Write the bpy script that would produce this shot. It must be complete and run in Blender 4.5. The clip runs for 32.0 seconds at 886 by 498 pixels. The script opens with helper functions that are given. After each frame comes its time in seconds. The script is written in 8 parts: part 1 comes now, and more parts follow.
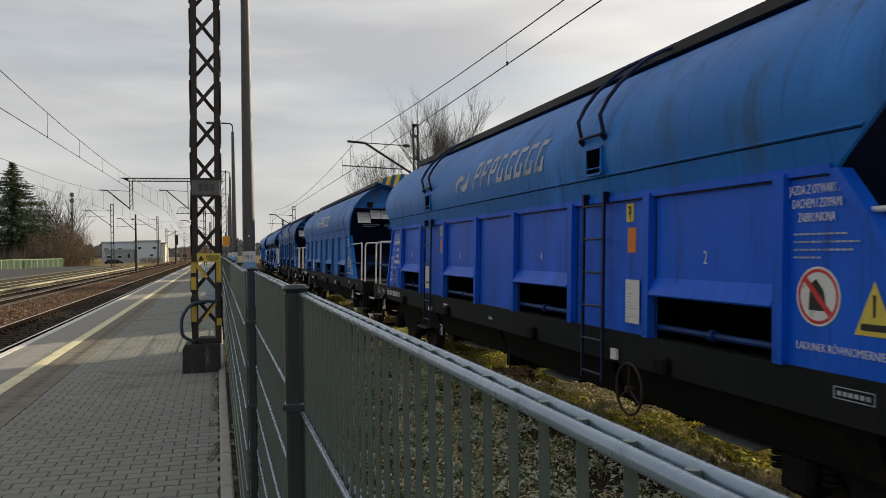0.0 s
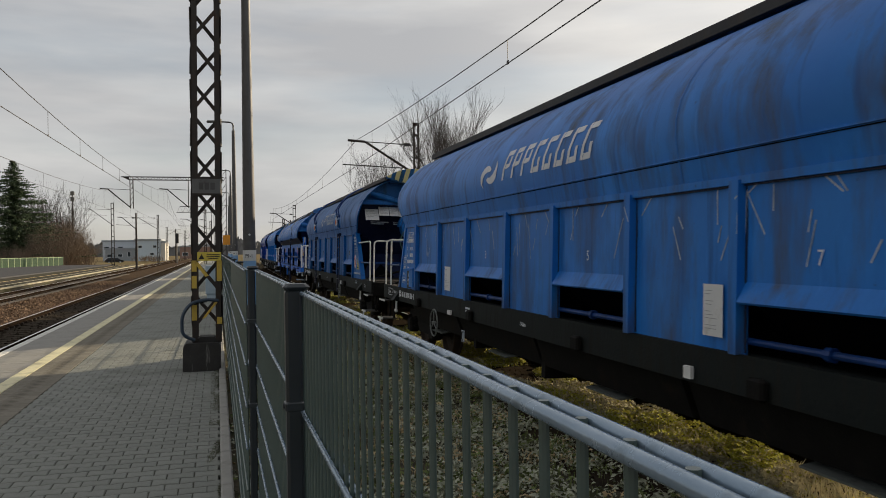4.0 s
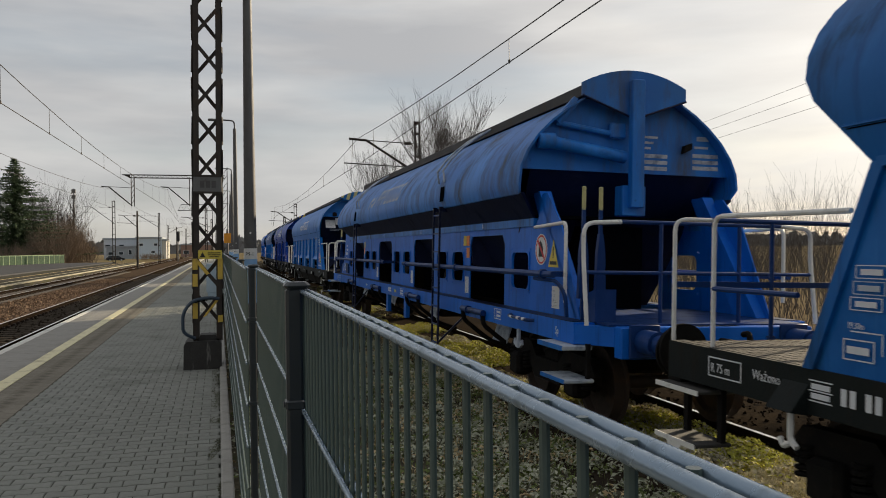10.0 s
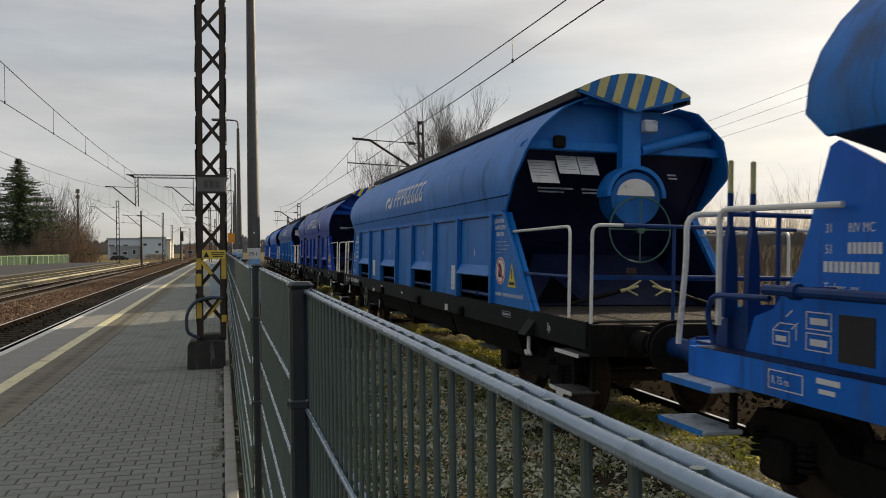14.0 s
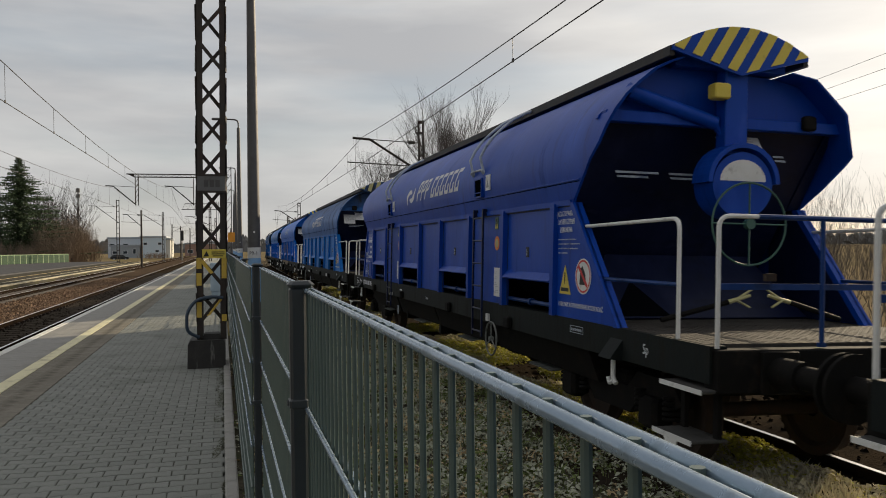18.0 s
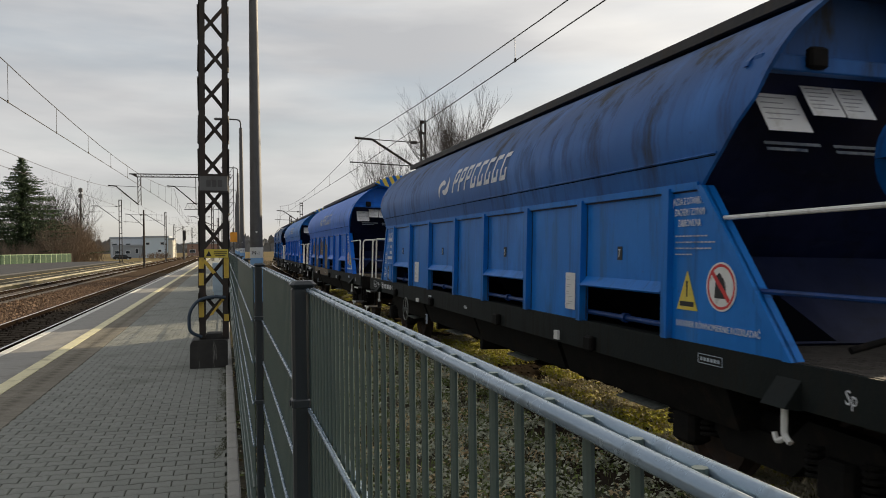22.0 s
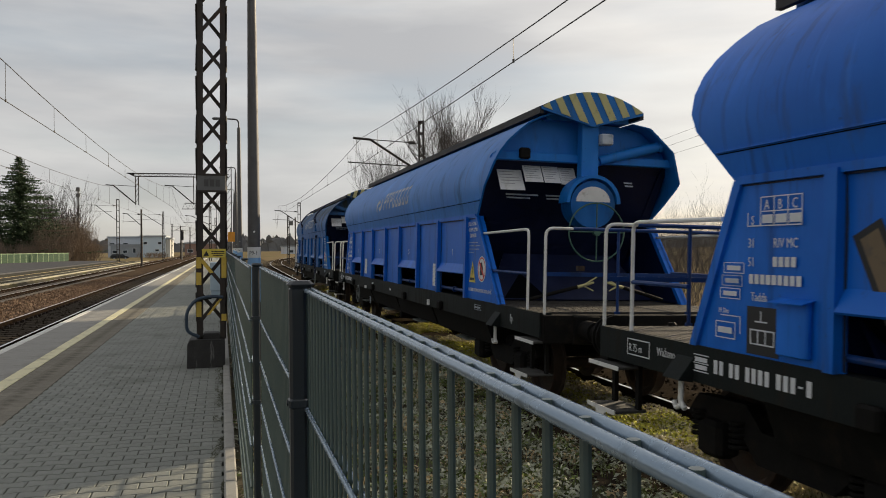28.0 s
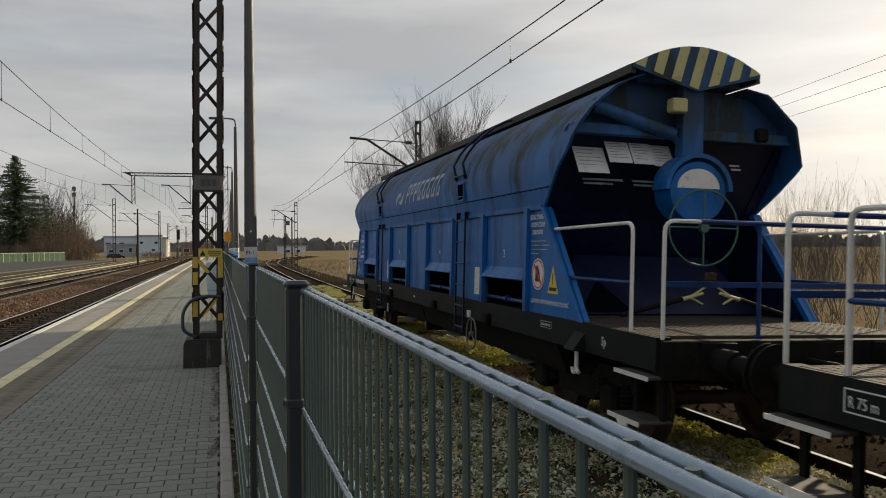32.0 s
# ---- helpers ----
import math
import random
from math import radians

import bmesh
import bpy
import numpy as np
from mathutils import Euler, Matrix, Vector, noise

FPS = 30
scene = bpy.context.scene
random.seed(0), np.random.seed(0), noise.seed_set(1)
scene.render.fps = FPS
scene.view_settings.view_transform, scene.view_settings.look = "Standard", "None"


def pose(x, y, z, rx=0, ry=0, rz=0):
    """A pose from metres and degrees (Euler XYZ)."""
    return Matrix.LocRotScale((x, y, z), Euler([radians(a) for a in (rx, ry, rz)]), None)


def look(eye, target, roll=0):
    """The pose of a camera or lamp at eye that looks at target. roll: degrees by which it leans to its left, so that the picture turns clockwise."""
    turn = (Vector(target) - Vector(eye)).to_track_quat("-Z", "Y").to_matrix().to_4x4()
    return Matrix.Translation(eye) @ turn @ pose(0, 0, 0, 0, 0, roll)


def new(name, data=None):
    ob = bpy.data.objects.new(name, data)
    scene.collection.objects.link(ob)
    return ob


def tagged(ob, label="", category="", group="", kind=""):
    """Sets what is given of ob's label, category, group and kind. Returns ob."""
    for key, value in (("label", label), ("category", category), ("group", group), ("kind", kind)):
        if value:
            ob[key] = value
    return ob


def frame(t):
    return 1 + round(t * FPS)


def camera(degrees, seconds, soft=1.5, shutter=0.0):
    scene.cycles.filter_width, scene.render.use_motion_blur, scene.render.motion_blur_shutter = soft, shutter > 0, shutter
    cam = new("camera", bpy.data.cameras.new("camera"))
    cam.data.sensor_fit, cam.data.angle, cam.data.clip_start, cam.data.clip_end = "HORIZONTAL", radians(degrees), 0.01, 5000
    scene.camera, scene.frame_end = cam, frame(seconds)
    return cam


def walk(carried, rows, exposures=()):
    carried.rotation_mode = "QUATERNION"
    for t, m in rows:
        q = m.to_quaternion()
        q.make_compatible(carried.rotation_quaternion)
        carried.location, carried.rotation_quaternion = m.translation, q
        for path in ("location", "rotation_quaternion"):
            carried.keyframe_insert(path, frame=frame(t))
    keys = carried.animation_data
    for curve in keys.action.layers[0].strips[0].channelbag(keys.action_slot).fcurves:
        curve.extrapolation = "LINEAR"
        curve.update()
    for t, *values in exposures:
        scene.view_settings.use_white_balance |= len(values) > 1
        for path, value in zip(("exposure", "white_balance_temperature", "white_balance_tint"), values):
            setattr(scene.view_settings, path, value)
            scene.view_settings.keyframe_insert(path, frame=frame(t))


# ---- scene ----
# A goods train of blue covered hopper wagons rolls past a platform; the eye rests at the platform fence.
FOV = 57.47
EYE_Z = 1.70
AIM = [
    (0, 90.026, 0.975, -15.637), (0.5, 90.005, 1.007, -15.633), (1, 89.992, 1.015, -15.642), (1.5, 89.993, 0.986, -15.647),
    (2, 89.992, 0.949, -15.655), (2.5, 89.988, 0.918, -15.690), (3, 89.977, 0.915, -15.683), (3.5, 89.964, 0.931, -15.636),
    (5.5, 89.925, 0.855, -15.547), (6, 89.922, 0.847, -15.529), (6.5, 89.917, 0.822, -15.509), (7, 89.911, 0.789, -15.487),
    (7.5, 89.901, 0.781, -15.480), (8, 89.895, 0.794, -15.512), (8.5, 89.895, 0.797, -15.553), (9, 89.890, 0.783, -15.585),
    (9.5, 89.879, 0.749, -15.600), (10, 89.871, 0.753, -15.547), (10.5, 89.865, 0.780, -15.461), (11, 89.864, 0.752, -15.457),
    (11.5, 89.865, 0.720, -15.493), (12, 89.866, 0.717, -15.488), (12.5, 89.867, 0.713, -15.467), (13, 89.866, 0.725, -15.433),
    (13.5, 89.858, 0.761, -15.366), (14, 89.849, 0.791, -15.302), (14.5, 89.847, 0.794, -15.272), (16.5, 89.826, 0.784, -15.415),
    (17, 89.813, 0.782, -15.394), (17.5, 89.806, 0.781, -15.323), (18, 89.809, 0.754, -15.291), (18.5, 89.812, 0.710, -15.341),
    (19, 89.811, 0.695, -15.407), (19.5, 89.810, 0.697, -15.466), (20, 89.811, 0.694, -15.483), (20.5, 89.808, 0.709, -15.388),
    (21, 89.804, 0.725, -15.244), (21.5, 89.807, 0.721, -15.163), (22, 89.808, 0.728, -15.138), (22.5, 89.806, 0.740, -15.112),
    (23, 89.806, 0.737, -15.082), (23.5, 89.811, 0.707, -15.095), (24, 89.818, 0.675, -15.148), (24.5, 89.818, 0.679, -15.144),
    (25, 89.814, 0.700, -15.069), (25.5, 89.813, 0.704, -15.026), (27.5, 89.828, 0.597, -15.241), (28, 89.833, 0.555, -15.295),
    (28.5, 89.832, 0.534, -15.361), (29, 89.833, 0.529, -15.395), (29.5, 89.841, 0.514, -15.388), (30, 89.838, 0.529, -15.367),
    (30.5, 89.840, 0.528, -15.370), (31, 89.846, 0.493, -15.413), (31.5, 89.839, 0.474, -15.481), (32, 89.833, 0.464, -15.529),
]
cam = camera(FOV, 32.0, soft=0.95, shutter=0.12)
EXPOSURES = [(0.0, 0.47), (2.0, 0.46), (3.0, 0.24), (3.6, 0.26), (4.6, 0.46), (6.0, 0.44), (7.0, 0.34), (8.0, 0.46), (9.0, 0.46), (10.0, 0.34), (11.0, 0.52), (12.0, 0.46), (13.0, 0.46), (14.0, 0.38), (15.2, 0.46),
             (17.0, 0.46), (18.0, 0.34), (19.0, 0.46), (20.0, 0.46), (21.0, 0.41), (22.0, 0.51), (23.0, 0.46), (24.0, 0.46), (25.0, 0.26), (26.2, 0.41), (28.0, 0.43), (29.0, 0.6), (30.0, 0.46), (31.0, 0.46), (32.0, 0.28)]
walk(cam, [(t, pose(0, 0, EYE_Z, rx, ry, rz)) for t, rx, ry, rz in AIM], EXPOSURES)

# ---- light ----
SUN_AZ, SUN_EL = radians(60), radians(18.5)
SUN_DIR = Vector((math.sin(SUN_AZ) * math.cos(SUN_EL), math.cos(SUN_AZ) * math.cos(SUN_EL), math.sin(SUN_EL)))
sun = new("sun", bpy.data.lights.new("sun", "SUN"))
sun.data.energy, sun.data.angle, sun.data.color = 5.0, radians(0.8), (1.0, 0.83, 0.58)
sun.matrix_world = look(SUN_DIR * 50, (0, 0, 0))


def make_world():
    world = bpy.data.worlds.new("world")
    scene.world = world
    world.use_nodes = True
    nt = world.node_tree
    nt.nodes.clear()
    N = nt.nodes.new
    out, bg, sky = N("ShaderNodeOutputWorld"), N("ShaderNodeBackground"), N("ShaderNodeTexSky")
    sky.sky_type, sky.sun_disc, sky.sun_elevation, sky.sun_rotation = "NISHITA", False, SUN_EL, SUN_AZ
    dim = N("ShaderNodeVectorMath")
    dim.operation = "SCALE"
    dim.inputs["Scale"].default_value = 0.09
    nt.links.new(sky.outputs[0], dim.inputs[0])
    # a broken sheet of thin grey cloud, brighter round the sun
    co, mp, ns, rp = N("ShaderNodeTexCoord"), N("ShaderNodeMapping"), N("ShaderNodeTexNoise"), N("ShaderNodeValToRGB")
    mp.inputs["Scale"].default_value = (1.0, 1.0, 5.5)
    mp.inputs["Rotation"].default_value = (0.09, -0.06, 0.4)
    ns.inputs["Scale"].default_value, ns.inputs["Detail"].default_value, ns.inputs["Roughness"].default_value = 1.9, 6, 0.5
    rp.color_ramp.elements[0].position, rp.color_ramp.elements[1].position = 0.30, 0.56
    rp.color_ramp.elements[0].color, rp.color_ramp.elements[1].color = (0.45, 0.45, 0.45, 1), (0.93, 0.93, 0.93, 1)
    nt.links.new(co.outputs["Generated"], mp.inputs[0])
    nt.links.new(mp.outputs[0], ns.inputs[0])
    nt.links.new(ns.outputs[0], rp.inputs[0])
    ns2, rp2 = N("ShaderNodeTexNoise"), N("ShaderNodeValToRGB")
    ns2.inputs["Scale"].default_value, ns2.inputs["Detail"].default_value = 3.4, 5
    nt.links.new(mp.outputs[0], ns2.inputs[0])
    rp2.color_ramp.elements[0].position, rp2.color_ramp.elements[1].position = 0.35, 0.68
    rp2.color_ramp.elements[0].color, rp2.color_ramp.elements[1].color = (0.475, 0.472, 0.478, 1), (0.66, 0.65, 0.635, 1)
    nt.links.new(ns2.outputs[0], rp2.inputs[0])
    dot = N("ShaderNodeVectorMath")
    dot.operation = "DOT_PRODUCT"
    nrm = N("ShaderNodeVectorMath")
    nrm.operation = "NORMALIZE"
    nt.links.new(co.outputs["Generated"], nrm.inputs[0])
    nt.links.new(nrm.outputs[0], dot.inputs[0])
    dot.inputs[1].default_value = tuple(SUN_DIR)
    glow = N("ShaderNodeValToRGB")
    glow.color_ramp.interpolation = "EASE"
    glow.color_ramp.elements[0].position, glow.color_ramp.elements[1].position = 0.70, 1.0
    glow.color_ramp.elements[0].color, glow.color_ramp.elements[1].color = (0, 0, 0, 1), (0.38, 0.34, 0.28, 1)
    nt.links.new(dot.outputs["Value"], glow.inputs[0])
    add = N("ShaderNodeVectorMath")
    add.operation = "ADD"
    nt.links.new(rp2.outputs[0], add.inputs[0])
    nt.links.new(glow.outputs[0], add.inputs[1])
    mix = N("ShaderNodeMix")
    mix.data_type = "RGBA"
    nt.links.new(rp.outputs[0], mix.inputs["Factor"])
    nt.links.new(dim.outputs[0], mix.inputs[6])
    nt.links.new(add.outputs[0], mix.inputs[7])
    # the sky away from the sun is duller
    dull, scale = N("ShaderNodeMapRange"), N("ShaderNodeVectorMath")
    dull.interpolation_type, scale.operation = "SMOOTHSTEP", "SCALE"
    dull.inputs[1].default_value, dull.inputs[2].default_value = -0.75, 0.45
    dull.inputs[3].default_value, dull.inputs[4].default_value = 0.84, 1.0
    nt.links.new(dot.outputs["Value"], dull.inputs[0])
    nt.links.new(mix.outputs[2], scale.inputs[0])
    nt.links.new(dull.outputs[0], scale.inputs["Scale"])
    nt.links.new(scale.outputs[0], bg.inputs[0])
    bg.inputs[1].default_value = 0.81
    nt.links.new(bg.outputs[0], out.inputs[0])


make_world()


# ---- materials ----
def material(name, color, rough=0.6, metal=0.0, color2=None, scale=4.0, contrast=0.25, grime=None, grime_amount=0.0,
             grime_scale=1.2, streak=0.0, bump=0.0, bump_scale=60.0, island=0.0, spec=0.5, coords="Object", grime_top=None, stretch=None):
    """A painted, weathered or natural surface: two tones of the base, stains with soft edges, grain and relief."""
    m = bpy.data.materials.new(name)
    m.use_nodes = True
    nt = m.node_tree
    N, L = nt.nodes.new, nt.links.new
    b = nt.nodes["Principled BSDF"]
    b.inputs["Roughness"].default_value, b.inputs["Metallic"].default_value = rough, metal
    b.inputs["Specular IOR Level"].default_value = 0.0 if rough >= 0.89 else spec
    co = N("ShaderNodeTexCoord")
    src = co.outputs[coords]
    if stretch:
        mp = N("ShaderNodeMapping")
        mp.inputs["Scale"].default_value = stretch
        L(src, mp.inputs[0])
        src = mp.outputs[0]
    n1 = N("ShaderNodeTexNoise")
    n1.inputs["Scale"].default_value, n1.inputs["Detail"].default_value, n1.inputs["Roughness"].default_value = scale, 8, 0.62
    L(src, n1.inputs[0])
    ramp = N("ShaderNodeValToRGB")
    ramp.color_ramp.elements[0].position, ramp.color_ramp.elements[1].position = 0.5 - contrast, 0.5 + contrast
    c2 = color2 or tuple(min(1, c * 1.35) for c in color)
    ramp.color_ramp.elements[0].color, ramp.color_ramp.elements[1].color = (*color, 1), (*c2, 1)
    L(n1.outputs[0], ramp.inputs[0])
    col = ramp.outputs[0]
    if grime:
        n2 = N("ShaderNodeTexNoise")
        n2.inputs["Scale"].default_value, n2.inputs["Detail"].default_value, n2.inputs["Roughness"].default_value = grime_scale, 9, 0.68
        if streak:
            mp = N("ShaderNodeMapping")
            mp.inputs["Scale"].default_value = (streak, streak, 0.35)
            L(src, mp.inputs[0])
            L(mp.outputs[0], n2.inputs[0])
        else:
            L(src, n2.inputs[0])
        r2 = N("ShaderNodeValToRGB")
        r2.color_ramp.elements[0].position, r2.color_ramp.elements[1].position = 0.70 - 0.45 * grime_amount, 0.86 - 0.30 * grime_amount
        L(n2.outputs[0], r2.inputs[0])
        fac = r2.outputs[0]
        if grime_top:
            sep, mr, ad = N("ShaderNodeSeparateXYZ"), N("ShaderNodeMapRange"), N("ShaderNodeMath")
            L(co.outputs["Object"], sep.inputs[0])
            L(sep.outputs[2], mr.inputs[0])
            mr.inputs[1].default_value, mr.inputs[2].default_value = grime_top[0], grime_top[1]
            mr.inputs[3].default_value, mr.inputs[4].default_value = 0.0, grime_top[2]
            ns = N("ShaderNodeMath")
            ns.operation = "MULTIPLY"
            L(mr.outputs[0], ns.inputs[0])
            L(n1.outputs[0], ns.inputs[1])
            ad.operation, ad.use_clamp = "ADD", True
            L(fac, ad.inputs[0])
            L(ns.outputs[0], ad.inputs[1])
            fac = ad.outputs[0]
        mx = N("ShaderNodeMix")
        mx.data_type = "RGBA"
        L(fac, mx.inputs["Factor"])
        L(col, mx.inputs[6])
        mx.inputs[7].default_value = (*grime, 1)
        col = mx.outputs[2]
        rr = N("ShaderNodeMapRange")
        L(fac, rr.inputs[0])
        rr.inputs[3].default_value, rr.inputs[4].default_value = rough, min(0.95, rough + 0.25)
        L(rr.outputs[0], b.inputs["Roughness"])
    if island:
        geo, oi = N("ShaderNodeNewGeometry"), N("ShaderNodeObjectInfo")
        s, w, hv = N("ShaderNodeMath"), N("ShaderNodeMapRange"), N("ShaderNodeHueSaturation")
        s.operation = "ADD"
        L(geo.outputs["Random Per Island"], s.inputs[0])
        L(oi.outputs["Random"], s.inputs[1])
        L(s.outputs[0], w.inputs[0])
        w.inputs[2].default_value = 2.0
        w.inputs[3].default_value, w.inputs[4].default_value = 1 - island, 1 + island
        L(w.outputs[0], hv.inputs["Value"])
        L(col, hv.inputs["Color"])
        col = hv.outputs[0]
    L(col, b.inputs["Base Color"])
    if bump:
        n3, bp = N("ShaderNodeTexNoise"), N("ShaderNodeBump")
        n3.inputs["Scale"].default_value, n3.inputs["Detail"].default_value = bump_scale, 5
        L(src, n3.inputs[0])
        L(n3.outputs[0], bp.inputs["Height"])
        bp.inputs["Strength"].default_value, bp.inputs["Distance"].default_value = bump, 0.02
        L(bp.outputs[0], b.inputs["Normal"])
    return m


def paint(name, c, c2, grime=(0.05, 0.045, 0.04), amount=0.35, top=None, rough=0.45, spec=0.27):
    """Wagon paint: two tones, soot, chalky patches, thin runs down the sheet, small scuffs and shallow dents."""
    m = material(name, c, rough, 0.0, c2, 0.8, 0.28, grime, amount, 1.3, 2.0, 0.16, 3.0, spec=spec, grime_top=top)
    nt = m.node_tree
    N, L = nt.nodes.new, nt.links.new
    b = nt.nodes["Principled BSDF"]
    col = b.inputs["Base Color"].links[0].from_socket
    co = N("ShaderNodeTexCoord")
    for stretch, scale, lo, hi, tone, most in (((1, 1, 0.5), 1.6, 0.52, 0.75, [min(1, 0.02 + 1.35 * v) for v in c2], 0.55), ((1.5, 9, 0.5), 1.2, 0.56, 0.72, [0.35 * v for v in c], 0.6),
                                               ((1, 6, 0.35), 2.2, 0.63, 0.78, [0.05 + 1.2 * v for v in c2], 0.4), ((1, 1, 1), 14, 0.67, 0.74, [0.02, 0.022, 0.028], 0.45)):
        mp, ns, rp, mx = N("ShaderNodeMapping"), N("ShaderNodeTexNoise"), N("ShaderNodeMapRange"), N("ShaderNodeMix")
        mp.inputs["Scale"].default_value = stretch
        L(co.outputs["Object"], mp.inputs[0])
        ns.inputs["Scale"].default_value, ns.inputs["Detail"].default_value, ns.inputs["Roughness"].default_value = scale, 7, 0.6
        L(mp.outputs[0], ns.inputs[0])
        L(ns.outputs[0], rp.inputs[0])
        rp.inputs[1].default_value, rp.inputs[2].default_value, rp.inputs[4].default_value = lo, hi, most
        mx.data_type = "RGBA"
        L(rp.outputs[0], mx.inputs["Factor"])
        L(col, mx.inputs[6])
        mx.inputs[7].default_value = (*tone, 1)
        col = mx.outputs[2]
    L(col, b.inputs["Base Color"])
    return m


M = {
    "steel_black": material("black_steel", (0.005, 0.005, 0.005), 0.78, 0.0, (0.012, 0.011, 0.010), 6, 0.3, (0.028, 0.021, 0.016), 0.35, 3, 0, 0.15, 40, spec=0.12),
    "sill": material("sill_paint", (0.006, 0.009, 0.010), 0.65, 0.0, (0.012, 0.016, 0.015), 3, 0.3, (0.024, 0.021, 0.017), 0.4, 2.2, 3.0, 0.12, 30, spec=0.15),
    # Dirt and corner shade in one dark colour.
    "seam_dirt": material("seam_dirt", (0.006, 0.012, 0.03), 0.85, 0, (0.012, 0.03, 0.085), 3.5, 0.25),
    "roof": material("roof_sheet", (0.022, 0.023, 0.026), 0.62, 0.0, (0.048, 0.046, 0.046), 2.5, 0.3, (0.075, 0.062, 0.052), 0.4, 1.6, 2.0, 0.2, 14, spec=0.3),
    "rust": material("rusty_steel", (0.024, 0.017, 0.013), 0.8, 0.2, (0.052, 0.033, 0.023), 9, 0.3, (0.08, 0.042, 0.025), 0.4, 5, 0, 0.3, 90),
    "rail_top": material("polished_rail", (0.66, 0.65, 0.64), 0.3, 0.9, (0.78, 0.77, 0.76), 5),
    "rail_side": material("sooty_rail_side", (0.012, 0.009, 0.007), 0.95, 0, (0.028, 0.019, 0.013), 9, 0.3, spec=0.15),
    "white": material("white_paint", (0.62, 0.62, 0.6), 0.55, 0, (0.78, 0.78, 0.76), 5, 0.3, (0.22, 0.2, 0.17), 0.3, 6),
    "letter": material("lettering_white", (0.55, 0.58, 0.62), 0.6, 0, (0.74, 0.76, 0.78), 7, 0.3, (0.2, 0.26, 0.36), 0.25, 8),
    "faded": material("faded_lettering", (0.34, 0.40, 0.48), 0.65, 0, (0.52, 0.56, 0.6), 4, 0.3, (0.08, 0.12, 0.2), 0.5, 5),
    "paper": material("paper", (0.62, 0.63, 0.63), 0.7, 0, (0.72, 0.72, 0.71), 6, 0.3, (0.40, 0.38, 0.33), 0.28, 4),
    "ink": material("print_grey", (0.24, 0.24, 0.25), 0.7),
    "yellow": material("yellow_paint", (0.62, 0.48, 0.05), 0.5, 0, (0.72, 0.58, 0.1), 5, 0.3, (0.2, 0.15, 0.06), 0.3, 6),
    "stripe": material("faded_yellow_stripe", (0.42, 0.40, 0.17), 0.55, 0, (0.52, 0.48, 0.24), 5, 0.3, (0.16, 0.14, 0.09), 0.35, 6),
    "red": material("red_paint", (0.48, 0.03, 0.03), 0.5),
    "orange": material("orange_paint", (0.6, 0.17, 0.02), 0.5),
    "black": material("black_print", (0.012, 0.012, 0.013), 0.6),
    "wheel_green": material("handwheel_green", (0.03, 0.09, 0.075), 0.5, 0, (0.05, 0.13, 0.1), 6),
    "deck": material("grating_deck", (0.040, 0.037, 0.034), 0.78, 0.1, (0.085, 0.077, 0.068), 12, 0.3, (0.03, 0.027, 0.024), 0.4, 3, 0, 0.6, 45, spec=0.12),
    "tan": material("tan_spray", (0.125, 0.092, 0.055), 0.75, 0, (0.19, 0.14, 0.085), 3, 0.3, (0.05, 0.06, 0.075), 0.4, 4),
    "tray": material("grey_tray_steel", (0.10, 0.115, 0.11), 0.7, 0.1, (0.15, 0.165, 0.155), 8, 0.3, (0.05, 0.05, 0.045), 0.4, 4),
    "tread": material("step_grating", (0.035, 0.035, 0.034), 0.75, 0.1, (0.07, 0.068, 0.062), 14, 0.3, (0.02, 0.018, 0.016), 0.4, 5),
    "wheel_grey": material("worn_wheel_paint", (0.12, 0.135, 0.125), 0.6, 0, (0.20, 0.21, 0.20), 6, 0.3, (0.06, 0.05, 0.04), 0.35, 8),
    # Near black paints the shade inside hollows, openings and gaps.
    "hollow_shade": material("shaded_hollow", (0.003, 0.0035, 0.005), 0.9, spec=0.1),
}
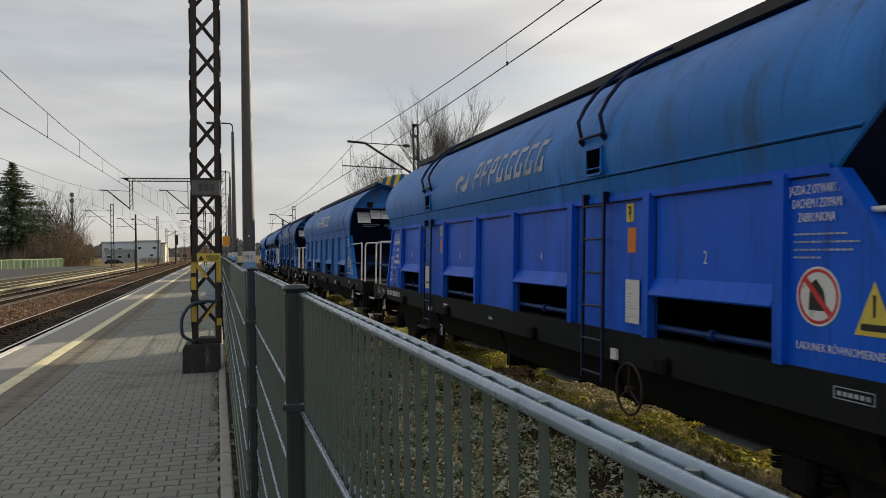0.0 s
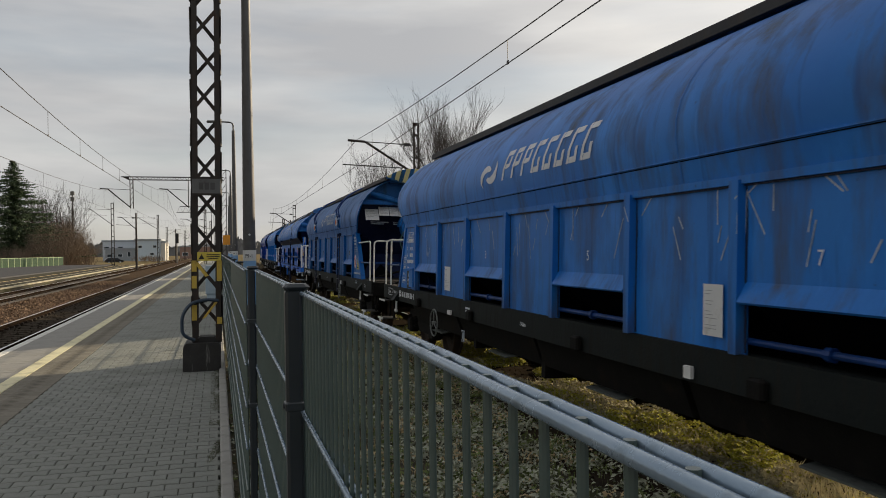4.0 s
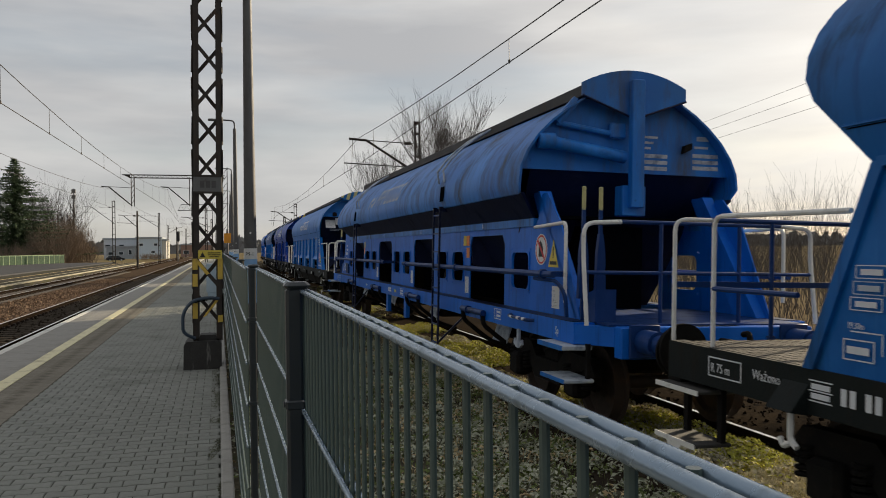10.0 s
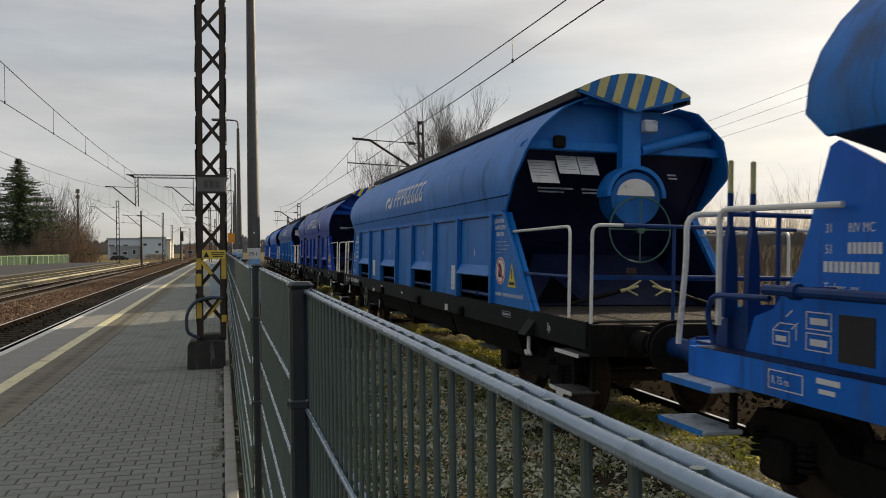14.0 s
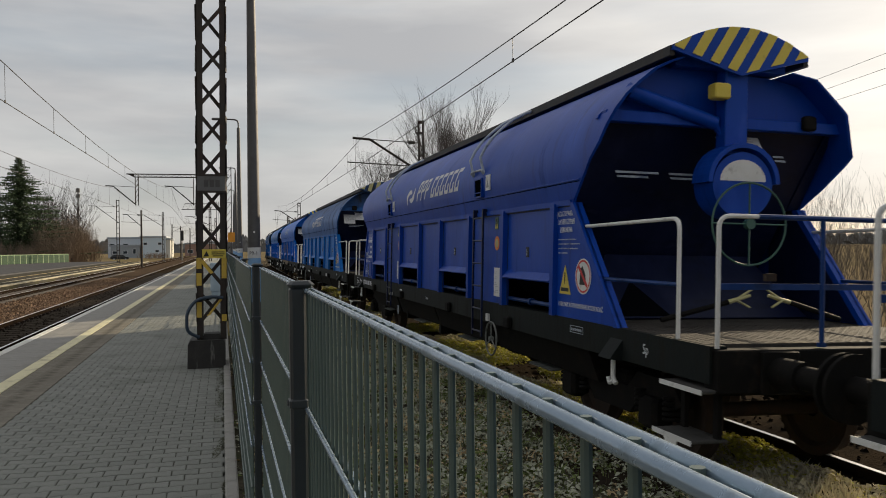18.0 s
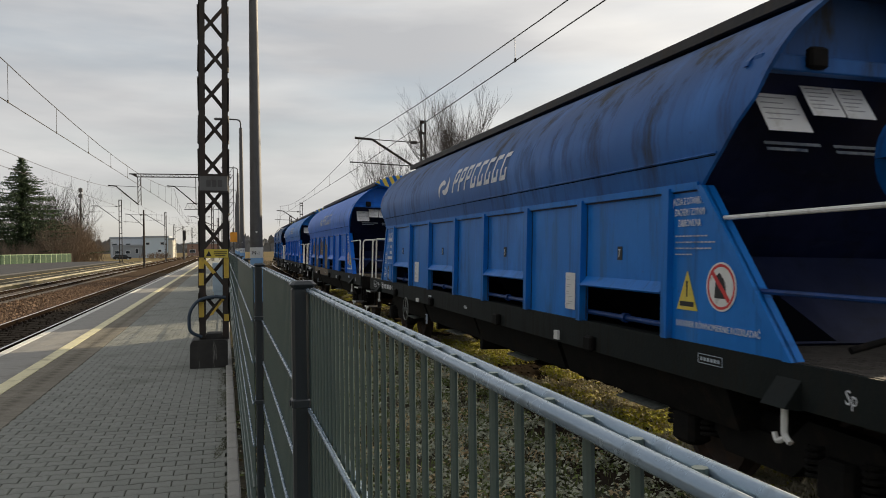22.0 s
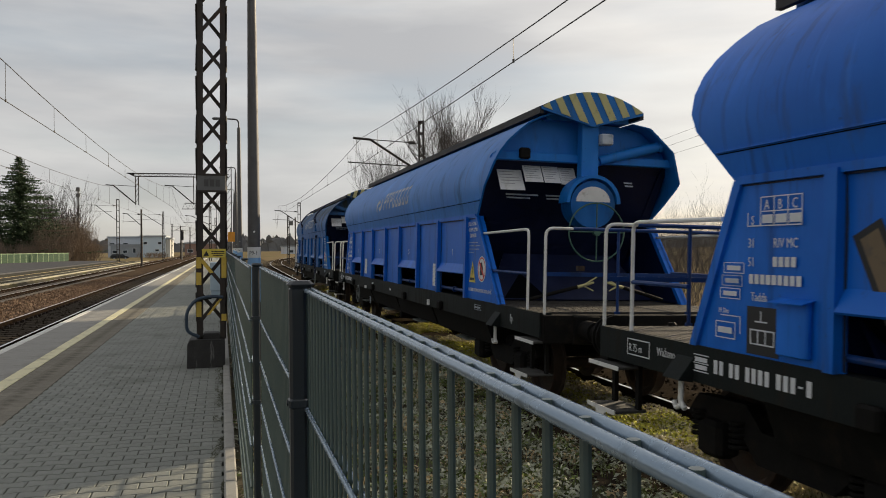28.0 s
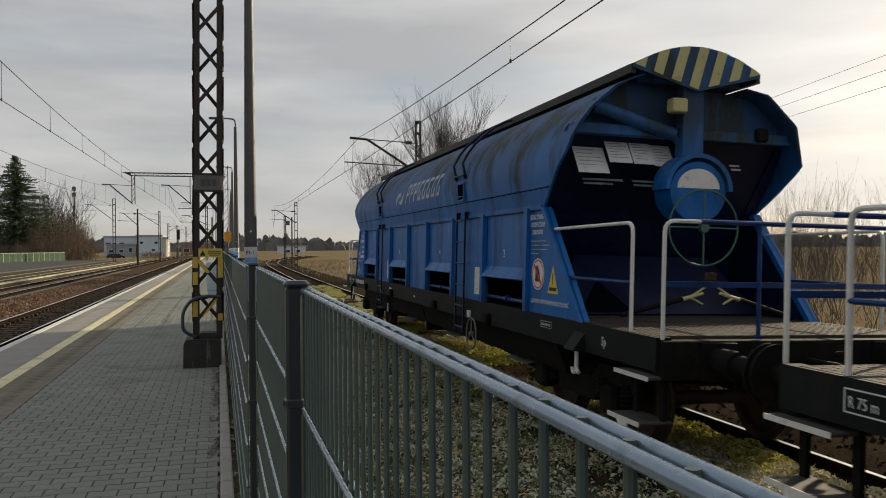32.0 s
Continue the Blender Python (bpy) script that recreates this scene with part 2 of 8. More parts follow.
BLUES = {
    "bright": paint("blue_bright", (0.001, 0.085, 0.60), (0.003, 0.12, 0.72), (0.015, 0.03, 0.07), 0.24, top=(3.5, 4.1, 0.7)),
    "sky": paint("blue_sky_faded", (0.006, 0.125, 0.48), (0.018, 0.195, 0.60), (0.07, 0.085, 0.11), 0.48, (3.3, 4.0, 0.6)),
    "teal": paint("blue_teal_worn", (0.001, 0.078, 0.31), (0.003, 0.13, 0.42), (0.010, 0.040, 0.065), 0.42, (3.1, 3.9, 0.9)),
    "cyan": paint("blue_cyan", (0.002, 0.125, 0.47), (0.006, 0.18, 0.58), (0.05, 0.10, 0.17), 0.34, (3.4, 4.1, 0.5)),
    "navy": paint("blue_navy", (0.001, 0.040, 0.30), (0.002, 0.060, 0.40), (0.01, 0.04, 0.16), 0.2, None, 0.42, 0.2),
    "azure": paint("blue_azure", (0.004, 0.14, 0.50), (0.010, 0.18, 0.58), (0.03, 0.08, 0.15), 0.30, (3.4, 4.1, 0.6)),
    "vivid": paint("blue_vivid", (0.001, 0.105, 0.52), (0.003, 0.145, 0.63), (0.03, 0.06, 0.12), 0.24),
    "sooty": paint("blue_sooty_shell", (0.006, 0.085, 0.31), (0.012, 0.125, 0.42), (0.030, 0.036, 0.045), 0.40, (3.1, 3.8, 1.3)),
    "royal": paint("blue_royal", (0.001, 0.108, 0.52), (0.004, 0.150, 0.64), (0.05, 0.07, 0.12), 0.26),
    "dirty": paint("blue_sooty", (0.005, 0.10, 0.36), (0.012, 0.15, 0.46), (0.03, 0.042, 0.043), 0.42, (2.75, 3.5, 1.5)),
    # Dark fittings and recesses; the recess shade is part of this colour.
    "hopper": paint("blue_dark_shaded", (0.0015, 0.005, 0.028), (0.003, 0.009, 0.046), (0.006, 0.008, 0.015), 0.3),
    "rail": paint("blue_rail", (0.003, 0.027, 0.125), (0.006, 0.042, 0.18), (0.015, 0.022, 0.035), 0.38),
}


# ---- mesh building ----
class Shape:
    """Vertices and faces of one mesh, put together from simple solids."""

    def __init__(self):
        self.v, self.f = [], []

    def add(self, v, f):
        n = len(self.v)
        self.v += [tuple(p) for p in v]
        self.f += [[i + n for i in q] for q in f]
        return self

    def box(self, x0, x1, y0, y1, z0, z1, bevel=0.0, m=None):
        if bevel:
            b = min(bevel, (x1 - x0) * 0.45, (y1 - y0) * 0.45, (z1 - z0) * 0.45)
            ring = lambda z, e: [(x0 + e + b, y0 + e, z), (x1 - e - b, y0 + e, z), (x1 - e, y0 + e + b, z), (x1 - e, y1 - e - b, z),
                                 (x1 - e - b, y1 - e, z), (x0 + e + b, y1 - e, z), (x0 + e, y1 - e - b, z), (x0 + e, y0 + e + b, z)]
            v = ring(z0, b) + ring(z0 + b, 0) + ring(z1 - b, 0) + ring(z1, b)
            f = [[7 - i for i in range(8)], [24 + i for i in range(8)]]
            for k in range(3):
                f += [[8 * k + i, 8 * k + (i + 1) % 8, 8 * k + 8 + (i + 1) % 8, 8 * k + 8 + i] for i in range(8)]
        else:
            v = [(x0, y0, z0), (x1, y0, z0), (x1, y1, z0), (x0, y1, z0), (x0, y0, z1), (x1, y0, z1), (x1, y1, z1), (x0, y1, z1)]
            f = [[3, 2, 1, 0], [4, 5, 6, 7], [0, 1, 5, 4], [1, 2, 6, 5], [2, 3, 7, 6], [3, 0, 4, 7]]
        return self.add([m @ Vector(p) for p in v] if m else v, f)

    def prism(self, poly, axis, a, b, m=None):
        """A polygon in the plane across an axis, pushed from a to b."""
        put = {"x": lambda p, q, s: (s, p, q), "y": lambda p, q, s: (p, s, q), "z": lambda p, q, s: (p, q, s)}[axis]
        n = len(poly)
        v = [put(p, q, a) for p, q in poly] + [put(p, q, b) for p, q in poly]
        f = [list(range(n - 1, -1, -1)), list(range(n, 2 * n))] + [[i, (i + 1) % n, n + (i + 1) % n, n + i] for i in range(n)]
        return self.add([m @ Vector(p) for p in v] if m else v, f)

    def plate(self, quad, d):
        """A thin solid plate from four or more corners, d thick along its normal."""
        q = [Vector(p) for p in quad]
        nrm = (q[1] - q[0]).cross(q[2] - q[0]).normalized() * d
        n = len(q)
        v = [*q, *[p + nrm for p in q]]
        f = [list(range(n - 1, -1, -1)), list(range(n, 2 * n))] + [[i, (i + 1) % n, n + (i + 1) % n, n + i] for i in range(n)]
        return self.add(v, f)

    def loft(self, rings, closed=True, caps=True):
        n = len(rings[0])
        v = [p for r in rings for p in r]
        f = []
        for k in range(len(rings) - 1):
            for i in range(n if closed else n - 1):
                j = (i + 1) % n
                f.append([k * n + i, k * n + j, (k + 1) * n + j, (k + 1) * n + i])
        if caps and closed:
            f += [list(range(n - 1, -1, -1)), [(len(rings) - 1) * n + i for i in range(n)]]
        return self.add(v, f)

    def tube(self, pts, r, n=8, r2=None, caps=True):
        pts = [Vector(p) for p in pts]
        rings = []
        up = None
        for i, p in enumerate(pts):
            d = (pts[min(i + 1, len(pts) - 1)] - pts[max(i - 1, 0)]).normalized()
            if up is None:
                up = Vector((0, 0, 1)) if abs(d.z) < 0.9 else Vector((1, 0, 0))
            s = d.cross(up).normalized()
            up = s.cross(d).normalized()
            rad = r if r2 is None else r + (r2 - r) * i / (len(pts) - 1)
            rings.append([p + (s * math.cos(a) + up * math.sin(a)) * rad for a in (2 * math.pi * k / n for k in range(n))])
        return self.loft(rings, True, caps)

    def bent(self, pts, r, n=8, bend=0.08, steps=4):
        """A pipe along corner points, its corners rounded."""
        pts = [Vector(p) for p in pts]
        path = [pts[0]]
        for a, b, c in zip(pts, pts[1:], pts[2:]):
            d = min(bend, (b - a).length * 0.45, (c - b).length * 0.45)
            p, q = b + (a - b).normalized() * d, b + (c - b).normalized() * d
            path += [p * (1 - t) ** 2 + b * 2 * t * (1 - t) + q * t * t for t in (i / steps for i in range(steps + 1))]
        return self.tube(path + [pts[-1]], r, n)

    def disc(self, c, axis, r, d, n=24):
        return self.tube([Vector(c) - Vector(axis) * d / 2, Vector(c) + Vector(axis) * d / 2], r, n)

    def ring(self, c, axis, r, thick, n=28, k=6):
        """A torus."""
        a = Vector(axis).normalized()
        s = a.cross(Vector((0.3, 0.5, 0.8))).normalized()
        t = a.cross(s)
        rings = []
        for i in range(n + 1):
            w = 2 * math.pi * i / n
            d = s * math.cos(w) + t * math.sin(w)
            rings.append([Vector(c) + d * (r + thick * math.cos(2 * math.pi * j / k)) + a * thick * math.sin(2 * math.pi * j / k) for j in range(k)])
        return self.loft(rings, True, False)

    def mesh(self, name, smooth=False):
        me = bpy.data.meshes.new(name)
        me.from_pydata(self.v, [], self.f)
        me.validate()
        if smooth:
            me.shade_smooth()
            me.set_sharp_from_angle(angle=radians(35))
        me.update()
        return me


STORE = {}


def part(name, shape, mat, parent=None, label="", smooth=False, key=None):
    """Links one mesh object under a thing or a part; alike pieces share their mesh by key, and take their own paint."""
    if key and key in STORE:
        me = STORE[key]
    else:
        sh = shape() if callable(shape) else shape
        me = sh.mesh(name, smooth)
        me.materials.append(mat)
        if key:
            STORE[key] = me
    ob = new(name, me)
    if me.materials[0] != mat:
        ob.material_slots[0].link = "OBJECT"
        ob.material_slots[0].material = mat
    if parent:
        ob.parent = parent
    if label:
        ob["label"] = label
    return ob


def thing(name, label, category, group="", kind="", m=None):
    ob = tagged(new(name), label, category, group, kind)
    if m:
        ob.matrix_world = m
    return ob


def text_mesh(body, size, align="LEFT"):
    """Flat letters in the x-y plane, 2 mm thick."""
    key = ("text", body, size, align)
    if key not in STORE:
        cu = bpy.data.curves.new("text", "FONT")
        cu.body, cu.size, cu.align_x, cu.extrude, cu.resolution_u = body, size, align, 0.001, 2
        ob = bpy.data.objects.new("text", cu)
        scene.collection.objects.link(ob)
        bpy.context.view_layer.update()
        STORE[key] = bpy.data.meshes.new_from_object(ob.evaluated_get(bpy.context.evaluated_depsgraph_get()))
        STORE[key].materials.clear()
        bpy.data.objects.remove(ob)
    return STORE[key]


def lettering(name, body, size, m, mat, parent, align="LEFT", squeeze=0.8):
    me = text_mesh(body, size, align)
    if not me.materials:
        me.materials.append(mat)
    ob = new(name, me)
    if me.materials[0] != mat:
        ob.material_slots[0].link = "OBJECT"
        ob.material_slots[0].material = mat
    ob.parent = parent
    ob.matrix_basis = m @ Matrix.Diagonal((squeeze, 1, 1, 1))
    ob["kind"] = "stuff"
    return ob


# ---- plan ----
RAIL_X, RAIL_Z, CANT = 4.90, -0.36, 1.8
WAGON, LONG_WAGON = 19.30, 21.34


def track_x(y):
    """The middle of the train's track: straight along the platform, bending away behind."""
    a = max(0.0, y - 12.0)
    b = max(0.0, y - 95.0)
    return RAIL_X + 0.006 * y + 0.00012 * a * a + 0.0009 * b * b


# ---- ground, platform, tracks ----
def ribbon(name, xs, ys, zf, mat, label="", category="", kind="structure", wobble=0.0, xf=None):
    """A sheet over a grid of xs and ys."""
    sh = Shape()
    nx = len(xs)
    for y in ys:
        for x in xs:
            px = x + (xf(y) if xf else 0)
            sh.v.append((px, y, zf(px, y) + (noise.noise((px * 1.3, y * 1.3, 0)) * wobble if wobble else 0)))
    for j in range(len(ys) - 1):
        for i in range(nx - 1):
            sh.f.append([j * nx + i, j * nx + i + 1, (j + 1) * nx + i + 1, (j + 1) * nx + i])
    ob = part(name, sh, mat, smooth=True)
    return tagged(ob, label, category, "", kind)


MG = {
    "field": material("dry_field", (0.14, 0.108, 0.066), 0.95, 0, (0.22, 0.175, 0.11), 0.25, 0.3, (0.09, 0.10, 0.04), 0.45, 0.06, 0, 0.5, 3),
    "weedy": material("weedy_soil", (0.040, 0.036, 0.026), 0.95, 0, (0.11, 0.098, 0.072), 7, 0.28, (0.05, 0.06, 0.028), 0.5, 2.5, 0, 0.8, 25),
    "ballast": material("ballast", (0.046, 0.034, 0.025), 0.9, 0, (0.11, 0.080, 0.057), 22, 0.3, (0.05, 0.04, 0.035), 0.4, 1.2, 0, 0.8, 30),
    "dark_ballast": material("oily_ballast", (0.018, 0.014, 0.010), 0.95, 0, (0.050, 0.039, 0.028), 22, 0.3, (0.03, 0.026, 0.022), 0.4, 1.2, 0, 0.8, 30),
    "dark_stone": material("oily_stone", (0.014, 0.011, 0.008), 0.9, 0, (0.04, 0.031, 0.022), 18, 0.3, island=0.45),
    "stone": material("ballast_stone", (0.10, 0.070, 0.050), 0.9, 0, (0.21, 0.145, 0.10), 18, 0.3, island=0.45),
    "paver": material("grey_paver", (0.180, 0.188, 0.170), 0.85, 0, (0.240, 0.248, 0.224), 14, 0.3, (0.135, 0.142, 0.122), 0.42, 1.1, 0, 0.30, 130, island=0.14, spec=0.3),
    "dirt": material("joint_dirt", (0.06, 0.064, 0.045), 0.95, 0, (0.12, 0.12, 0.09), 9, island=0.5),
    "joint": material("paver_joint", (0.068, 0.070, 0.058), 0.95, 0, (0.105, 0.108, 0.088), 30),
    "slab": material("platform_slab", (0.222, 0.215, 0.195), 0.88, 0, (0.295, 0.286, 0.262), 5, 0.3, (0.15, 0.14, 0.122), 0.42, 0.9, 0, 0.3, 70),
    "far_slab": material("far_platform_top", (0.055, 0.052, 0.045), 0.9, 0, (0.095, 0.09, 0.078), 0.6, 0.3, (0.07, 0.07, 0.03), 0.45, 0.25, 0, 0.3, 20),
    "plank": material("old_strip", (0.19, 0.178, 0.15), 0.9, 0, (0.27, 0.25, 0.21), 9, 0.3, (0.07, 0.062, 0.05), 0.45, 2, 0, 0.4, 60, island=0.2),
    "edge_white": material("edge_line", (0.55, 0.54, 0.5), 0.75, 0, (0.68, 0.67, 0.63), 6, 0.3, (0.28, 0.26, 0.22), 0.35, 3),
    "line_yellow": material("warning_line", (0.60, 0.55, 0.33), 0.75, 0, (0.70, 0.65, 0.43), 8, 0.3, (0.28, 0.25, 0.17), 0.42, 3),
    "kerb": material("kerb_concrete", (0.26, 0.255, 0.235), 0.88, 0, (0.34, 0.33, 0.30), 9, 0.3, (0.16, 0.155, 0.13), 0.4, 2.4, 0, 0.3, 90),
    "old_sleeper": material("dark_sleeper", (0.05, 0.042, 0.034), 0.9, 0, (0.095, 0.08, 0.064), 9, 0.3, (0.03, 0.026, 0.02), 0.45, 3),
    "sleeper": material("sleeper_concrete", (0.19, 0.165, 0.14), 0.9, 0, (0.27, 0.24, 0.20), 9, 0.3, (0.09, 0.065, 0.045), 0.45, 3),
    "concrete": material("grey_concrete", (0.25, 0.25, 0.245), 0.85, 0, (0.33, 0.33, 0.32), 4, 0.3, (0.15, 0.145, 0.135), 0.4, 1.5, 3.0, 0.2, 60),
    "fence": material("anthracite_fence", (0.062, 0.092, 0.082), 0.32, 0.0, (0.086, 0.122, 0.110), 8, 0.3, (0.12, 0.13, 0.125), 0.2, 9, 0, 0.05, 200, spec=0.7),
    "fence_post": material("dark_fence_post", (0.018, 0.024, 0.029), 0.36, 0.0, (0.026, 0.033, 0.038), 8, 0.3, (0.05, 0.055, 0.055), 0.2, 9, 0, 0.05, 200),
    # Paler blue-grey paints the sky's sheen on the cross wires.
    "fence_wire": material("sky_sheen_wire", (0.19, 0.265, 0.345), 0.27, 0.5, (0.30, 0.38, 0.46), 10, 0.3, (0.09, 0.11, 0.115), 0.36, 14, 0, 0.05, 200),
    "tuft": material("sage_tufts", (0.30, 0.32, 0.22), 0.85, 0, (0.48, 0.49, 0.38), 3, 0.3, island=0.4),
    "grass": material("grass_blades", (0.085, 0.125, 0.035), 0.89, 0, (0.18, 0.20, 0.085), 3, 0.3, island=0.5),
    "moss": material("sunlit_moss", (0.34, 0.36, 0.055), 0.9, 0, (0.60, 0.55, 0.14), 3, 0.3, island=0.55),
    "straw": material("dry_straw", (0.34, 0.25, 0.13), 0.9, 0, (0.56, 0.45, 0.28), 3, 0.3, island=0.4),
    "dead_grass": material("dead_field_grass", (0.21, 0.17, 0.115), 0.9, 0, (0.33, 0.28, 0.20), 3, 0.3, island=0.4),
    "pale_straw": material("bleached_straw", (0.46, 0.42, 0.29), 0.9, 0, (0.66, 0.61, 0.46), 3, 0.3, island=0.4),
    "asphalt": material("station_asphalt", (0.075, 0.076, 0.08), 0.9, 0, (0.11, 0.112, 0.118), 2),
    "far_edge": material("far_edge_concrete", (0.36, 0.33, 0.25), 0.9, 0, (0.50, 0.46, 0.36), 1.5, 0.3, (0.16, 0.13, 0.08), 0.4, 0.7),
}

tagged(ribbon("ground", [-3000, -900, -300, -120, -60, -30, -14.0, -13, -4.0, -3.8, 0.3, 0.6, 2.2, 3.4, 7.4, 9, 14, 30, 80, 300, 900, 3000],
              [-600, -120, -40, -10, 0, 6, 12, 18, 26, 40, 60, 90, 130, 180, 260, 420, 800, 1600, 4500],
              lambda x, y: -0.78 if -14 <= x <= -3.8 else (-0.62 if x < 2 or x > 8 else -0.80), MG["field"]),
       "dry brown field and embankment reaching to the horizon", "ground", "", "structure")

Y0, Y1 = -14.0, 210.0
PX0, PX1 = -3.66, 0.0


def platform():
    sh = Shape().box(PX0, PX1, Y0, Y1, -1.0, -0.045)
    tagged(part("platform_base", sh, MG["concrete"]), "grey concrete station platform body", "platform", "", "structure")
    # slab strip at the edge, white edge line, yellow line, old strip, joint bed under the pavers
    slabs = thing("edge_paving", "brownish concrete slabs along the platform edge", "paving", "", "structure")
    y = 3.0
    while y < 120:
        part("slab", lambda: Shape().box(PX0 + 0.12, -2.80, 0.006, 0.994, -0.04, 0.0, 0.006), MG["slab"], slabs, key="slab").location = (0, y, 0)
        y += 1.0
    part("far_slabs", Shape().box(PX0 + 0.12, -2.80, 120, Y1, -0.04, -0.002), MG["slab"], slabs)
    part("near_slabs", Shape().box(PX0 + 0.12, -2.80, Y0, 3.0, -0.04, -0.002), MG["slab"], slabs)
    tagged(part("edge_line", Shape().box(PX0 - 0.03, PX0 + 0.115, Y0, Y1, -0.12, 0.004, 0.01), MG["edge_white"]), "worn white line along the platform edge", "line", "", "structure")
    tagged(part("warning_line", Shape().box(-2.795, -2.60, Y0, Y1, -0.04, 0.003), MG["line_yellow"]), "faded yellow warning line along the platform", "line", "", "structure")
    strip = thing("old_strip", "dark weathered cross slabs beside the yellow line", "paving", "", "structure")
    for i in range(150):
        part("cross_slab", lambda: Shape().box(-2.596, -2.10, 0.004, 0.246, -0.04, -0.001, 0.004), MG["plank"], strip, key="cross_slab").location = (0, 4 + i * 0.25, 0)
    part("far_strip", Shape().box(-2.596, -2.10, 41.5, Y1, -0.04, -0.003), MG["plank"], strip)
    part("near_strip", Shape().box(-2.596, -2.10, Y0, 4.0, -0.04, -0.003), MG["plank"], strip)
    tagged(part("paver_bed", Shape().box(-2.098, -0.0185, Y0, 64, -0.045, -0.007), MG["joint"]), "dark sandy joints between the pavers", "joint", "", "structure")
    tagged(part("far_paving", Shape().box(-2.098, -0.02, 64, Y1, -0.045, -0.001), MG["paver"]), "grey block paving in the distance", "paving", "", "structure")


platform()


def kerbs():
    row = thing("kerb", "narrow grey concrete edging at the foot of the fence", "kerb", "", "structure")
    for i in range(75):
        part("kerbstone", lambda: Shape().box(-0.002, 0.088, 0.004, 0.996, -0.4, 0.035, 0.012), MG["kerb"], row, key="kerbstone").location = (0, i - 5, 0)


kerbs()

# strip between fence and train, and the ballast bed
tagged(ribbon("verge", [0.102, 0.4, 0.9, 1.4, 1.9, 2.4, 2.9, 3.3, 3.6, 3.9], [-12 + 0.5 * i for i in range(140)] + [60 + 5 * i for i in range(20)],
              lambda x, y: -0.30 - 0.05 * x, MG["weedy"], wobble=0.06, xf=None), "rough weedy soil between fence and track", "soil", "", "structure")
tagged(ribbon("track_bed", [-2.6, -1.7, -1.3, -0.9, 0, 0.9, 1.3, 1.7, 2.4, 3.2], [-60 + 3 * i for i in range(90)],
              lambda x, y: -0.475 - (0.10 if abs(x - track_x(y)) > 2.0 else 0), MG["dark_ballast"], wobble=0.05, xf=track_x), "dark oily ballast with soil and weeds", "ballast", "", "structure")
tagged(ribbon("main_line_bed", [-13.2, -12.2, -9.2, -8.6, -8.0, -7.2, -6.55], [-40 + 4 * i for i in range(80)],
              lambda x, y: -0.66 if -8.4 < x < -7.6 else -0.57, MG["ballast"], wobble=0.05), "rust-brown ballast of the main line", "ballast", "", "structure")
# The dark ballast colour here also stands for the platform's shade.
tagged(ribbon("near_line_bed", [-6.6, -6.2, -5.3, -4.5, -4.0, -3.72], [-40 + 4 * i for i in range(80)],
              lambda x, y: -0.66 if x > -3.8 else -0.565, MG["dark_ballast"], wobble=0.05), "black oily ballast at the platform, its shade in the colour", "ballast", "", "structure")

RAIL = [(-0.07, -0.155), (0.07, -0.155), (0.07, -0.14), (0.012, -0.12), (0.012, -0.04), (0.034, -0.03), (0.034, -0.006), (0.026, 0), (-0.026, 0),
        (-0.034, -0.006), (-0.034, -0.03), (-0.012, -0.04), (-0.012, -0.12), (-0.07, -0.14)]


def rail(xf, ys, z, roll=0.0, label="rusty steel rail with a polished head"):
    ob = thing("rail", label, "rail", "rails", "structure")
    sh = Shape()
    c, s = math.cos(roll), math.sin(roll)
    sh.loft([[(xf(y) + p * c + q * s, y, z + q * c - p * s) for p, q in RAIL] for y in ys])
    part("rail_profile", sh, M["rail_side"], ob)
    top = Shape()
    top.loft([[(xf(y) + p * c + q * s, y, z + q * c - p * s) for p, q in ((-0.029, -0.002), (0.029, -0.002), (0.029, 0.0015), (-0.029, 0.0015))] for y in ys])
    part("running_surface", top, M["rail_top"], ob)


near_ys = [-60, -20, 0, 10, 20, 30, 45, 60, 75, 90] + [100 + 4 * i for i in range(28)]
for side, dz in ((-0.753, 0.024), (0.753, -0.024)):
    rail(lambda y, d=side: track_x(y) + d, near_ys, RAIL_Z + dz, radians(CANT))
far_ys = [-40, 0, 30, 60, 100, 150, 220, 300]
for x in (-4.62, -6.13, -9.75, -11.25):
    rail(lambda y, d=x: d, far_ys, RAIL_Z)


def sleepers():
    sh = lambda: Shape().box(-1.3, 1.3, -0.13, 0.13, -0.35, -0.16, 0.02)
    for axis, ys, grp in ((None, [i * 0.62 - 4 for i in range(110)], "sleepers under the train"), (-5.375, [i * 0.62 + 8 for i in range(120)], "main line sleepers"),
                          (-10.5, [i * 0.62 + 20 for i in range(120)], "main line sleepers")):
        for y in ys:
            ob = tagged(part("sleeper", sh, MG["sleeper"] if axis == -10.5 else MG["old_sleeper"], key="sleeper"), "concrete sleeper half sunk in ballast", "sleeper", grp)
            ob.matrix_world = pose(axis if axis else track_x(y), y, RAIL_Z, 0, 0 if axis else CANT, 0)
    clips = Shape()
    for x in (-4.62, -6.13, -9.75, -11.25):
        for i in range(120):
            y = (8 if x > -7 else 20) + i * 0.62
            for d in (-0.11, 0.11):
                clips.box(x + d - 0.035, x + d + 0.035, y - 0.05, y + 0.05, RAIL_Z - 0.165, RAIL_Z - 0.09, 0.01)
    tagged(part("rail_fastening", clips, M["rust"]), "rusty rail fastenings on the sleepers", "fastening", "", "stuff")


sleepers()


# ---- wagons ----
def side(y, z, x=-1.425):
    """The frame of lettering on the platform side of a wagon."""
    return Matrix(((0, 0, -1, x), (-1, 0, 0, y), (0, 1, 0, z), (0, 0, 0, 1)))


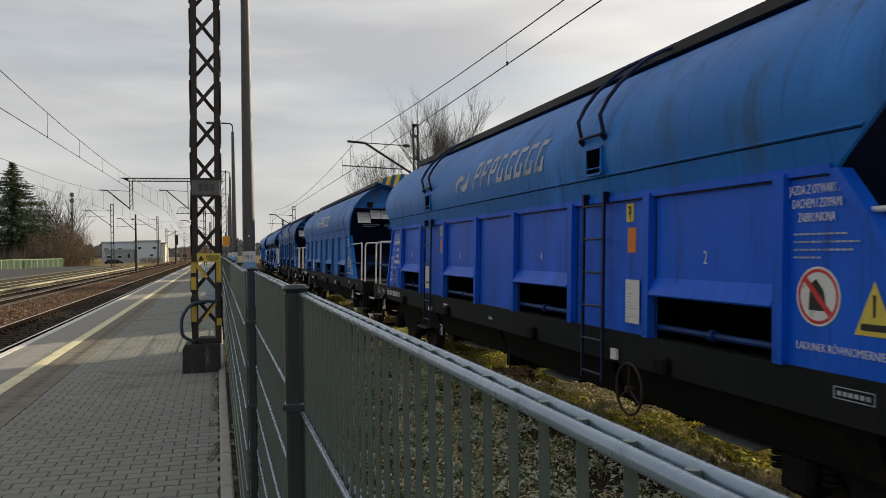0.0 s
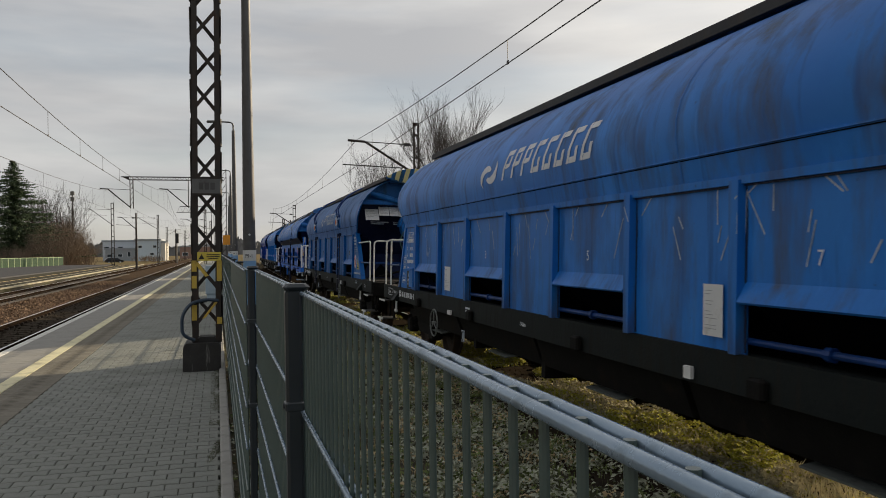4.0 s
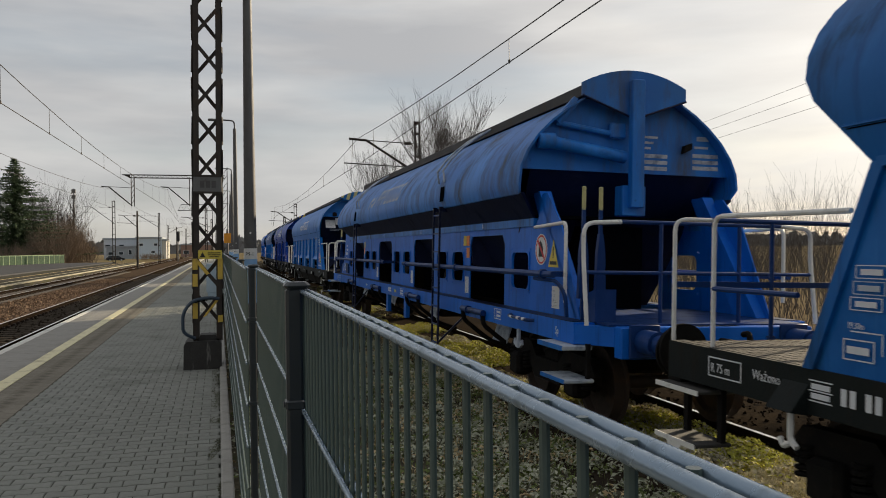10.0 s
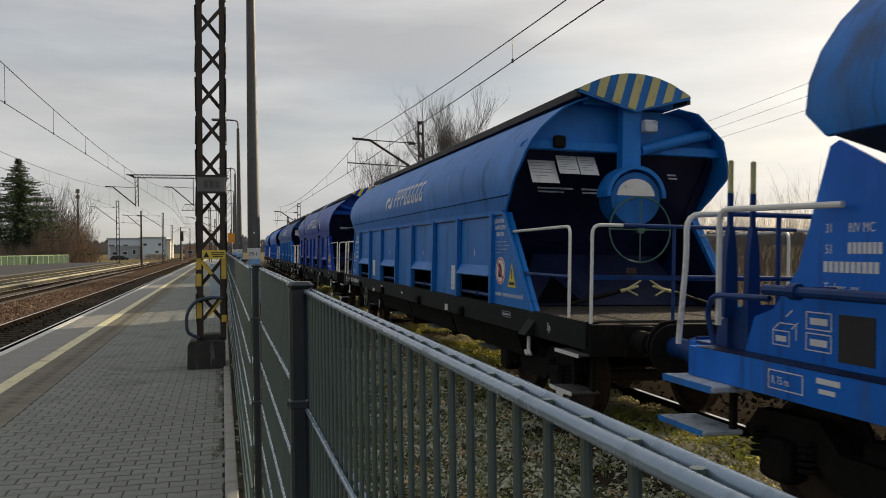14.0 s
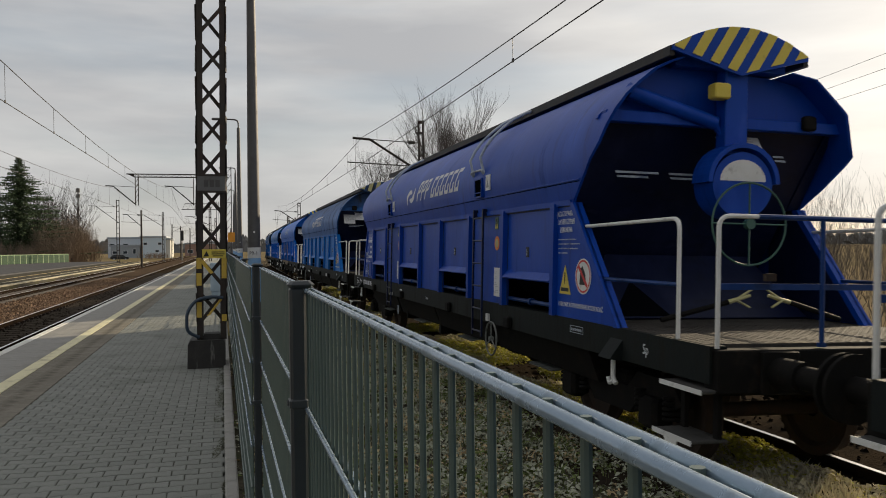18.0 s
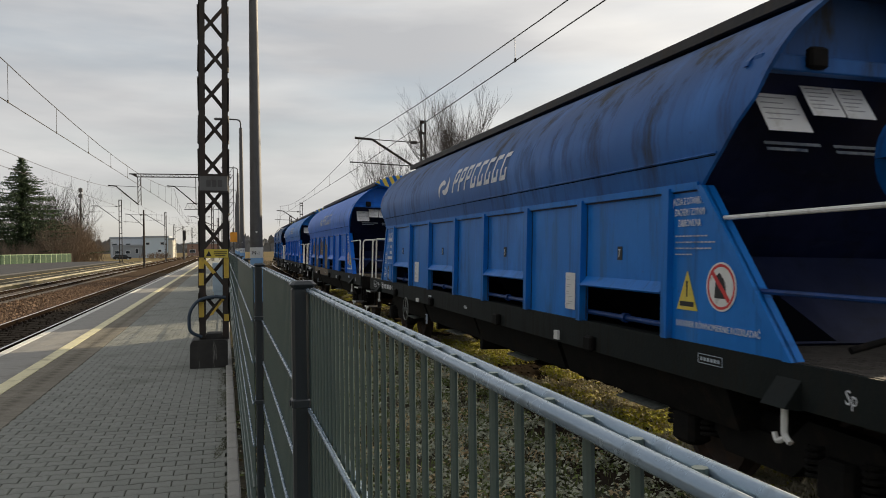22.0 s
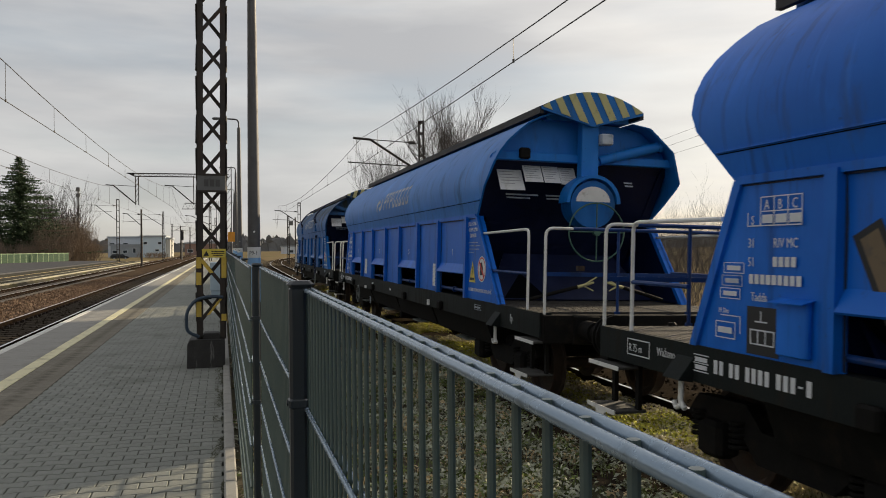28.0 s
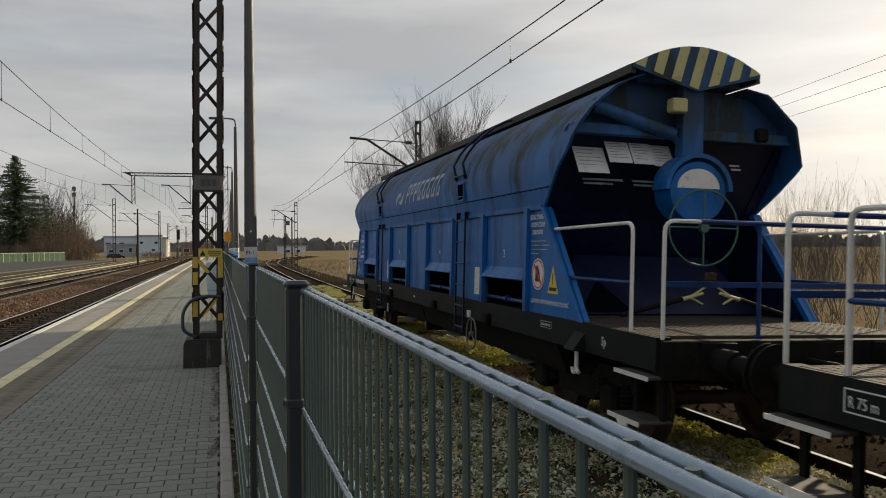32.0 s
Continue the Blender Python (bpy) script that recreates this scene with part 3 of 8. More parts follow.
def end_frame(x, y, z):
    """The frame of lettering on a leading end, read from ahead."""
    return Matrix(((1, 0, 0, x), (0, 0, -1, y), (0, 1, 0, z), (0, 0, 0, 1)))


FACETS = [(1.42, 2.53), (1.468, 2.76), (1.50, 3.00), (1.49, 3.08), (1.32, 3.51), (1.29, 3.55), (0.97, 3.84), (0.93, 3.87), (0.64, 3.92)]
SHELL = [(1.42, 2.53), (1.44, 2.62), (1.468, 2.76), (1.50, 2.95), (1.495, 3.10), (1.45, 3.26), (1.37, 3.42), (1.26, 3.57), (1.12, 3.71), (0.95, 3.85), (0.78, 3.94), (0.64, 3.99)]


def shell_lead(z):
    return -float(np.interp(z, (2.53, 2.76, 3.12, 3.4, 4.0), (6.28, 6.60, 7.06, 7.12, 7.12)))


def shell_trail(z):
    return float(np.interp(z, (2.53, 2.76, 2.95, 3.10, 3.26, 3.42, 3.57, 3.71, 3.85, 4.0), (6.75, 6.96, 7.14, 7.22, 7.255, 7.26, 7.245, 7.21, 7.16, 7.08)))


def shell_side(sgn):
    sh = Shape()
    run = SHELL if sgn < 0 else FACETS
    prof = run + [(x - 0.03, z - 0.01) for x, z in reversed(run)]
    rings = []
    for k in range(9):
        t = k / 8
        rings.append([(sgn * x, shell_lead(z) * (1 - t) + shell_trail(z) * t, z) for x, z in prof])
    return sh.loft(rings)


def stripes(y, lean=0.28):
    sh = Shape()
    top = lambda x: 4.33 - 0.25 * (x / 0.78) ** 2
    bot = lambda x: 3.85 + 0.23 * abs(x) / 0.78
    for i in range(-3, 4):
        a = i * 0.235
        pts = []
        for da, f in ((-0.06, bot), (0.06, bot), (0.06, top), (-0.06, top)):
            x = a + da
            for _ in range(6):
                x = a + da + lean * (f(max(-0.78, min(0.78, x))) - 4.08)
            x = max(-0.775, min(0.775, x))
            pts.append((x, f(x)))
        sh.prism(pts, "y", y - 0.004, y + 0.003)
    return sh


def lens(y0, y1):
    xs = [-0.78 + 1.56 * i / 20 for i in range(21)]
    poly = [(x, 4.33 - 0.25 * (x / 0.78) ** 2) for x in xs] + [(0.78, 4.04), (0.0, 3.83), (-0.78, 4.04)]
    return Shape().prism(poly, "y", y0, y1)


WHEELSETS = []


def bogie(w, y):
    sh = Shape()
    for s in (-1, 1):
        x = s * 1.0
        prof = [(-1.35, 0.60), (-1.2, 0.78), (-0.55, 0.80), (-0.35, 0.62), (0.35, 0.62), (0.55, 0.80), (1.2, 0.78), (1.35, 0.60), (1.2, 0.52), (0.6, 0.55), (0.4, 0.36), (-0.4, 0.36), (-0.6, 0.55), (-1.2, 0.52)]
        sh.prism(prof, "x", x - 0.06, x + 0.06)
    sh.box(-1.0, 1.0, -0.25, 0.25, 0.45, 0.75, 0.04)
    b = part("bogie_frame", sh, M["steel_black"], w, "black steel bogie frame", key="bogie_frame")
    b.location = (0, y, 0)
    for dy in (-0.9, 0.9):
        ws = part("wheelset", lambda: wheelset(), M["rust"], b, key="wheelset", smooth=True)
        ws.location = (0, dy, 0.46)
        WHEELSETS.append((ws, dy))
        for s in (-1, 1):
            box = part("axle_box", lambda: Shape().box(-0.11, 0.11, -0.16, 0.16, -0.15, 0.15, 0.04), M["steel_black"], b, key="axle_box")
            box.location = (s * 1.06, dy, 0.46)
            for d in (-0.26, 0.26):
                part("coil_spring", lambda: spring(), M["steel_black"], b, key="coil_spring", smooth=True).location = (s * 1.04, dy + d, 0.42)
    return b


def wheelset():
    sh = Shape().tube([(-1.0, 0, 0), (1.0, 0, 0)], 0.075, 12)
    for s in (-1, 1):
        prof = [(0.66, 0.46 + 0.03), (0.69, 0.46 + 0.025), (0.70, 0.46), (0.82, 0.455), (0.82, 0.40), (0.76, 0.36), (0.75, 0.16), (0.80, 0.10), (0.66, 0.10), (0.70, 0.16), (0.71, 0.36), (0.66, 0.40)]
        n = 28
        sh.loft([[(s * x, r * math.cos(2 * math.pi * k / n), r * math.sin(2 * math.pi * k / n)) for x, r in prof] for k in range(n + 1)], True, False)
    return sh


def spring():
    pts = [(0.075 * math.cos(a), 0.075 * math.sin(a), 0.24 * i / 40) for i, a in ((i, 2 * math.pi * 5 * i / 40) for i in range(41))]
    return Shape().tube(pts, 0.018, 6)


def buffers(w, y_head, y_face, mat):
    s = 1 if y_face > 0 else -1
    for x in (-0.875, 0.875):
        b = part("buffer", lambda: Shape().tube([(0, 0, 0), (0, s * 0.30, 0)], 0.125, 16).tube([(0, s * 0.30, 0), (0, s * (abs(y_face) - abs(y_head) - 0.03), 0)], 0.095, 16).box(-0.17, 0.17, min(0, s * 0.03), max(0, s * 0.03), -0.17, 0.17, 0.01),
                 mat, w, key="buffer%d" % s, smooth=True)
        b.location = (x, y_head, 1.06)
        d = part("buffer_plate", lambda: Shape().tube([(0, -0.02, 0), (0, 0.012, 0)], 0.245, 28).tube([(0, s * 0.012, 0), (0, s * 0.022, 0)], 0.2, 28), M["steel_black"], b, "worn round buffer plate", key="buffer_plate%d" % s, smooth=True)
        d.location = (0, y_face - y_head - s * 0.03, 0)
    h = part("draw_hook", lambda: Shape().box(-0.03, 0.03, min(0, s * 0.42), max(0, s * 0.42), -0.05, 0.05, 0.015).bent([(0, s * 0.40, 0), (0, s * 0.50, 0.02), (0, s * 0.48, 0.14), (0, s * 0.38, 0.12)], 0.03, 8, 0.04), M["steel_black"], w, key="hook%d" % s)
    h.location = (0, y_head, 1.04)
    part("brake_hose", lambda: Shape().bent([(0.32, 0, 0.9), (0.36, s * 0.25, 0.95), (0.30, s * 0.5, 0.62), (0.1, s * 0.62, 0.56), (0.0, s * 0.68, 0.66)], 0.028, 8, 0.12), M["steel_black"], w, key="hose%d" % s, smooth=True).location = (0, y_head, 0)


def bars(name, rows, parent, mat, m, key=None):
    """Unreadable or withheld writing, as plain bars: rows of (x, y, width, height)."""
    sh = Shape()
    for x, y, a, b in rows:
        sh.box(x, x + a, y, y + b, 0, 0.002)
    ob = part(name, sh, mat, parent, key=key)
    ob.matrix_basis = m
    ob["kind"] = "stuff"
    return ob


def digits(n, w, h, gap=None):
    """Plain bars the width of figures in a row."""
    return [(i * (w + (gap or w * 0.35)), 0, w, h) for i in range(n)]


OPENINGS = [(4.16, 5.68), (0.80, 2.43), (-2.48, -0.87), (-5.76, -4.17)]
RIBS = [5.74, 4.10, 2.49, 0.74, -0.81, -2.54, -4.11, -5.82]


def skirt(sgn, trail):
    x0, x1 = sorted((sgn * 1.385, sgn * 1.41))
    poly = [(7.28, 1.262), (5.76, 1.262), (5.76, 2.53), (6.74, 2.53)] if trail else [(-7.38, 1.262), (-6.32, 2.53), (-5.84, 2.53), (-5.84, 1.262)]
    sh = Shape().prism(poly, "x", x0, x1)
    a, b = ((7.28, 1.262), (6.74, 2.53)) if trail else ((-7.38, 1.262), (-6.32, 2.53))
    s = 1 if trail else -1
    sh.prism([(a[0], a[1]), (a[0] - s * 0.09, a[1]), (b[0] - s * 0.09, b[1]), (b[0], b[1])], "x", *sorted((sgn * 1.33, sgn * 1.44)))
    return sh


def hood(y0, y1, sgn, top=1.79):
    return Shape().prism([(sgn * 1.395, top), (sgn * 1.395, 1.70), (sgn * 1.46, 1.63), (sgn * 1.475, 1.645)], "y", y0, y1)


def end_rails(w, s, white, blue):
    """Handrails round an end platform; s is the end."""
    k = "end%d" % s
    y1, y2 = s * 8.88, s * 8.33
    ys = 6.95 if s > 0 else -6.5
    for x in (-1.38, 1.38):
        p = part("corner_handrail", lambda: Shape().bent([(0, 0, 1.25), (0, 0, 2.28), (0 + (0.35), 0, 2.28)], 0.0185, 8, 0.10), white, w, "white-painted handrail", key="crn", smooth=True)
        p.location = (x, y1, 0)
        if x > 0:
            p.rotation_euler = (0, 0, math.pi)
        part("side_handrail", lambda: Shape().bent([(0, y2, 1.25), (0, y2, 2.28), (0, ys, 2.26)], 0.0185, 8, 0.10), white, w, "white-painted side handrail", key=k + "side", smooth=True).location = (x, 0, 0)
        part("side_mid_rail", lambda: Shape().tube([(0, y2, 1.72), (0, ys + s * 0.45, 1.72)], 0.02, 8), blue, w, key=k + "smid").location = (x, 0, 0)
    part("end_top_rail", lambda: Shape().tube([(-1.04, y1, 2.28), (1.04, y1, 2.28)], 0.022, 8), blue, w, key=k + "top")
    part("end_mid_rail", lambda: Shape().box(-1.36, 1.36, min(y1, y1 + 0.02), max(y1, y1 + 0.02), 1.705, 1.755), blue, w, key=k + "mid")
    for x in (-0.45, 0.5):
        part("end_post", lambda: Shape().tube([(0, y1, 1.25), (0, y1, 2.27)], 0.019, 8).box(-0.03, 0.03, y1 - 0.02, y1 + 0.02, 1.25, 1.285), blue, w, key=k + "post").location = (x, 0, 0)


def steps(w, s):
    for x in (-1, 1):
        st = part("foot_step", lambda: Shape().box(-0.16, 0.16, -0.30, 0.30, 0.0, 0.03, 0.008), M["tread"], w, "dark grating foot step", key="hfstep")
        st.location = (x * 1.36, s * 8.60, 0.90)
        part("step_edge", lambda: Shape().box(-0.168, -0.158, -0.30, 0.30, -0.006, 0.032), M["white"], st, "white front edge", key="hedge").rotation_euler = (0, 0, 0 if x < 0 else math.pi)
        lo = part("lower_step", lambda: Shape().box(-0.16, 0.16, -0.28, 0.28, 0.0, 0.025, 0.006), M["tread"], w, "dark grating lower step", key="hlstep")
        part("step_edge", lambda: Shape().box(-0.17, -0.158, -0.28, 0.28, -0.01, 0.03).prism([(-0.10, -0.01), (0.10, -0.01), (0.04, -0.12), (-0.04, -0.12)], "x", -0.17, -0.16), M["white"], lo, "white front edge", key="hledge")
        lo.location = (x * 1.40, s * 8.55, 0.50)
        if x > 0:
            lo.rotation_euler = (0, 0, math.pi)
        for d in (-0.23, 0.23):
            part("step_hanger", lambda: Shape().box(-0.02, 0.02, -0.03, 0.03, 0.5, 1.0), M["steel_black"], w, key="hang").location = (x * 1.30, s * 8.55 + d, 0)


def handwheel(name, w, c, axis, r, mat, label, key, spokes=3, thick=0.018):
    def mk():
        sh = Shape().ring((0, 0, 0), axis, r, thick, 32, 6).disc((0, 0, 0), axis, r * 0.13, 0.06, 10)
        a = Vector(axis)
        s = a.cross(Vector((0.0, 0.0, 1.0))).normalized()
        t = a.cross(s)
        for i in range(spokes):
            d = (t * -math.cos(2 * math.pi * i / spokes) + s * math.sin(2 * math.pi * i / spokes)) * r
            sh.tube([(0, 0, 0), d], thick * 0.8, 6)
        return sh
    ob = part(name, mk, mat, w, label, key=key, smooth=True)
    ob.location = c
    return ob


def sign_ban(w, y, z, r=0.19):
    """Round no-passage sign: white disc, red rim and bar, plain dark shape."""
    d = part("ban_sign", lambda: Shape().disc((0, 0, 0), (1, 0, 0), r, 0.004, 28), M["white"], w, "round white warning sign with a red rim", key="ban")
    d.location = (-1.415, y, z)
    part("rim", lambda: Shape().ring((0, 0, 0), (1, 0, 0), r - 0.025, 0.024, 28, 4), M["red"], d, key="banrim").scale = (0.15, 1, 1)
    part("bar", lambda: Shape().box(-0.006, -0.003, -r + 0.04, r - 0.04, -0.018, 0.018), M["red"], d, key="banbar").rotation_euler = (radians(45), 0, 0)
    part("pictogram", lambda: Shape().prism([(-0.08, -0.09), (0.08, -0.09), (0.065, 0.08), (0.015, 0.11), (-0.05, 0.04)], "x", -0.0035, -0.0025), M["black"], d, key="banpic")
    return d


def sign_triangle(w, y, z, mat, k):
    t = part("warning_sign", lambda: Shape().prism([(-0.15, -0.16), (0.15, -0.16), (0.0, 0.16)], "x", -0.002, 0.002), mat, w, "triangular warning sign", key="tri" + k)
    t.location = (-1.415, y, z)
    part("mark", lambda: Shape().prism([(-0.012, 0.08), (0.012, 0.08), (0.008, -0.05), (-0.008, -0.05)], "x", -0.004, -0.0025).box(-0.004, -0.0025, -0.10, 0.10, -0.13, -0.09), M["black"], t, key="trimark")
    return t


def sheet_paper(w, y, z, a=0.25, b=0.40, x=-1.412, k="sheet"):
    p = part("notice", lambda: Shape().box(-0.002, 0.0, -a / 2, a / 2, -b / 2, b / 2), M["paper"], w, "white printed notice sheet", key=k)
    p.location = (x, y, z)
    lines = Shape()
    rnd = random.Random(4)
    for i in range(12):
        zz = b / 2 - 0.05 - i * b / 15
        if i not in (2, 5, 9):
            lines.box(-0.0035, -0.0022, a / 2 - 0.03 - (a - 0.06) * rnd.uniform(0.3, 0.85), a / 2 - 0.03, zz - 0.0022, zz + 0.0022)
    part("print", lines, M["ink"], p, key=k + "print")["kind"] = "stuff"
    return p


def logo(w, blue_mat, mat, y, z, h, n=7, slant=0.3):
    """A company mark as plain shapes: a swirl of two wedges and a row of slanted blocks, laid on the curved shell."""
    def on(u, v):
        zz = z + v * h
        x = float(np.interp(zz, [q[1] for q in SHELL], [q[0] for q in SHELL])) + 0.006
        return (-x, y - u - slant * v * h, zz)

    def patch(sh, quad):
        rows = 5
        (a, b, c, d) = quad
        for i in range(rows):
            t0, t1 = i / rows, (i + 1) / rows
            l0, l1 = [a[j] + (d[j] - a[j]) * t0 for j in (0, 1)], [a[j] + (d[j] - a[j]) * t1 for j in (0, 1)]
            r0, r1 = [b[j] + (c[j] - b[j]) * t0 for j in (0, 1)], [b[j] + (c[j] - b[j]) * t1 for j in (0, 1)]
            sh.add([on(*l0), on(*r0), on(*r1), on(*l1)], [[0, 1, 2, 3]])
    sh = Shape()
    for turn, cx, cy in ((0.0, 0.58, 0.20), (math.pi, 1.02, 0.34)):
        arc = [turn + math.radians(35 + 200 * i / 9) for i in range(10)]
        thick = [0.30 * math.sin(math.pi * (0.12 + 0.88 * i / 9)) ** 0.8 for i in range(10)]
        rim = [(cx + 0.50 * math.cos(a), cy + 0.36 * math.sin(a)) for a in arc]
        inn = [(cx + (0.50 - d) * math.cos(a), cy + (0.36 - 0.8 * d) * math.sin(a)) for a, d in zip(arc, thick)]
        for i in range(9):
            patch(sh, [((a - 0.3 * b) * h, b) for a, b in (inn[i], rim[i], rim[i + 1], inn[i + 1])])
    u = 1.95 * h
    wd = 0.13 * h
    for i in range(n + 1):
        if i == 3 and n == 8:
            u += 0.30 * h
        e = u + 0.50 * h
        quads = [[(u, 0), (u + wd, 0), (u + wd, 0.8), (u, 0.8)], [(u + wd * 1.15, 0.66), (e, 0.66), (e, 0.8), (u + wd * 1.15, 0.8)]]
        quads.append([(e - wd, 0.32), (e, 0.32), (e, 0.63), (e - wd, 0.63)] if i < 3 else [(e - wd, 0.0), (e, 0.0), (e, 0.36), (e - wd, 0.36)])
        quads.append([(u + wd * 1.15, 0.30), (e - wd, 0.30), (e - wd, 0.43), (u + wd * 1.15, 0.43)] if i < 3 else [(u + wd * 1.15, 0.0), (e - wd, 0.0), (e - wd, 0.14), (u + wd * 1.15, 0.14)])
        for q in quads:
            patch(sh, q)
        u += (0.66 if n == 8 else 0.72) * h
    part("company_mark", sh, mat, w, "faded white painted company mark")["kind"] = "stuff"


def hopper(k, body, ladder, label, mark, number_boxes, tank_left=True, upper=None, grime_low=None):
    """One bogie hopper wagon with a swing roof; y runs to its trailing end, rail level at z = 0."""
    w = thing("hopper_wagon", label, "wagon", "train")
    w.scale = (1, 1, 0.975)
    up = upper or body
    P = lambda name, fn, mat, key, lab="", sm=False: part(name, fn, mat, w, lab, sm, key)
    # underframe
    for s in (-1, 1):
        P("side_sill", lambda: Shape().prism([(s * 1.43, 0.97), (s * 1.43, 1.265), (s * 1.28, 1.265), (s * 1.28, 1.24), (s * 1.405, 1.24), (s * 1.405, 0.995), (s * 1.28, 0.995), (s * 1.28, 0.97)], "y", -8.86, 8.86), M["sill"], "sill%d" % s, "dark grey-green steel side sill")
    P("centre_sill", lambda: Shape().box(-0.3, 0.3, -8.8, 8.8, 0.85, 1.2), M["steel_black"], "csill")
    for e in (-1, 1):
        P("headstock", lambda: Shape().box(-1.40, 1.40, min(e * 8.74, e * 8.93), max(e * 8.74, e * 8.93), 0.90, 1.24, 0.01), M["steel_black"], "head%d" % e)
        dk = P("deck", lambda: Shape().box(-1.39, 1.39, min(e * 6.2, e * 8.74), max(e * 6.2, e * 8.74), 1.21, 1.268), M["deck"], "deck%d" % e, "worn steel grating deck")
        part("tread_pattern", lambda: tread(), M["deck"], dk, key="tread")["kind"] = "stuff"
        dk.children[0].location = (0, e * 7.98, 1.268)
        buffers(w, e * 8.93, e * 9.64, M["steel_black"])
        end_rails(w, e, M["white"], BLUES["rail"])
        steps(w, e)
        for s in (-1, 1):
            P("tie_down_hook", lambda: Shape().bent([(0, 0, 0.98), (0, 0, 0.78), (0, -0.06, 0.74)], 0.022, 6, 0.03).bent([(0, 0, 0.76), (0, 0.07, 0.72), (0, 0.10, 0.78)], 0.02, 6, 0.03), M["white"], "tie").location = (s * 1.46, e * 7.35, 0)
            P("hook_bracket", lambda: Shape().prism([(0, 1.16), (0.13, 0.98), (0, 0.96)], "y", -0.12, 0.12) if s > 0 else Shape().prism([(0, 1.16), (-0.13, 0.98), (0, 0.96)], "y", -0.12, 0.12), M["sill"], "hbr%d" % s).location = (s * 1.43, e * 7.35, 0)
        bogie(w, e * 6.53)
    # hopper body
    for s in (-1, 1):
        edges = [5.80] + [e for o in OPENINGS for e in (o[1], o[0])] + [-5.90]
        x0, x1 = sorted((s * 1.375, s * 1.395))
        for a, b in zip(edges[0::2], edges[1::2]):
            P("side_sheet", lambda: Shape().box(x0, x1, b, a, 1.265, 2.53), body, "sheet%d%.2f" % (s, a), "blue painted lower side sheet")
        for a, b in OPENINGS:
            P("side_sheet", lambda: Shape().box(x0, x1, a, b, 1.67, 2.53), body, "osheet%d%.2f" % (s, a))
        for tr in (True, False):
            P("side_skirt", lambda: skirt(s, tr), body, "skirt%d%d" % (s, tr), "blue slanted end panel")
            # Added dark plate paints the shade on the panel's inner face.
            P("skirt_lining", lambda: Shape().prism([(7.18, 1.28), (5.78, 1.28), (5.78, 2.52), (6.66, 2.52)] if tr else [(-7.28, 1.28), (-6.24, 2.52), (-5.86, 2.52), (-5.86, 1.28)], "x", *sorted((s * 1.322, s * 1.382))), BLUES["hopper"], "skirtshade%d%d" % (s, tr), "dark plate for the shade inside the end panel")
        for y in RIBS:
            P("rib", lambda: Shape().prism([(-0.055, 2.53), (0.055, 2.53), (0.045, 1.262), (-0.045, 1.262)], "x", *sorted((s * 1.39, s * 1.465))), body, "rib%d" % s).location = (0, y, 0)
        if s < 0:
            for y in RIBS:
                # Strips paint dirt and shade together in the rib corners.
                P("rib_dirt", lambda: Shape().prism([(-0.050, 2.50), (-0.050, 1.275), (-0.075, 1.275), (-0.068, 1.7), (-0.080, 2.2), (-0.064, 2.50)], "x", -1.3985, -1.3955), M["seam_dirt"], "ribdirt", "dark strip for dirt and shade in a rib corner").location = (0, y, 0)
        for a, b in OPENINGS:
            P("chute_hood", lambda: hood(a, b, s, 1.735 if k in (5, 6) else 1.79), body, "hood%d%.2f%d" % (s, a, k in (5, 6)))
            # Near-black chute, so that the opening reads as shaded.
            P("chute", lambda: Shape().plate([(s * 0.95, a, 1.27), (s * 0.95, b, 1.27), (s * 1.37, b, 1.70), (s * 1.37, a, 1.70)], 0.015), M["hollow_shade"], "chute%d%.2f" % (s, a), "discharge chute coloured near black for the shade inside")
            P("chute_tray", lambda: Shape().plate([(s * 1.20, a + 0.52, 0.54), (s * 1.20, b - 0.32, 0.54), (s * 0.75, b - 0.30, 0.60), (s * 0.75, a + 0.50, 0.60)], 0.018).box(*sorted((s * 1.05, s * 1.08)), (a + b) / 2 - 0.3, (a + b) / 2 - 0.26, 0.56, 1.0), M["tray"], "tray%d%.2f" % (s, a), "flat grey chute tray")
            P("discharge_hopper", lambda: Shape().prism([(s * 0.42, 1.2), (s * 0.50, 0.64), (s * 1.18, 0.60), (s * 1.32, 0.98), (s * 1.27, 1.2)], "y", a - 0.72, b + 0.86), M["steel_black"], "dhop%d%.2f" % (s, a), "black steel discharge hopper")
            P("chute_shaft", lambda: Shape().tube([(s * 1.36, a - 0.02, 1.36), (s * 1.36, b + 0.02, 1.36)], 0.027, 10).disc((s * 1.36, (a + b) / 2, 1.36), (0, 1, 0), 0.048, 0.06, 10), BLUES["rail"], "shaft%d%.2f" % (s, a), sm=True)
        P("upper_shell", lambda: shell_side(s), up, "shell%d" % s, "blue rounded upper shell", True)
        P("seam_flange", lambda: Shape().loft([[(s * (1.468 + a), y, 2.76 + b) for a, b in ((-0.01, -0.012), (0.014, -0.006), (0.014, 0.006), (-0.01, 0.012))] for y in (-6.56, 6.92)]), up, "seam%d" % s)
        # Dark strips painted as the shade in the seam and below the belt.
        P("seam_gap", lambda: Shape().loft([[(s * (1.463 + a), y, 2.742 + b) for a, b in ((-0.01, -0.004), (0.003, -0.004), (0.004, 0.004), (-0.01, 0.004))] for y in (-6.54, 6.90)]), M["hollow_shade"], "sgap%d" % s, "near-black strip for the shade in the shell seam")
        P("seam_gap", lambda: Shape().loft([[(s * (1.412 + a), y, 2.492 + b) for a, b in ((-0.02, -0.006), (0.002, -0.006), (0.003, 0.006), (-0.02, 0.006))] for y in (-6.22, 6.68)]), BLUES["hopper"], "sgapl%d" % s, "dark strip for the shadow line under the belt")
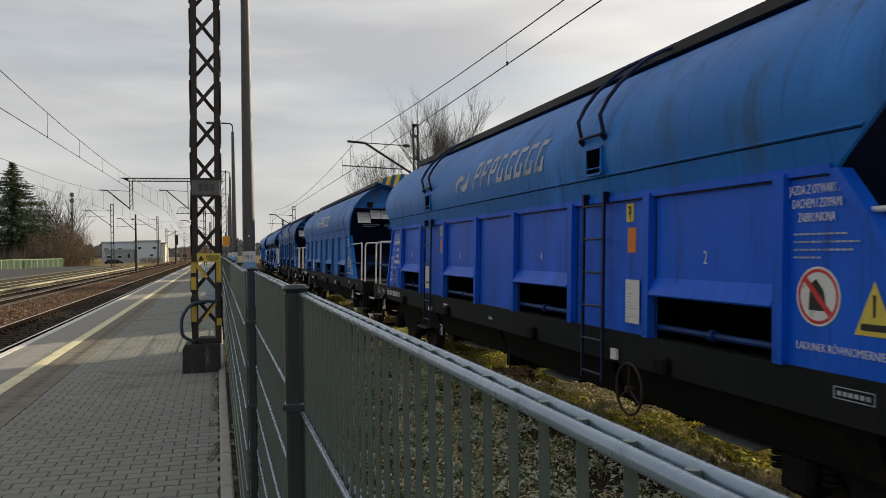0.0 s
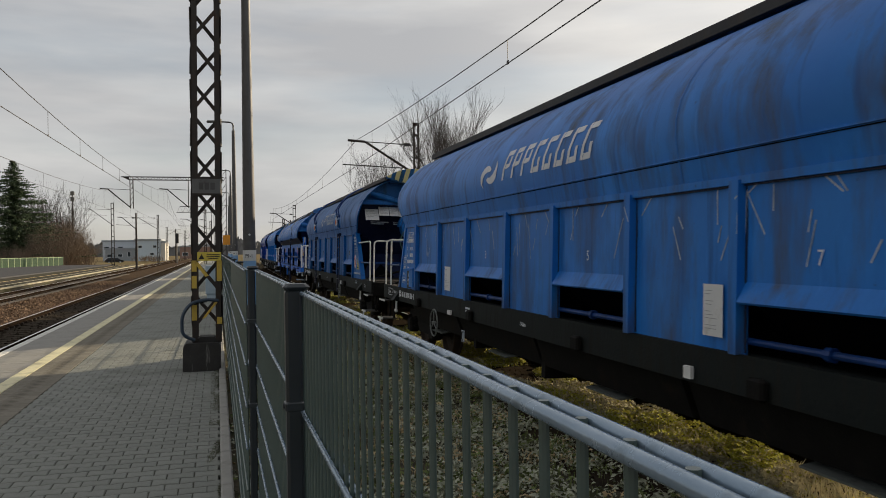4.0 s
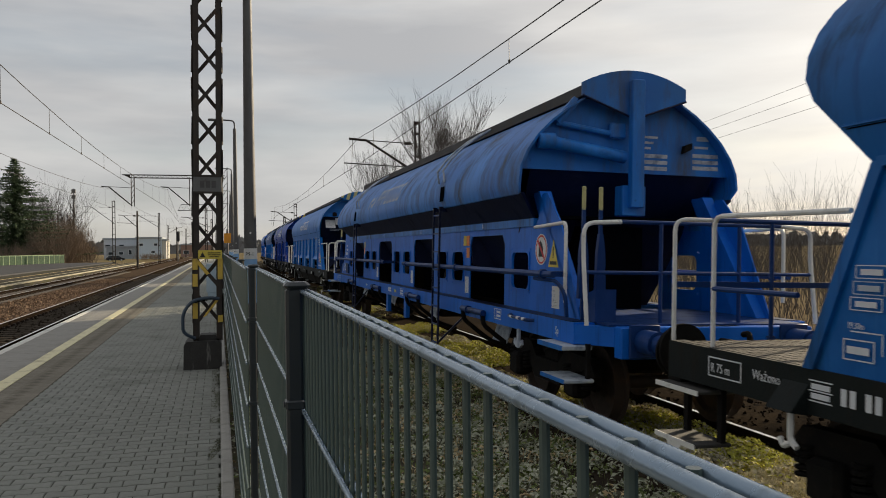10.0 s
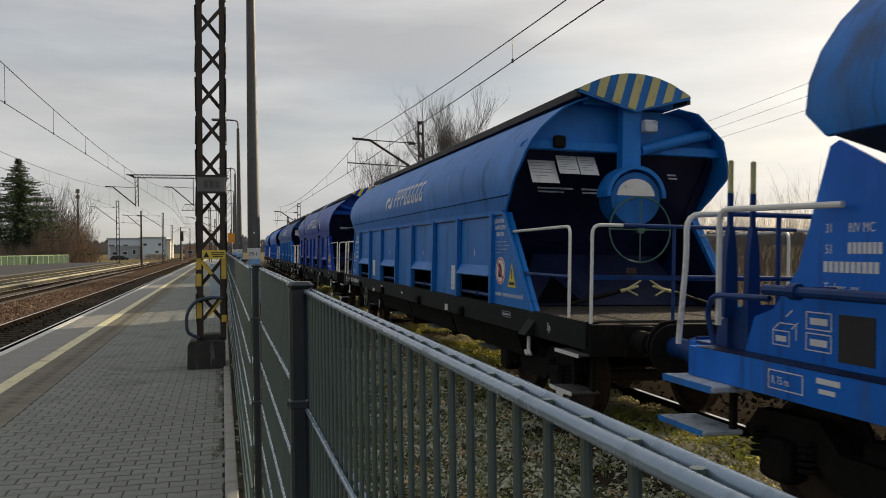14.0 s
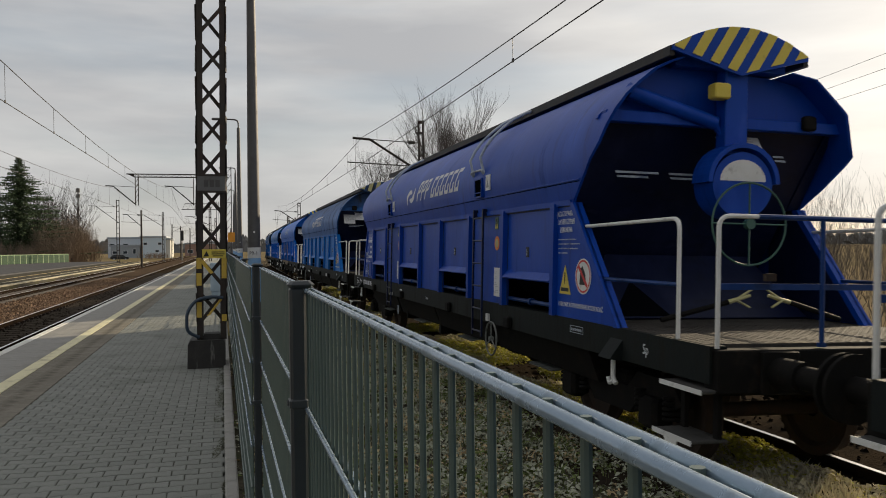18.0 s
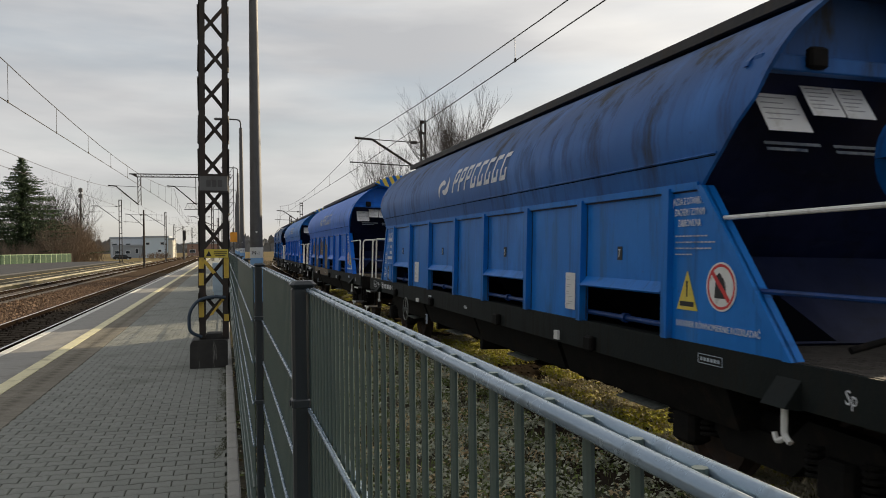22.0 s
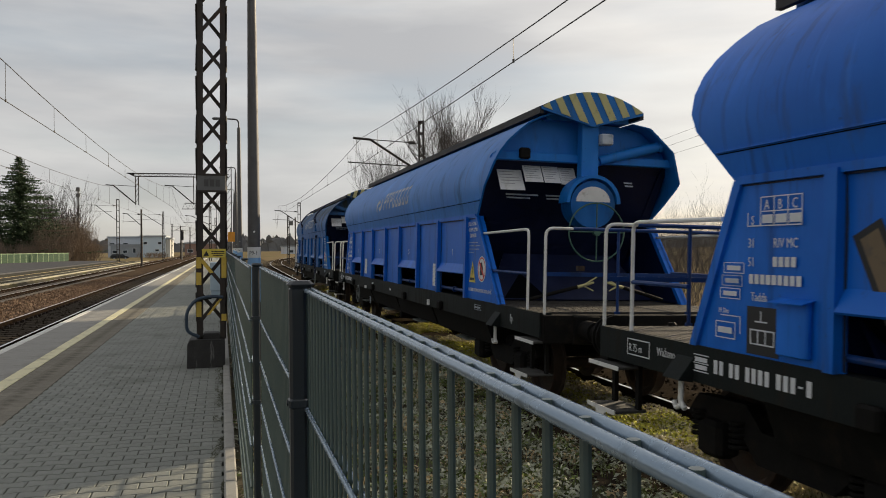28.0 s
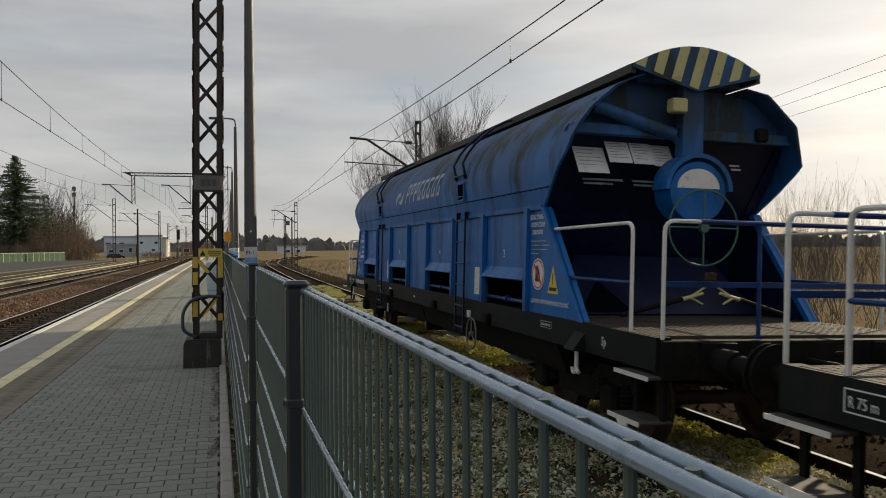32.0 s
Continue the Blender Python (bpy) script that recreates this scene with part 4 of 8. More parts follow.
        P("belt_angle", lambda: Shape().loft([[(s * (1.42 + a), y, 2.53 + b) for a, b in ((-0.06, -0.03), (0.02, -0.03), (0.024, 0.03), (-0.02, 0.03))] for y in (-6.26, 6.70)]), body, "belt%d" % s)
        for y in (-3.4, 0.3, 4.0):
            P("weld_seam", lambda: Shape().loft([[(s * (x + 0.004), yy, z + 0.002) for yy in (-0.008, 0.008)] for x, z in SHELL[:-1]], False, False), up, "weld%d" % s).location = (0, y, 0)
    # Recess parts coloured darker than the body to carry their shade.
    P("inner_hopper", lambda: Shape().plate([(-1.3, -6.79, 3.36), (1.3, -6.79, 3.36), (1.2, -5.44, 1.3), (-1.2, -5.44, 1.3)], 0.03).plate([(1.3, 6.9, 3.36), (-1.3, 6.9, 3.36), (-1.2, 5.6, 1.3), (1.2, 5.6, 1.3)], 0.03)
      .box(-1.2, 1.2, -5.54, 5.7, 1.75, 1.8).prism([(-1.2, 1.75), (-0.25, 1.1), (0.25, 1.1), (1.2, 1.75)], "y", -5.44, 5.6), BLUES["hopper"], "inner", "sloped hopper bottom, its dark blue deepened for recess shade")
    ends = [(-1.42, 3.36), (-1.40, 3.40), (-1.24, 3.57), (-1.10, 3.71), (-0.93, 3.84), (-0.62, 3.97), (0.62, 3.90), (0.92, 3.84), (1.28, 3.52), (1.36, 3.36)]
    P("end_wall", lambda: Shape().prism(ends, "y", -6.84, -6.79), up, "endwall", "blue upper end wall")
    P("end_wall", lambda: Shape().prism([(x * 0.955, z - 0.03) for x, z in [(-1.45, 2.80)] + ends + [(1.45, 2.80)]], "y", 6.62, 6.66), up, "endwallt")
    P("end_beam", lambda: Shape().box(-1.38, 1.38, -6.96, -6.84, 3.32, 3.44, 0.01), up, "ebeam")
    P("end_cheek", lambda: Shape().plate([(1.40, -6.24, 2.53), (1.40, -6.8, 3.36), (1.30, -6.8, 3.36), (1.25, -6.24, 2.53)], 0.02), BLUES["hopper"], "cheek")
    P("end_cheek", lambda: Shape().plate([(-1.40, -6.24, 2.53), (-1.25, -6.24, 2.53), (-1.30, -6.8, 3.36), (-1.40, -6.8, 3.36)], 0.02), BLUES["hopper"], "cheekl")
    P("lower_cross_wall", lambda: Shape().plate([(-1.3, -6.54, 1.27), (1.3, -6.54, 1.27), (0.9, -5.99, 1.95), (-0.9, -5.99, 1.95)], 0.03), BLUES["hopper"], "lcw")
    # Added dark plate; keeps the sunlit deck out of the side openings.
    P("rear_bulkhead", lambda: Shape().box(-1.36, 1.36, 5.775, 5.795, 1.13, 1.80), BLUES["hopper"], "shplate", "added dark plate that hides the sunlit deck")
    # Dark plate drawn for the shade in a triangular cut-out.
    P("deck_gusset", lambda: Shape().plate([(-0.34, -6.545, 1.30), (0.34, -6.545, 1.30), (0.0, -6.245, 1.67)], 0.008), M["hollow_shade"], "cutshade", "near-black plate for the shade of a triangular cut-out").location = (-0.72, 0, 0)
    # roof
    P("roof_curb", lambda: Shape().box(-0.64, 0.64, -6.99, 7.12, 3.93, 4.10), up, "curb")
    xs = [-0.78 + 1.56 * i / 12 for i in range(13)]
    P("roof_cover", lambda: Shape().prism([(x, 4.31 - 0.22 * (x / 0.78) ** 2) for x in xs] + [(0.80, 4.085), (0.80, 3.985), (0.745, 3.985)] + [(x * 0.955, 4.27 - 0.22 * (x / 0.78) ** 2) for x in reversed(xs)] + [(-0.745, 3.985), (-0.80, 3.985), (-0.80, 4.085)], "y", -7.14, 7.16), M["roof"], "roof", "dark weathered swing roof", True)
    P("end_plate", lambda: lens(-7.17, -7.14), up, "lens", "curved blue roof end plate")
    P("warning_stripe", lambda: stripes(-7.175, {5: 0.6, 7: -0.5, 8: -0.5}.get(k, 0.28)), M["yellow"] if k in (5, 7, 1) else M["stripe"], "stripes%d" % (k if k in (5, 7, 8) else 0), "slanted yellow warning stripes")["kind"] = "stuff"
    # roof gear on the leading end
    P("centre_post", lambda: Shape().box(-0.13, 0.13, -7.09, -6.92, 2.95, 3.92, 0.01).box(-0.17, 0.17, -7.04, -6.96, 2.9, 3.05), up, "cpost")
    dr = P("gear_drum", lambda: Shape().disc((0, -7.04, 2.70), (0, 1, 0), 0.34, 0.34, 32), BLUES["teal"] if k != 5 else body, "drum", "round blue gear drum", True)
    part("drum_hood", lambda: Shape().loft([[(r * math.cos(a), y, 2.72 + r * math.sin(a)) for r in (0.36, 0.41) for y in ((-7.24, -6.94) if r < 0.4 else (-6.94, -7.24))] for a in (math.pi * i / 16 for i in range(17))], True, True), up, dr, key="dhood")
    part("scale_plate", lambda: Shape().prism([(0.26 * math.cos(a), 2.74 + 0.22 * math.sin(a)) for a in (math.pi * i / 14 for i in range(15))], "y", -7.216, -7.208), M["white"], dr, "white half-round scale plate", key="dplate")
    handwheel("roof_handwheel", w, (0.03, -7.28, 2.30), (0, 1, 0), 0.42, M["wheel_green"], "thin green roof handwheel", "rwheel", 4, 0.012)
    sg = -1 if tank_left else 1
    P("roof_strut", lambda: Shape().tube([(sg * 1.12, -6.98, 3.62), (sg * 0.18, -6.98, 3.36)], 0.075, 12).tube([(sg * 1.16, -6.98, 3.63), (sg * 1.12, -6.98, 3.62)], 0.09, 12).tube([(sg * 0.2, -6.98, 3.365), (sg * 0.05, -6.98, 3.2)], 0.04, 8), up, "strut%d" % sg, "slanted blue roof strut", True)
    P("limit_box", lambda: Shape().box(-0.09, 0.09, -7.19, -7.04, 3.58, 3.74, 0.015), M["yellow"] if k == 5 else M["stripe"] if k in (0, 9) else M["faded"], "lbox", "small pale box").location = ((-0.22 if tank_left else 0.22), 0, 0)
    P("end_lug", lambda: Shape().box(-0.08, 0.08, -7.02, -6.94, 3.34, 3.5, 0.02), M["steel_black"], "elug").location = (-sg * 0.95, 0, 0)
    for i, (x, z, a, b) in enumerate(((-1.08, 3.12, 0.37, 0.54), (-0.76, 3.19, 0.28, 0.40), (-0.48, 3.19, 0.25, 0.41), (-0.22, 3.18, 0.25, 0.42))):
        if k == 5:
            x = -x - 0.1 if i > 1 else 9
        if x > 5 or (k in (4, 6) and i == 3):
            continue
        pp = P("document_sheet", lambda: Shape().box(-a / 2, a / 2, 0, 0.003, -b / 2, b / 2), M["paper"], "doc%d" % i, "white printed sheet")
        pp.matrix_basis = pose(x, -6.86 + 0.645 * (3.30 - z), z, -33, 0, 0)
        pr = Shape()
        for j in range(8):
            pr.box(-a / 2 + 0.03, -a / 2 + 0.03 + (a - 0.06) * (0.6 + 0.4 * math.sin(j * 2.3 + i) ** 2), -0.0015, -0.0005, b / 2 - 0.045 - j * b / 10 - 0.006, b / 2 - 0.045 - j * b / 10 + 0.004)
        part("print", pr, M["ink"], pp, key="docprint%d" % i)["kind"] = "stuff"
    bars("stencil", [(0, 0, 0.5, 0.03), (0, -0.06, 0.36, 0.03), (0.62, 0, 0.4, 0.03), (0.62, -0.06, 0.4, 0.03)], w, M["faded"], pose(-1.08, -6.59, 2.84, 57, 0, 0), "stencil_end")
    bars("stencil", [(0, 0.12, 0.2, 0.05), (0, 0.04, 0.13, 0.03), (0, -0.02, 0.13, 0.03)], w, M["faded"], pose(0.75, -6.7, 3.04, 57, 0, 0), "stencil_end2")
    # levers on the end platform
    for s in (-1, 1):
        lv = P("brake_lever", lambda: Shape().tube([(s * 0.34, -7.49, 1.52), (s * 1.0, -7.40, 1.34)], 0.026, 8), M["steel_black"], "lever%d" % s, "dark brake lever with a yellow forked grip")
        part("grip", lambda: Shape().tube([(s * 0.34, -7.49, 1.52), (s * 0.10, -7.49, 1.585)], 0.024, 8, 0.016).tube([(s * 0.24, -7.49, 1.55), (s * 0.06, -7.49, 1.66)], 0.014, 6, 0.010).tube([(s * 0.26, -7.50, 1.54), (s * 0.12, -7.52, 1.47)], 0.014, 6, 0.010), M["stripe"], lv, key="grip%d" % s)
    P("tail_lamp_bracket", lambda: Shape().box(-0.045, 0.045, -8.93, -8.89, 1.775, 1.835), M["rust"], "tlb", "small red-brown bracket").location = (-0.95, 0, 0)
    # side furniture
    for y in (5.4, 2.2, -1.5, -4.4):
        P("sill_bracket", lambda: Shape().box(-1.50, -1.43, -0.09, 0.09, 0.97, 1.13, 0.02), M["steel_black"], "sbr").location = (0, y, 0)
    P("release_valve", lambda: Shape().box(-1.47, -1.44, -0.09, 0.09, 0.98, 1.05), M["white"], "tag", "small white tag").location = (0, 3.3, 0)
    P("release_valve", lambda: Shape().box(-1.47, -1.44, -0.05, 0.05, 1.0, 1.1), M["white"], "tag2").location = (0, -3.55, 0)
    P("air_tank", lambda: Shape().tube([(-0.7, -1.2, 0.72), (-0.7, 0.2, 0.72)], 0.2, 16), M["steel_black"], "atank", "black air reservoir", True)
    P("brake_rigging", lambda: Shape().tube([(-0.25, -6, 0.5), (-0.25, 6, 0.5)], 0.03, 6).tube([(-1.1, -5, 0.62), (-1.1, 5, 0.62)], 0.02, 6).box(-1.2, 1.2, -0.06, 0.06, 0.45, 0.85).box(-1.2, 1.2, 2.7, 2.8, 0.5, 0.85), M["steel_black"], "brig")
    lv = P("load_lever", lambda: Shape().box(-1.47, -1.45, -0.065, 0.065, 0.62, 0.80, 0.006), M["faded"], "llev", "white changeover plate")
    lv.location = (0, 2.52, 0)
    part("lever_arm", lambda: Shape().tube([(-1.48, -0.03, 0.64), (-1.48, 0.03, 0.72), (-1.48, -0.02, 0.78)], 0.009, 6), M["black"], lv, key="larm")
    wheel_y = -4.03 if ladder else 3.88
    handwheel("hand_brake_wheel", w, (-1.56, wheel_y, 0.80), (1, 0, 0), 0.225, M["wheel_grey"] if k != 0 else M["rust"], "grey spoked hand brake wheel", "bwheel", 3, 0.012)
    # ladders, roof hoops and hatches
    if ladder:
        for y in (3.40, -3.15):
            ld = P("ladder", lambda: Shape().box(-1.50, -1.475, -0.235, -0.20, 0.75, 2.60).box(-1.50, -1.475, 0.20, 0.235, 0.75, 2.60).box(-1.485, -1.39, -0.235, -0.2, 2.5, 2.6).box(-1.485, -1.39, 0.2, 0.235, 2.5, 2.6), BLUES["hopper"], "ladder", "dark steel ladder")
            ld.location = (0, y, 0)
            for i in range(6):
                part("rung", lambda: Shape().tube([(-1.488, -0.2, 0), (-1.488, 0.2, 0)], 0.013, 6), BLUES["hopper"], ld, key="rung").location = (0, 0, 0.82 + i * 0.33)
            hp = P("roof_hoop", lambda: hoop(), BLUES["hopper"] if k in (0, 9) else (M["faded"] if k == 5 else BLUES["rail"]), "hoop", "bent steel climbing rails", True)
            hp.location = (0, y, 0)
            # Flat near-black plate paints the shade of the hatch opening.
            hw = P("hatch_recess", lambda: Shape().plate([(-1.486, -0.13, 2.79), (-1.486, 0.17, 2.79), (-1.506, 0.17, 3.03), (-1.506, -0.13, 3.03)], -0.012), M["hollow_shade"], "hatch", "near-black plate for the shaded hatch opening")
            hw.location = (0, y - 0.06, 0)
            part("hatch_frame", lambda: hatch_frame(), up, hw, key="hframe")
        for y in (-3.72, 2.84) if k in (0, 5) else ():
            tk = P("shock_sign", lambda: Shape().box(-1.402, -1.396, -0.065, 0.065, -0.085, 0.085), M["yellow"] if k == 0 else M["wheel_green"] if k == 5 else M["faded"], "shock", "small electric shock warning sign")
            tk.location = (0, y, 2.38)
            part("bolt_mark", lambda: Shape().prism([(-0.02, 0.06), (0.03, 0.06), (0.0, 0.01), (0.025, 0.01), (-0.02, -0.07), (-0.01, -0.01), (-0.03, -0.01)], "x", -1.4065, -1.4046 if k == 5 else -1.4025), M["black"], tk, key="bolt%d" % (k == 5))
            if k == 5:
                part("sign_triangle", lambda: Shape().prism([(-0.06, -0.07), (0.06, -0.07), (0.0, 0.06)], "x", -1.4045, -1.4022), M["yellow"], tk, key="shocktri")
                rs = P("round_sign", lambda: Shape().disc((-1.399, 0, 0), (1, 0, 0), 0.10, 0.006, 20), M["orange"], "rsign", "round orange sign")
                rs.location = (0, y - 0.02, 2.10)
                part("pictogram", lambda: Shape().disc((-1.4035, 0, 0), (1, 0, 0), 0.06, 0.003, 16), M["stripe"], rs, key="rspic")
                P("shell_sign", lambda: Shape().prism([(-0.09, -0.10), (0.09, -0.10), (0.09, 0.12), (-0.09, 0.12)], "x", -1.512, -1.498), M["white"], "shsign", "pale warning triangle plate").location = (0, y + 0.10, 2.95)
                P("shell_sign_mark", lambda: Shape().prism([(-0.06, -0.06), (0.06, -0.06), (0.0, 0.06)], "x", -1.514, -1.5125), M["ink"], "shmark").location = (0, y + 0.10, 2.95)
            else:
                P("wagon_sign", lambda: Shape().box(-1.402, -1.396, -0.075, 0.075, -0.13, 0.10), M["orange"], "wsign", "orange pictogram sign").location = (0, y - 0.04, 2.14)
    # lettering
    plain = M["letter"]
    if True:
        yl = -5.97
        for i, (t, s) in enumerate((("JAZDA Z OTWARTYM", 0.085), ("DACHEM I ZSYPAMI", 0.085), ("ZABRONIONA", 0.085))):
            lettering("warning_text", t, s, side(yl - 0.16, 2.385 - i * 0.09), plain, w, "CENTER", 0.58)
        bars("fine_print", [(q * 0.052, -j * 0.05, 0.040, 0.012) for j in range(4) for q in range(9 + (j * 5) % 3 - 2 * (j == 3) * 2)], w, M["faded"], side(-5.93, 2.12), "fineprint")
        sign_ban(w, -6.14 if k not in (5, 6, 8) else -6.56, 1.73)
        sign_triangle(w, -6.59 if k not in (5, 6, 8) else -6.10, 1.68, M["white"] if k == 1 else M["yellow"], "y" if k != 1 else "w")
        lettering("load_text", "ŁADUNEK RÓWNOMIERNIE ROZKŁADAĆ", 0.072, side(-5.96, 1.385), plain, w)
        if k in (1, 7):
            sheet_paper(w, -6.92, 1.55, 0.25, 0.26, -1.413, "small_notice")
    # data panel on the trailing skirt
    box_rows = [(0.18, 0.0, 0.42, 0.008), (0.18, 0.10, 0.42, 0.008), (0.04, -0.1, 0.56, 0.008), (0.04, -0.1, 0.008, 0.1), (0.18, -0.1, 0.008, 0.2), (0.32, -0.1, 0.008, 0.2), (0.46, -0.1, 0.008, 0.2), (0.594, -0.1, 0.008, 0.2)]
    bars("load_grid", box_rows, w, plain, side(6.63, 2.29), "lgrid")
    for i, ch in enumerate("ABC"):
        lettering("grid_letter", ch, 0.10, side(6.41 - i * 0.14, 2.305), plain, w)
    lettering("grid_letter", "S", 0.09, side(6.55, 2.205), plain, w)
    bars("grid_figure", [(0, 0, 0.11, 0.06), (0.14, 0, 0.11, 0.06), (0.28, 0, 0.11, 0.06)], w, plain, side(6.43, 2.21), "gfig")
    lettering("code_text", "31", 0.095, side(6.58, 2.04), plain, w)
    lettering("code_text", "RIV MC", 0.095, side(6.31, 2.04), plain, w)
    lettering("code_text", "51", 0.095, side(6.58, 1.905), plain, w)
    bars("owner_bar", digits(4, 0.045, 0.068), w, plain, side(6.31, 1.908), "owner")
    bars("number_strip", digits(9, 0.045, 0.068), w, plain, side(6.56, 1.782), "nbars")
    lettering("type_text", "Tadds", 0.09, side(6.54, 1.66), plain, w)
    for i, c in enumerate((plain, M["faded"], plain)):
        bars("rate_box", [(0, 0, 0.24, 0.006), (0, 0.075, 0.24, 0.006), (0, 0, 0.006, 0.08), (0.236, 0, 0.006, 0.08), (0.04, 0.022, 0.16, 0.035)], w, c, side(6.86 + 0.02 * i, 1.85 - 0.095 * i), "rbox")
    lettering("length_text", "19.30m", 0.055, side(6.92, 1.55), plain, w)
    bars("volume_box", [(0, 0, 0.24, 0.008), (0, 0.12, 0.24, 0.008), (0, 0, 0.008, 0.12), (0.232, 0, 0.008, 0.12), (0.03, 0.04, 0.17, 0.045), (0.06, 0.17, 0.24, 0.008), (0.292, 0.05, 0.008, 0.12)], w, plain, side(6.95, 1.36), "vbox")
    bk = P("data_plate", lambda: Shape().box(-1.416, -1.411, -0.17, 0.17, -0.17, 0.17), M["black"], "dplt", "black data plate")
    bk.location = (0, 6.42, 1.45)
    part("plate_grid", lambda: Shape().box(-1.42, -1.4165, -0.13, 0.13, -0.10, -0.09).box(-1.42, -1.4165, -0.13, 0.13, 0.0, 0.01).box(-1.42, -1.4165, -0.13, -0.12, -0.10, 0.0).box(-1.42, -1.4165, 0.12, 0.13, -0.10, 0.0).box(-1.42, -1.4165, -0.04, -0.03, -0.10, 0.0).box(-1.42, -1.4165, 0.04, 0.05, -0.10, 0.0).box(-1.42, -1.4165, -0.05, 0.08, 0.06, 0.07).box(-1.42, -1.4165, 0.01, 0.02, 0.07, 0.14), plain, bk, key="pgrid")["kind"] = "stuff"
    bc = P("label_case", lambda: Shape().box(-1.46, -1.41, -0.15, 0.15, -0.19, 0.19, 0.012), body, "case", "blue label case with a drip edge")
    bc.location = (0, 6.08, 1.50)
    part("drip_edge", lambda: Shape().plate([(-1.41, -0.17, 0.20), (-1.52, -0.17, 0.17), (-1.52, 0.17, 0.17), (-1.41, 0.17, 0.20)], 0.006), body, bc, key="drip")
    sill_txt = M["letter"]
    bars("sill_number", [(x, 0, 0.045, 0.105) for x in (0, 0.07, 0.19, 0.26, 0.38, 0.45, 0.52, 0.59, 0.71, 0.78, 0.85, 1.0)] + [(0.925, 0.045, 0.04, 0.014)], w, sill_txt, side(6.95, 1.075, -1.434), "snum")
    lettering("radius_text", "R 75 m", 0.10, side(8.27, 1.09, -1.434), sill_txt, w)
    lettering("service_text", "Ważono", 0.10, side(7.78, 1.11, -1.434), sill_txt, w)
    bars("radius_box", [(0, 0, 0.40, 0.01), (0, 0.14, 0.40, 0.01), (0, 0, 0.01, 0.14), (0.39, 0, 0.01, 0.15)], w, sill_txt, side(8.30, 1.055, -1.434), "radb")
    bars("sill_mark", [(0, 0.07, 0.2, 0.008), (0, -0.06, 0.2, 0.008), (0, 0.005, 0.2, 0.008), (0.02, 0.02, 0.16, 0.035), (0.02, -0.04, 0.16, 0.035)], w, sill_txt, side(7.22, 1.12, -1.434), "smark")
    lettering("axle_text", "-14.86m-", 0.07, side(0.2, 1.08, -1.434), sill_txt, w)
    bars("sill_mark", [(0, 0, 0.32, 0.006), (0, 0.07, 0.32, 0.006), (0, 0, 0.006, 0.07), (0.314, 0, 0.006, 0.07)] + [(0.03 + q * 0.045, 0.022, 0.03, 0.028) for q in range(6)], w, M["faded"], side(-6.30, 1.12, -1.434), "smark2")
    lettering("service_text", "Sp", 0.13, side(-7.85, 1.08, -1.434), sill_txt, w)
    bars("sill_mark", [(0, 0.05, 0.22, 0.03), (0, 0, 0.26, 0.03)], w, sill_txt, side(2.5, 1.08, -1.434), "smark3")
    for (a, b), n in zip(OPENINGS, number_boxes):
        if number_boxes[-1] == "box":
            P("number_plate", lambda: Shape().box(-1.402, -1.396, -0.045, 0.045, -0.065, 0.065), M["black"], "nplate", "small black number square").location = (0, (a + b) / 2 + 0.06, 1.98)
        lettering("chute_number", n, *((0.115, side((a + b) / 2 + 0.09, 1.94, -1.404)) if number_boxes[-1] == "box" else (0.15, side((a + b) / 2 + 0.08, 1.92, -1.404))), plain, w)
    sheet_paper(w, (2.80 if k == 5 else 3.80 if k == 0 else 2.80) if ladder else 3.66, 1.56, 0.34, 0.40, -1.398, "tall_notice")
    sheet_paper(w, -3.80, 1.56)
    if mark:
        logo(w, up, M["letter"] if mark[0] == "w" else M["faded"], mark[1], mark[2], mark[3], 7 if mark[4:] == () else mark[4])
    return w


def hoop():
    sh = Shape()
    for d in (-0.24, 0.24):
        path = [(-1.50, d, 3.12)] + [(-(x + 0.10), d, z + 0.08) for x, z in SHELL[5:]] + [(-0.45, d, 4.14)]
        sh.tube(path, 0.02, 8)
        sh.tube([(-1.45, d, 3.08), (-1.53, d, 3.16)], 0.03, 6)
    sh.tube([(-1.53, -0.24, 3.16), (-1.53, 0.24, 3.16)], 0.016, 6)
    return sh


def tread():
    """Raised bars of a chequered deck plate, crossing in turn."""
    sh = Shape()
    for i in range(30):
        for j in range(17):
            a, b = ((0.028, 0.006) if (i + j) % 2 else (0.006, 0.028))
            x, y = -1.31 + i * 0.09, -0.72 + j * 0.09
            sh.box(x - a, x + a, y - b, y + b, 0, 0.0025)
    return sh


def hatch_frame():
    sh = Shape()
    for q in ((-0.15, -0.13, 2.77, 3.05), (0.17, 0.19, 2.77, 3.05), (-0.15, 0.19, 2.77, 2.79), (-0.15, 0.19, 3.03, 3.05)):
        sh.box(-1.522, -1.47, q[0], q[1], q[2], q[3])
    return sh.tube([(-1.515, -0.13, 2.84), (-1.515, 0.17, 2.84)], 0.008, 6)


# ---- spray paint and signs of single wagons ----
RIB_SPANS = [(y - 0.05, y + 0.05) for y in RIBS]


def clip_y(poly, a, b):
    """The part of a convex polygon (y, z) between two heights of y."""
    for lim, sgn in ((a, 1), (b, -1)):
        out = []
        for p, q in zip(poly, poly[1:] + poly[:1]):
            ip, iq = (p[0] - lim) * sgn >= 0, (q[0] - lim) * sgn >= 0
            if ip:
                out.append(p)
            if ip != iq:
                s = (lim - p[0]) / (q[0] - p[0])
                out.append((lim, p[1] + (q[1] - p[1]) * s))
        poly = out
        if len(poly) < 3:
            return []
    return poly


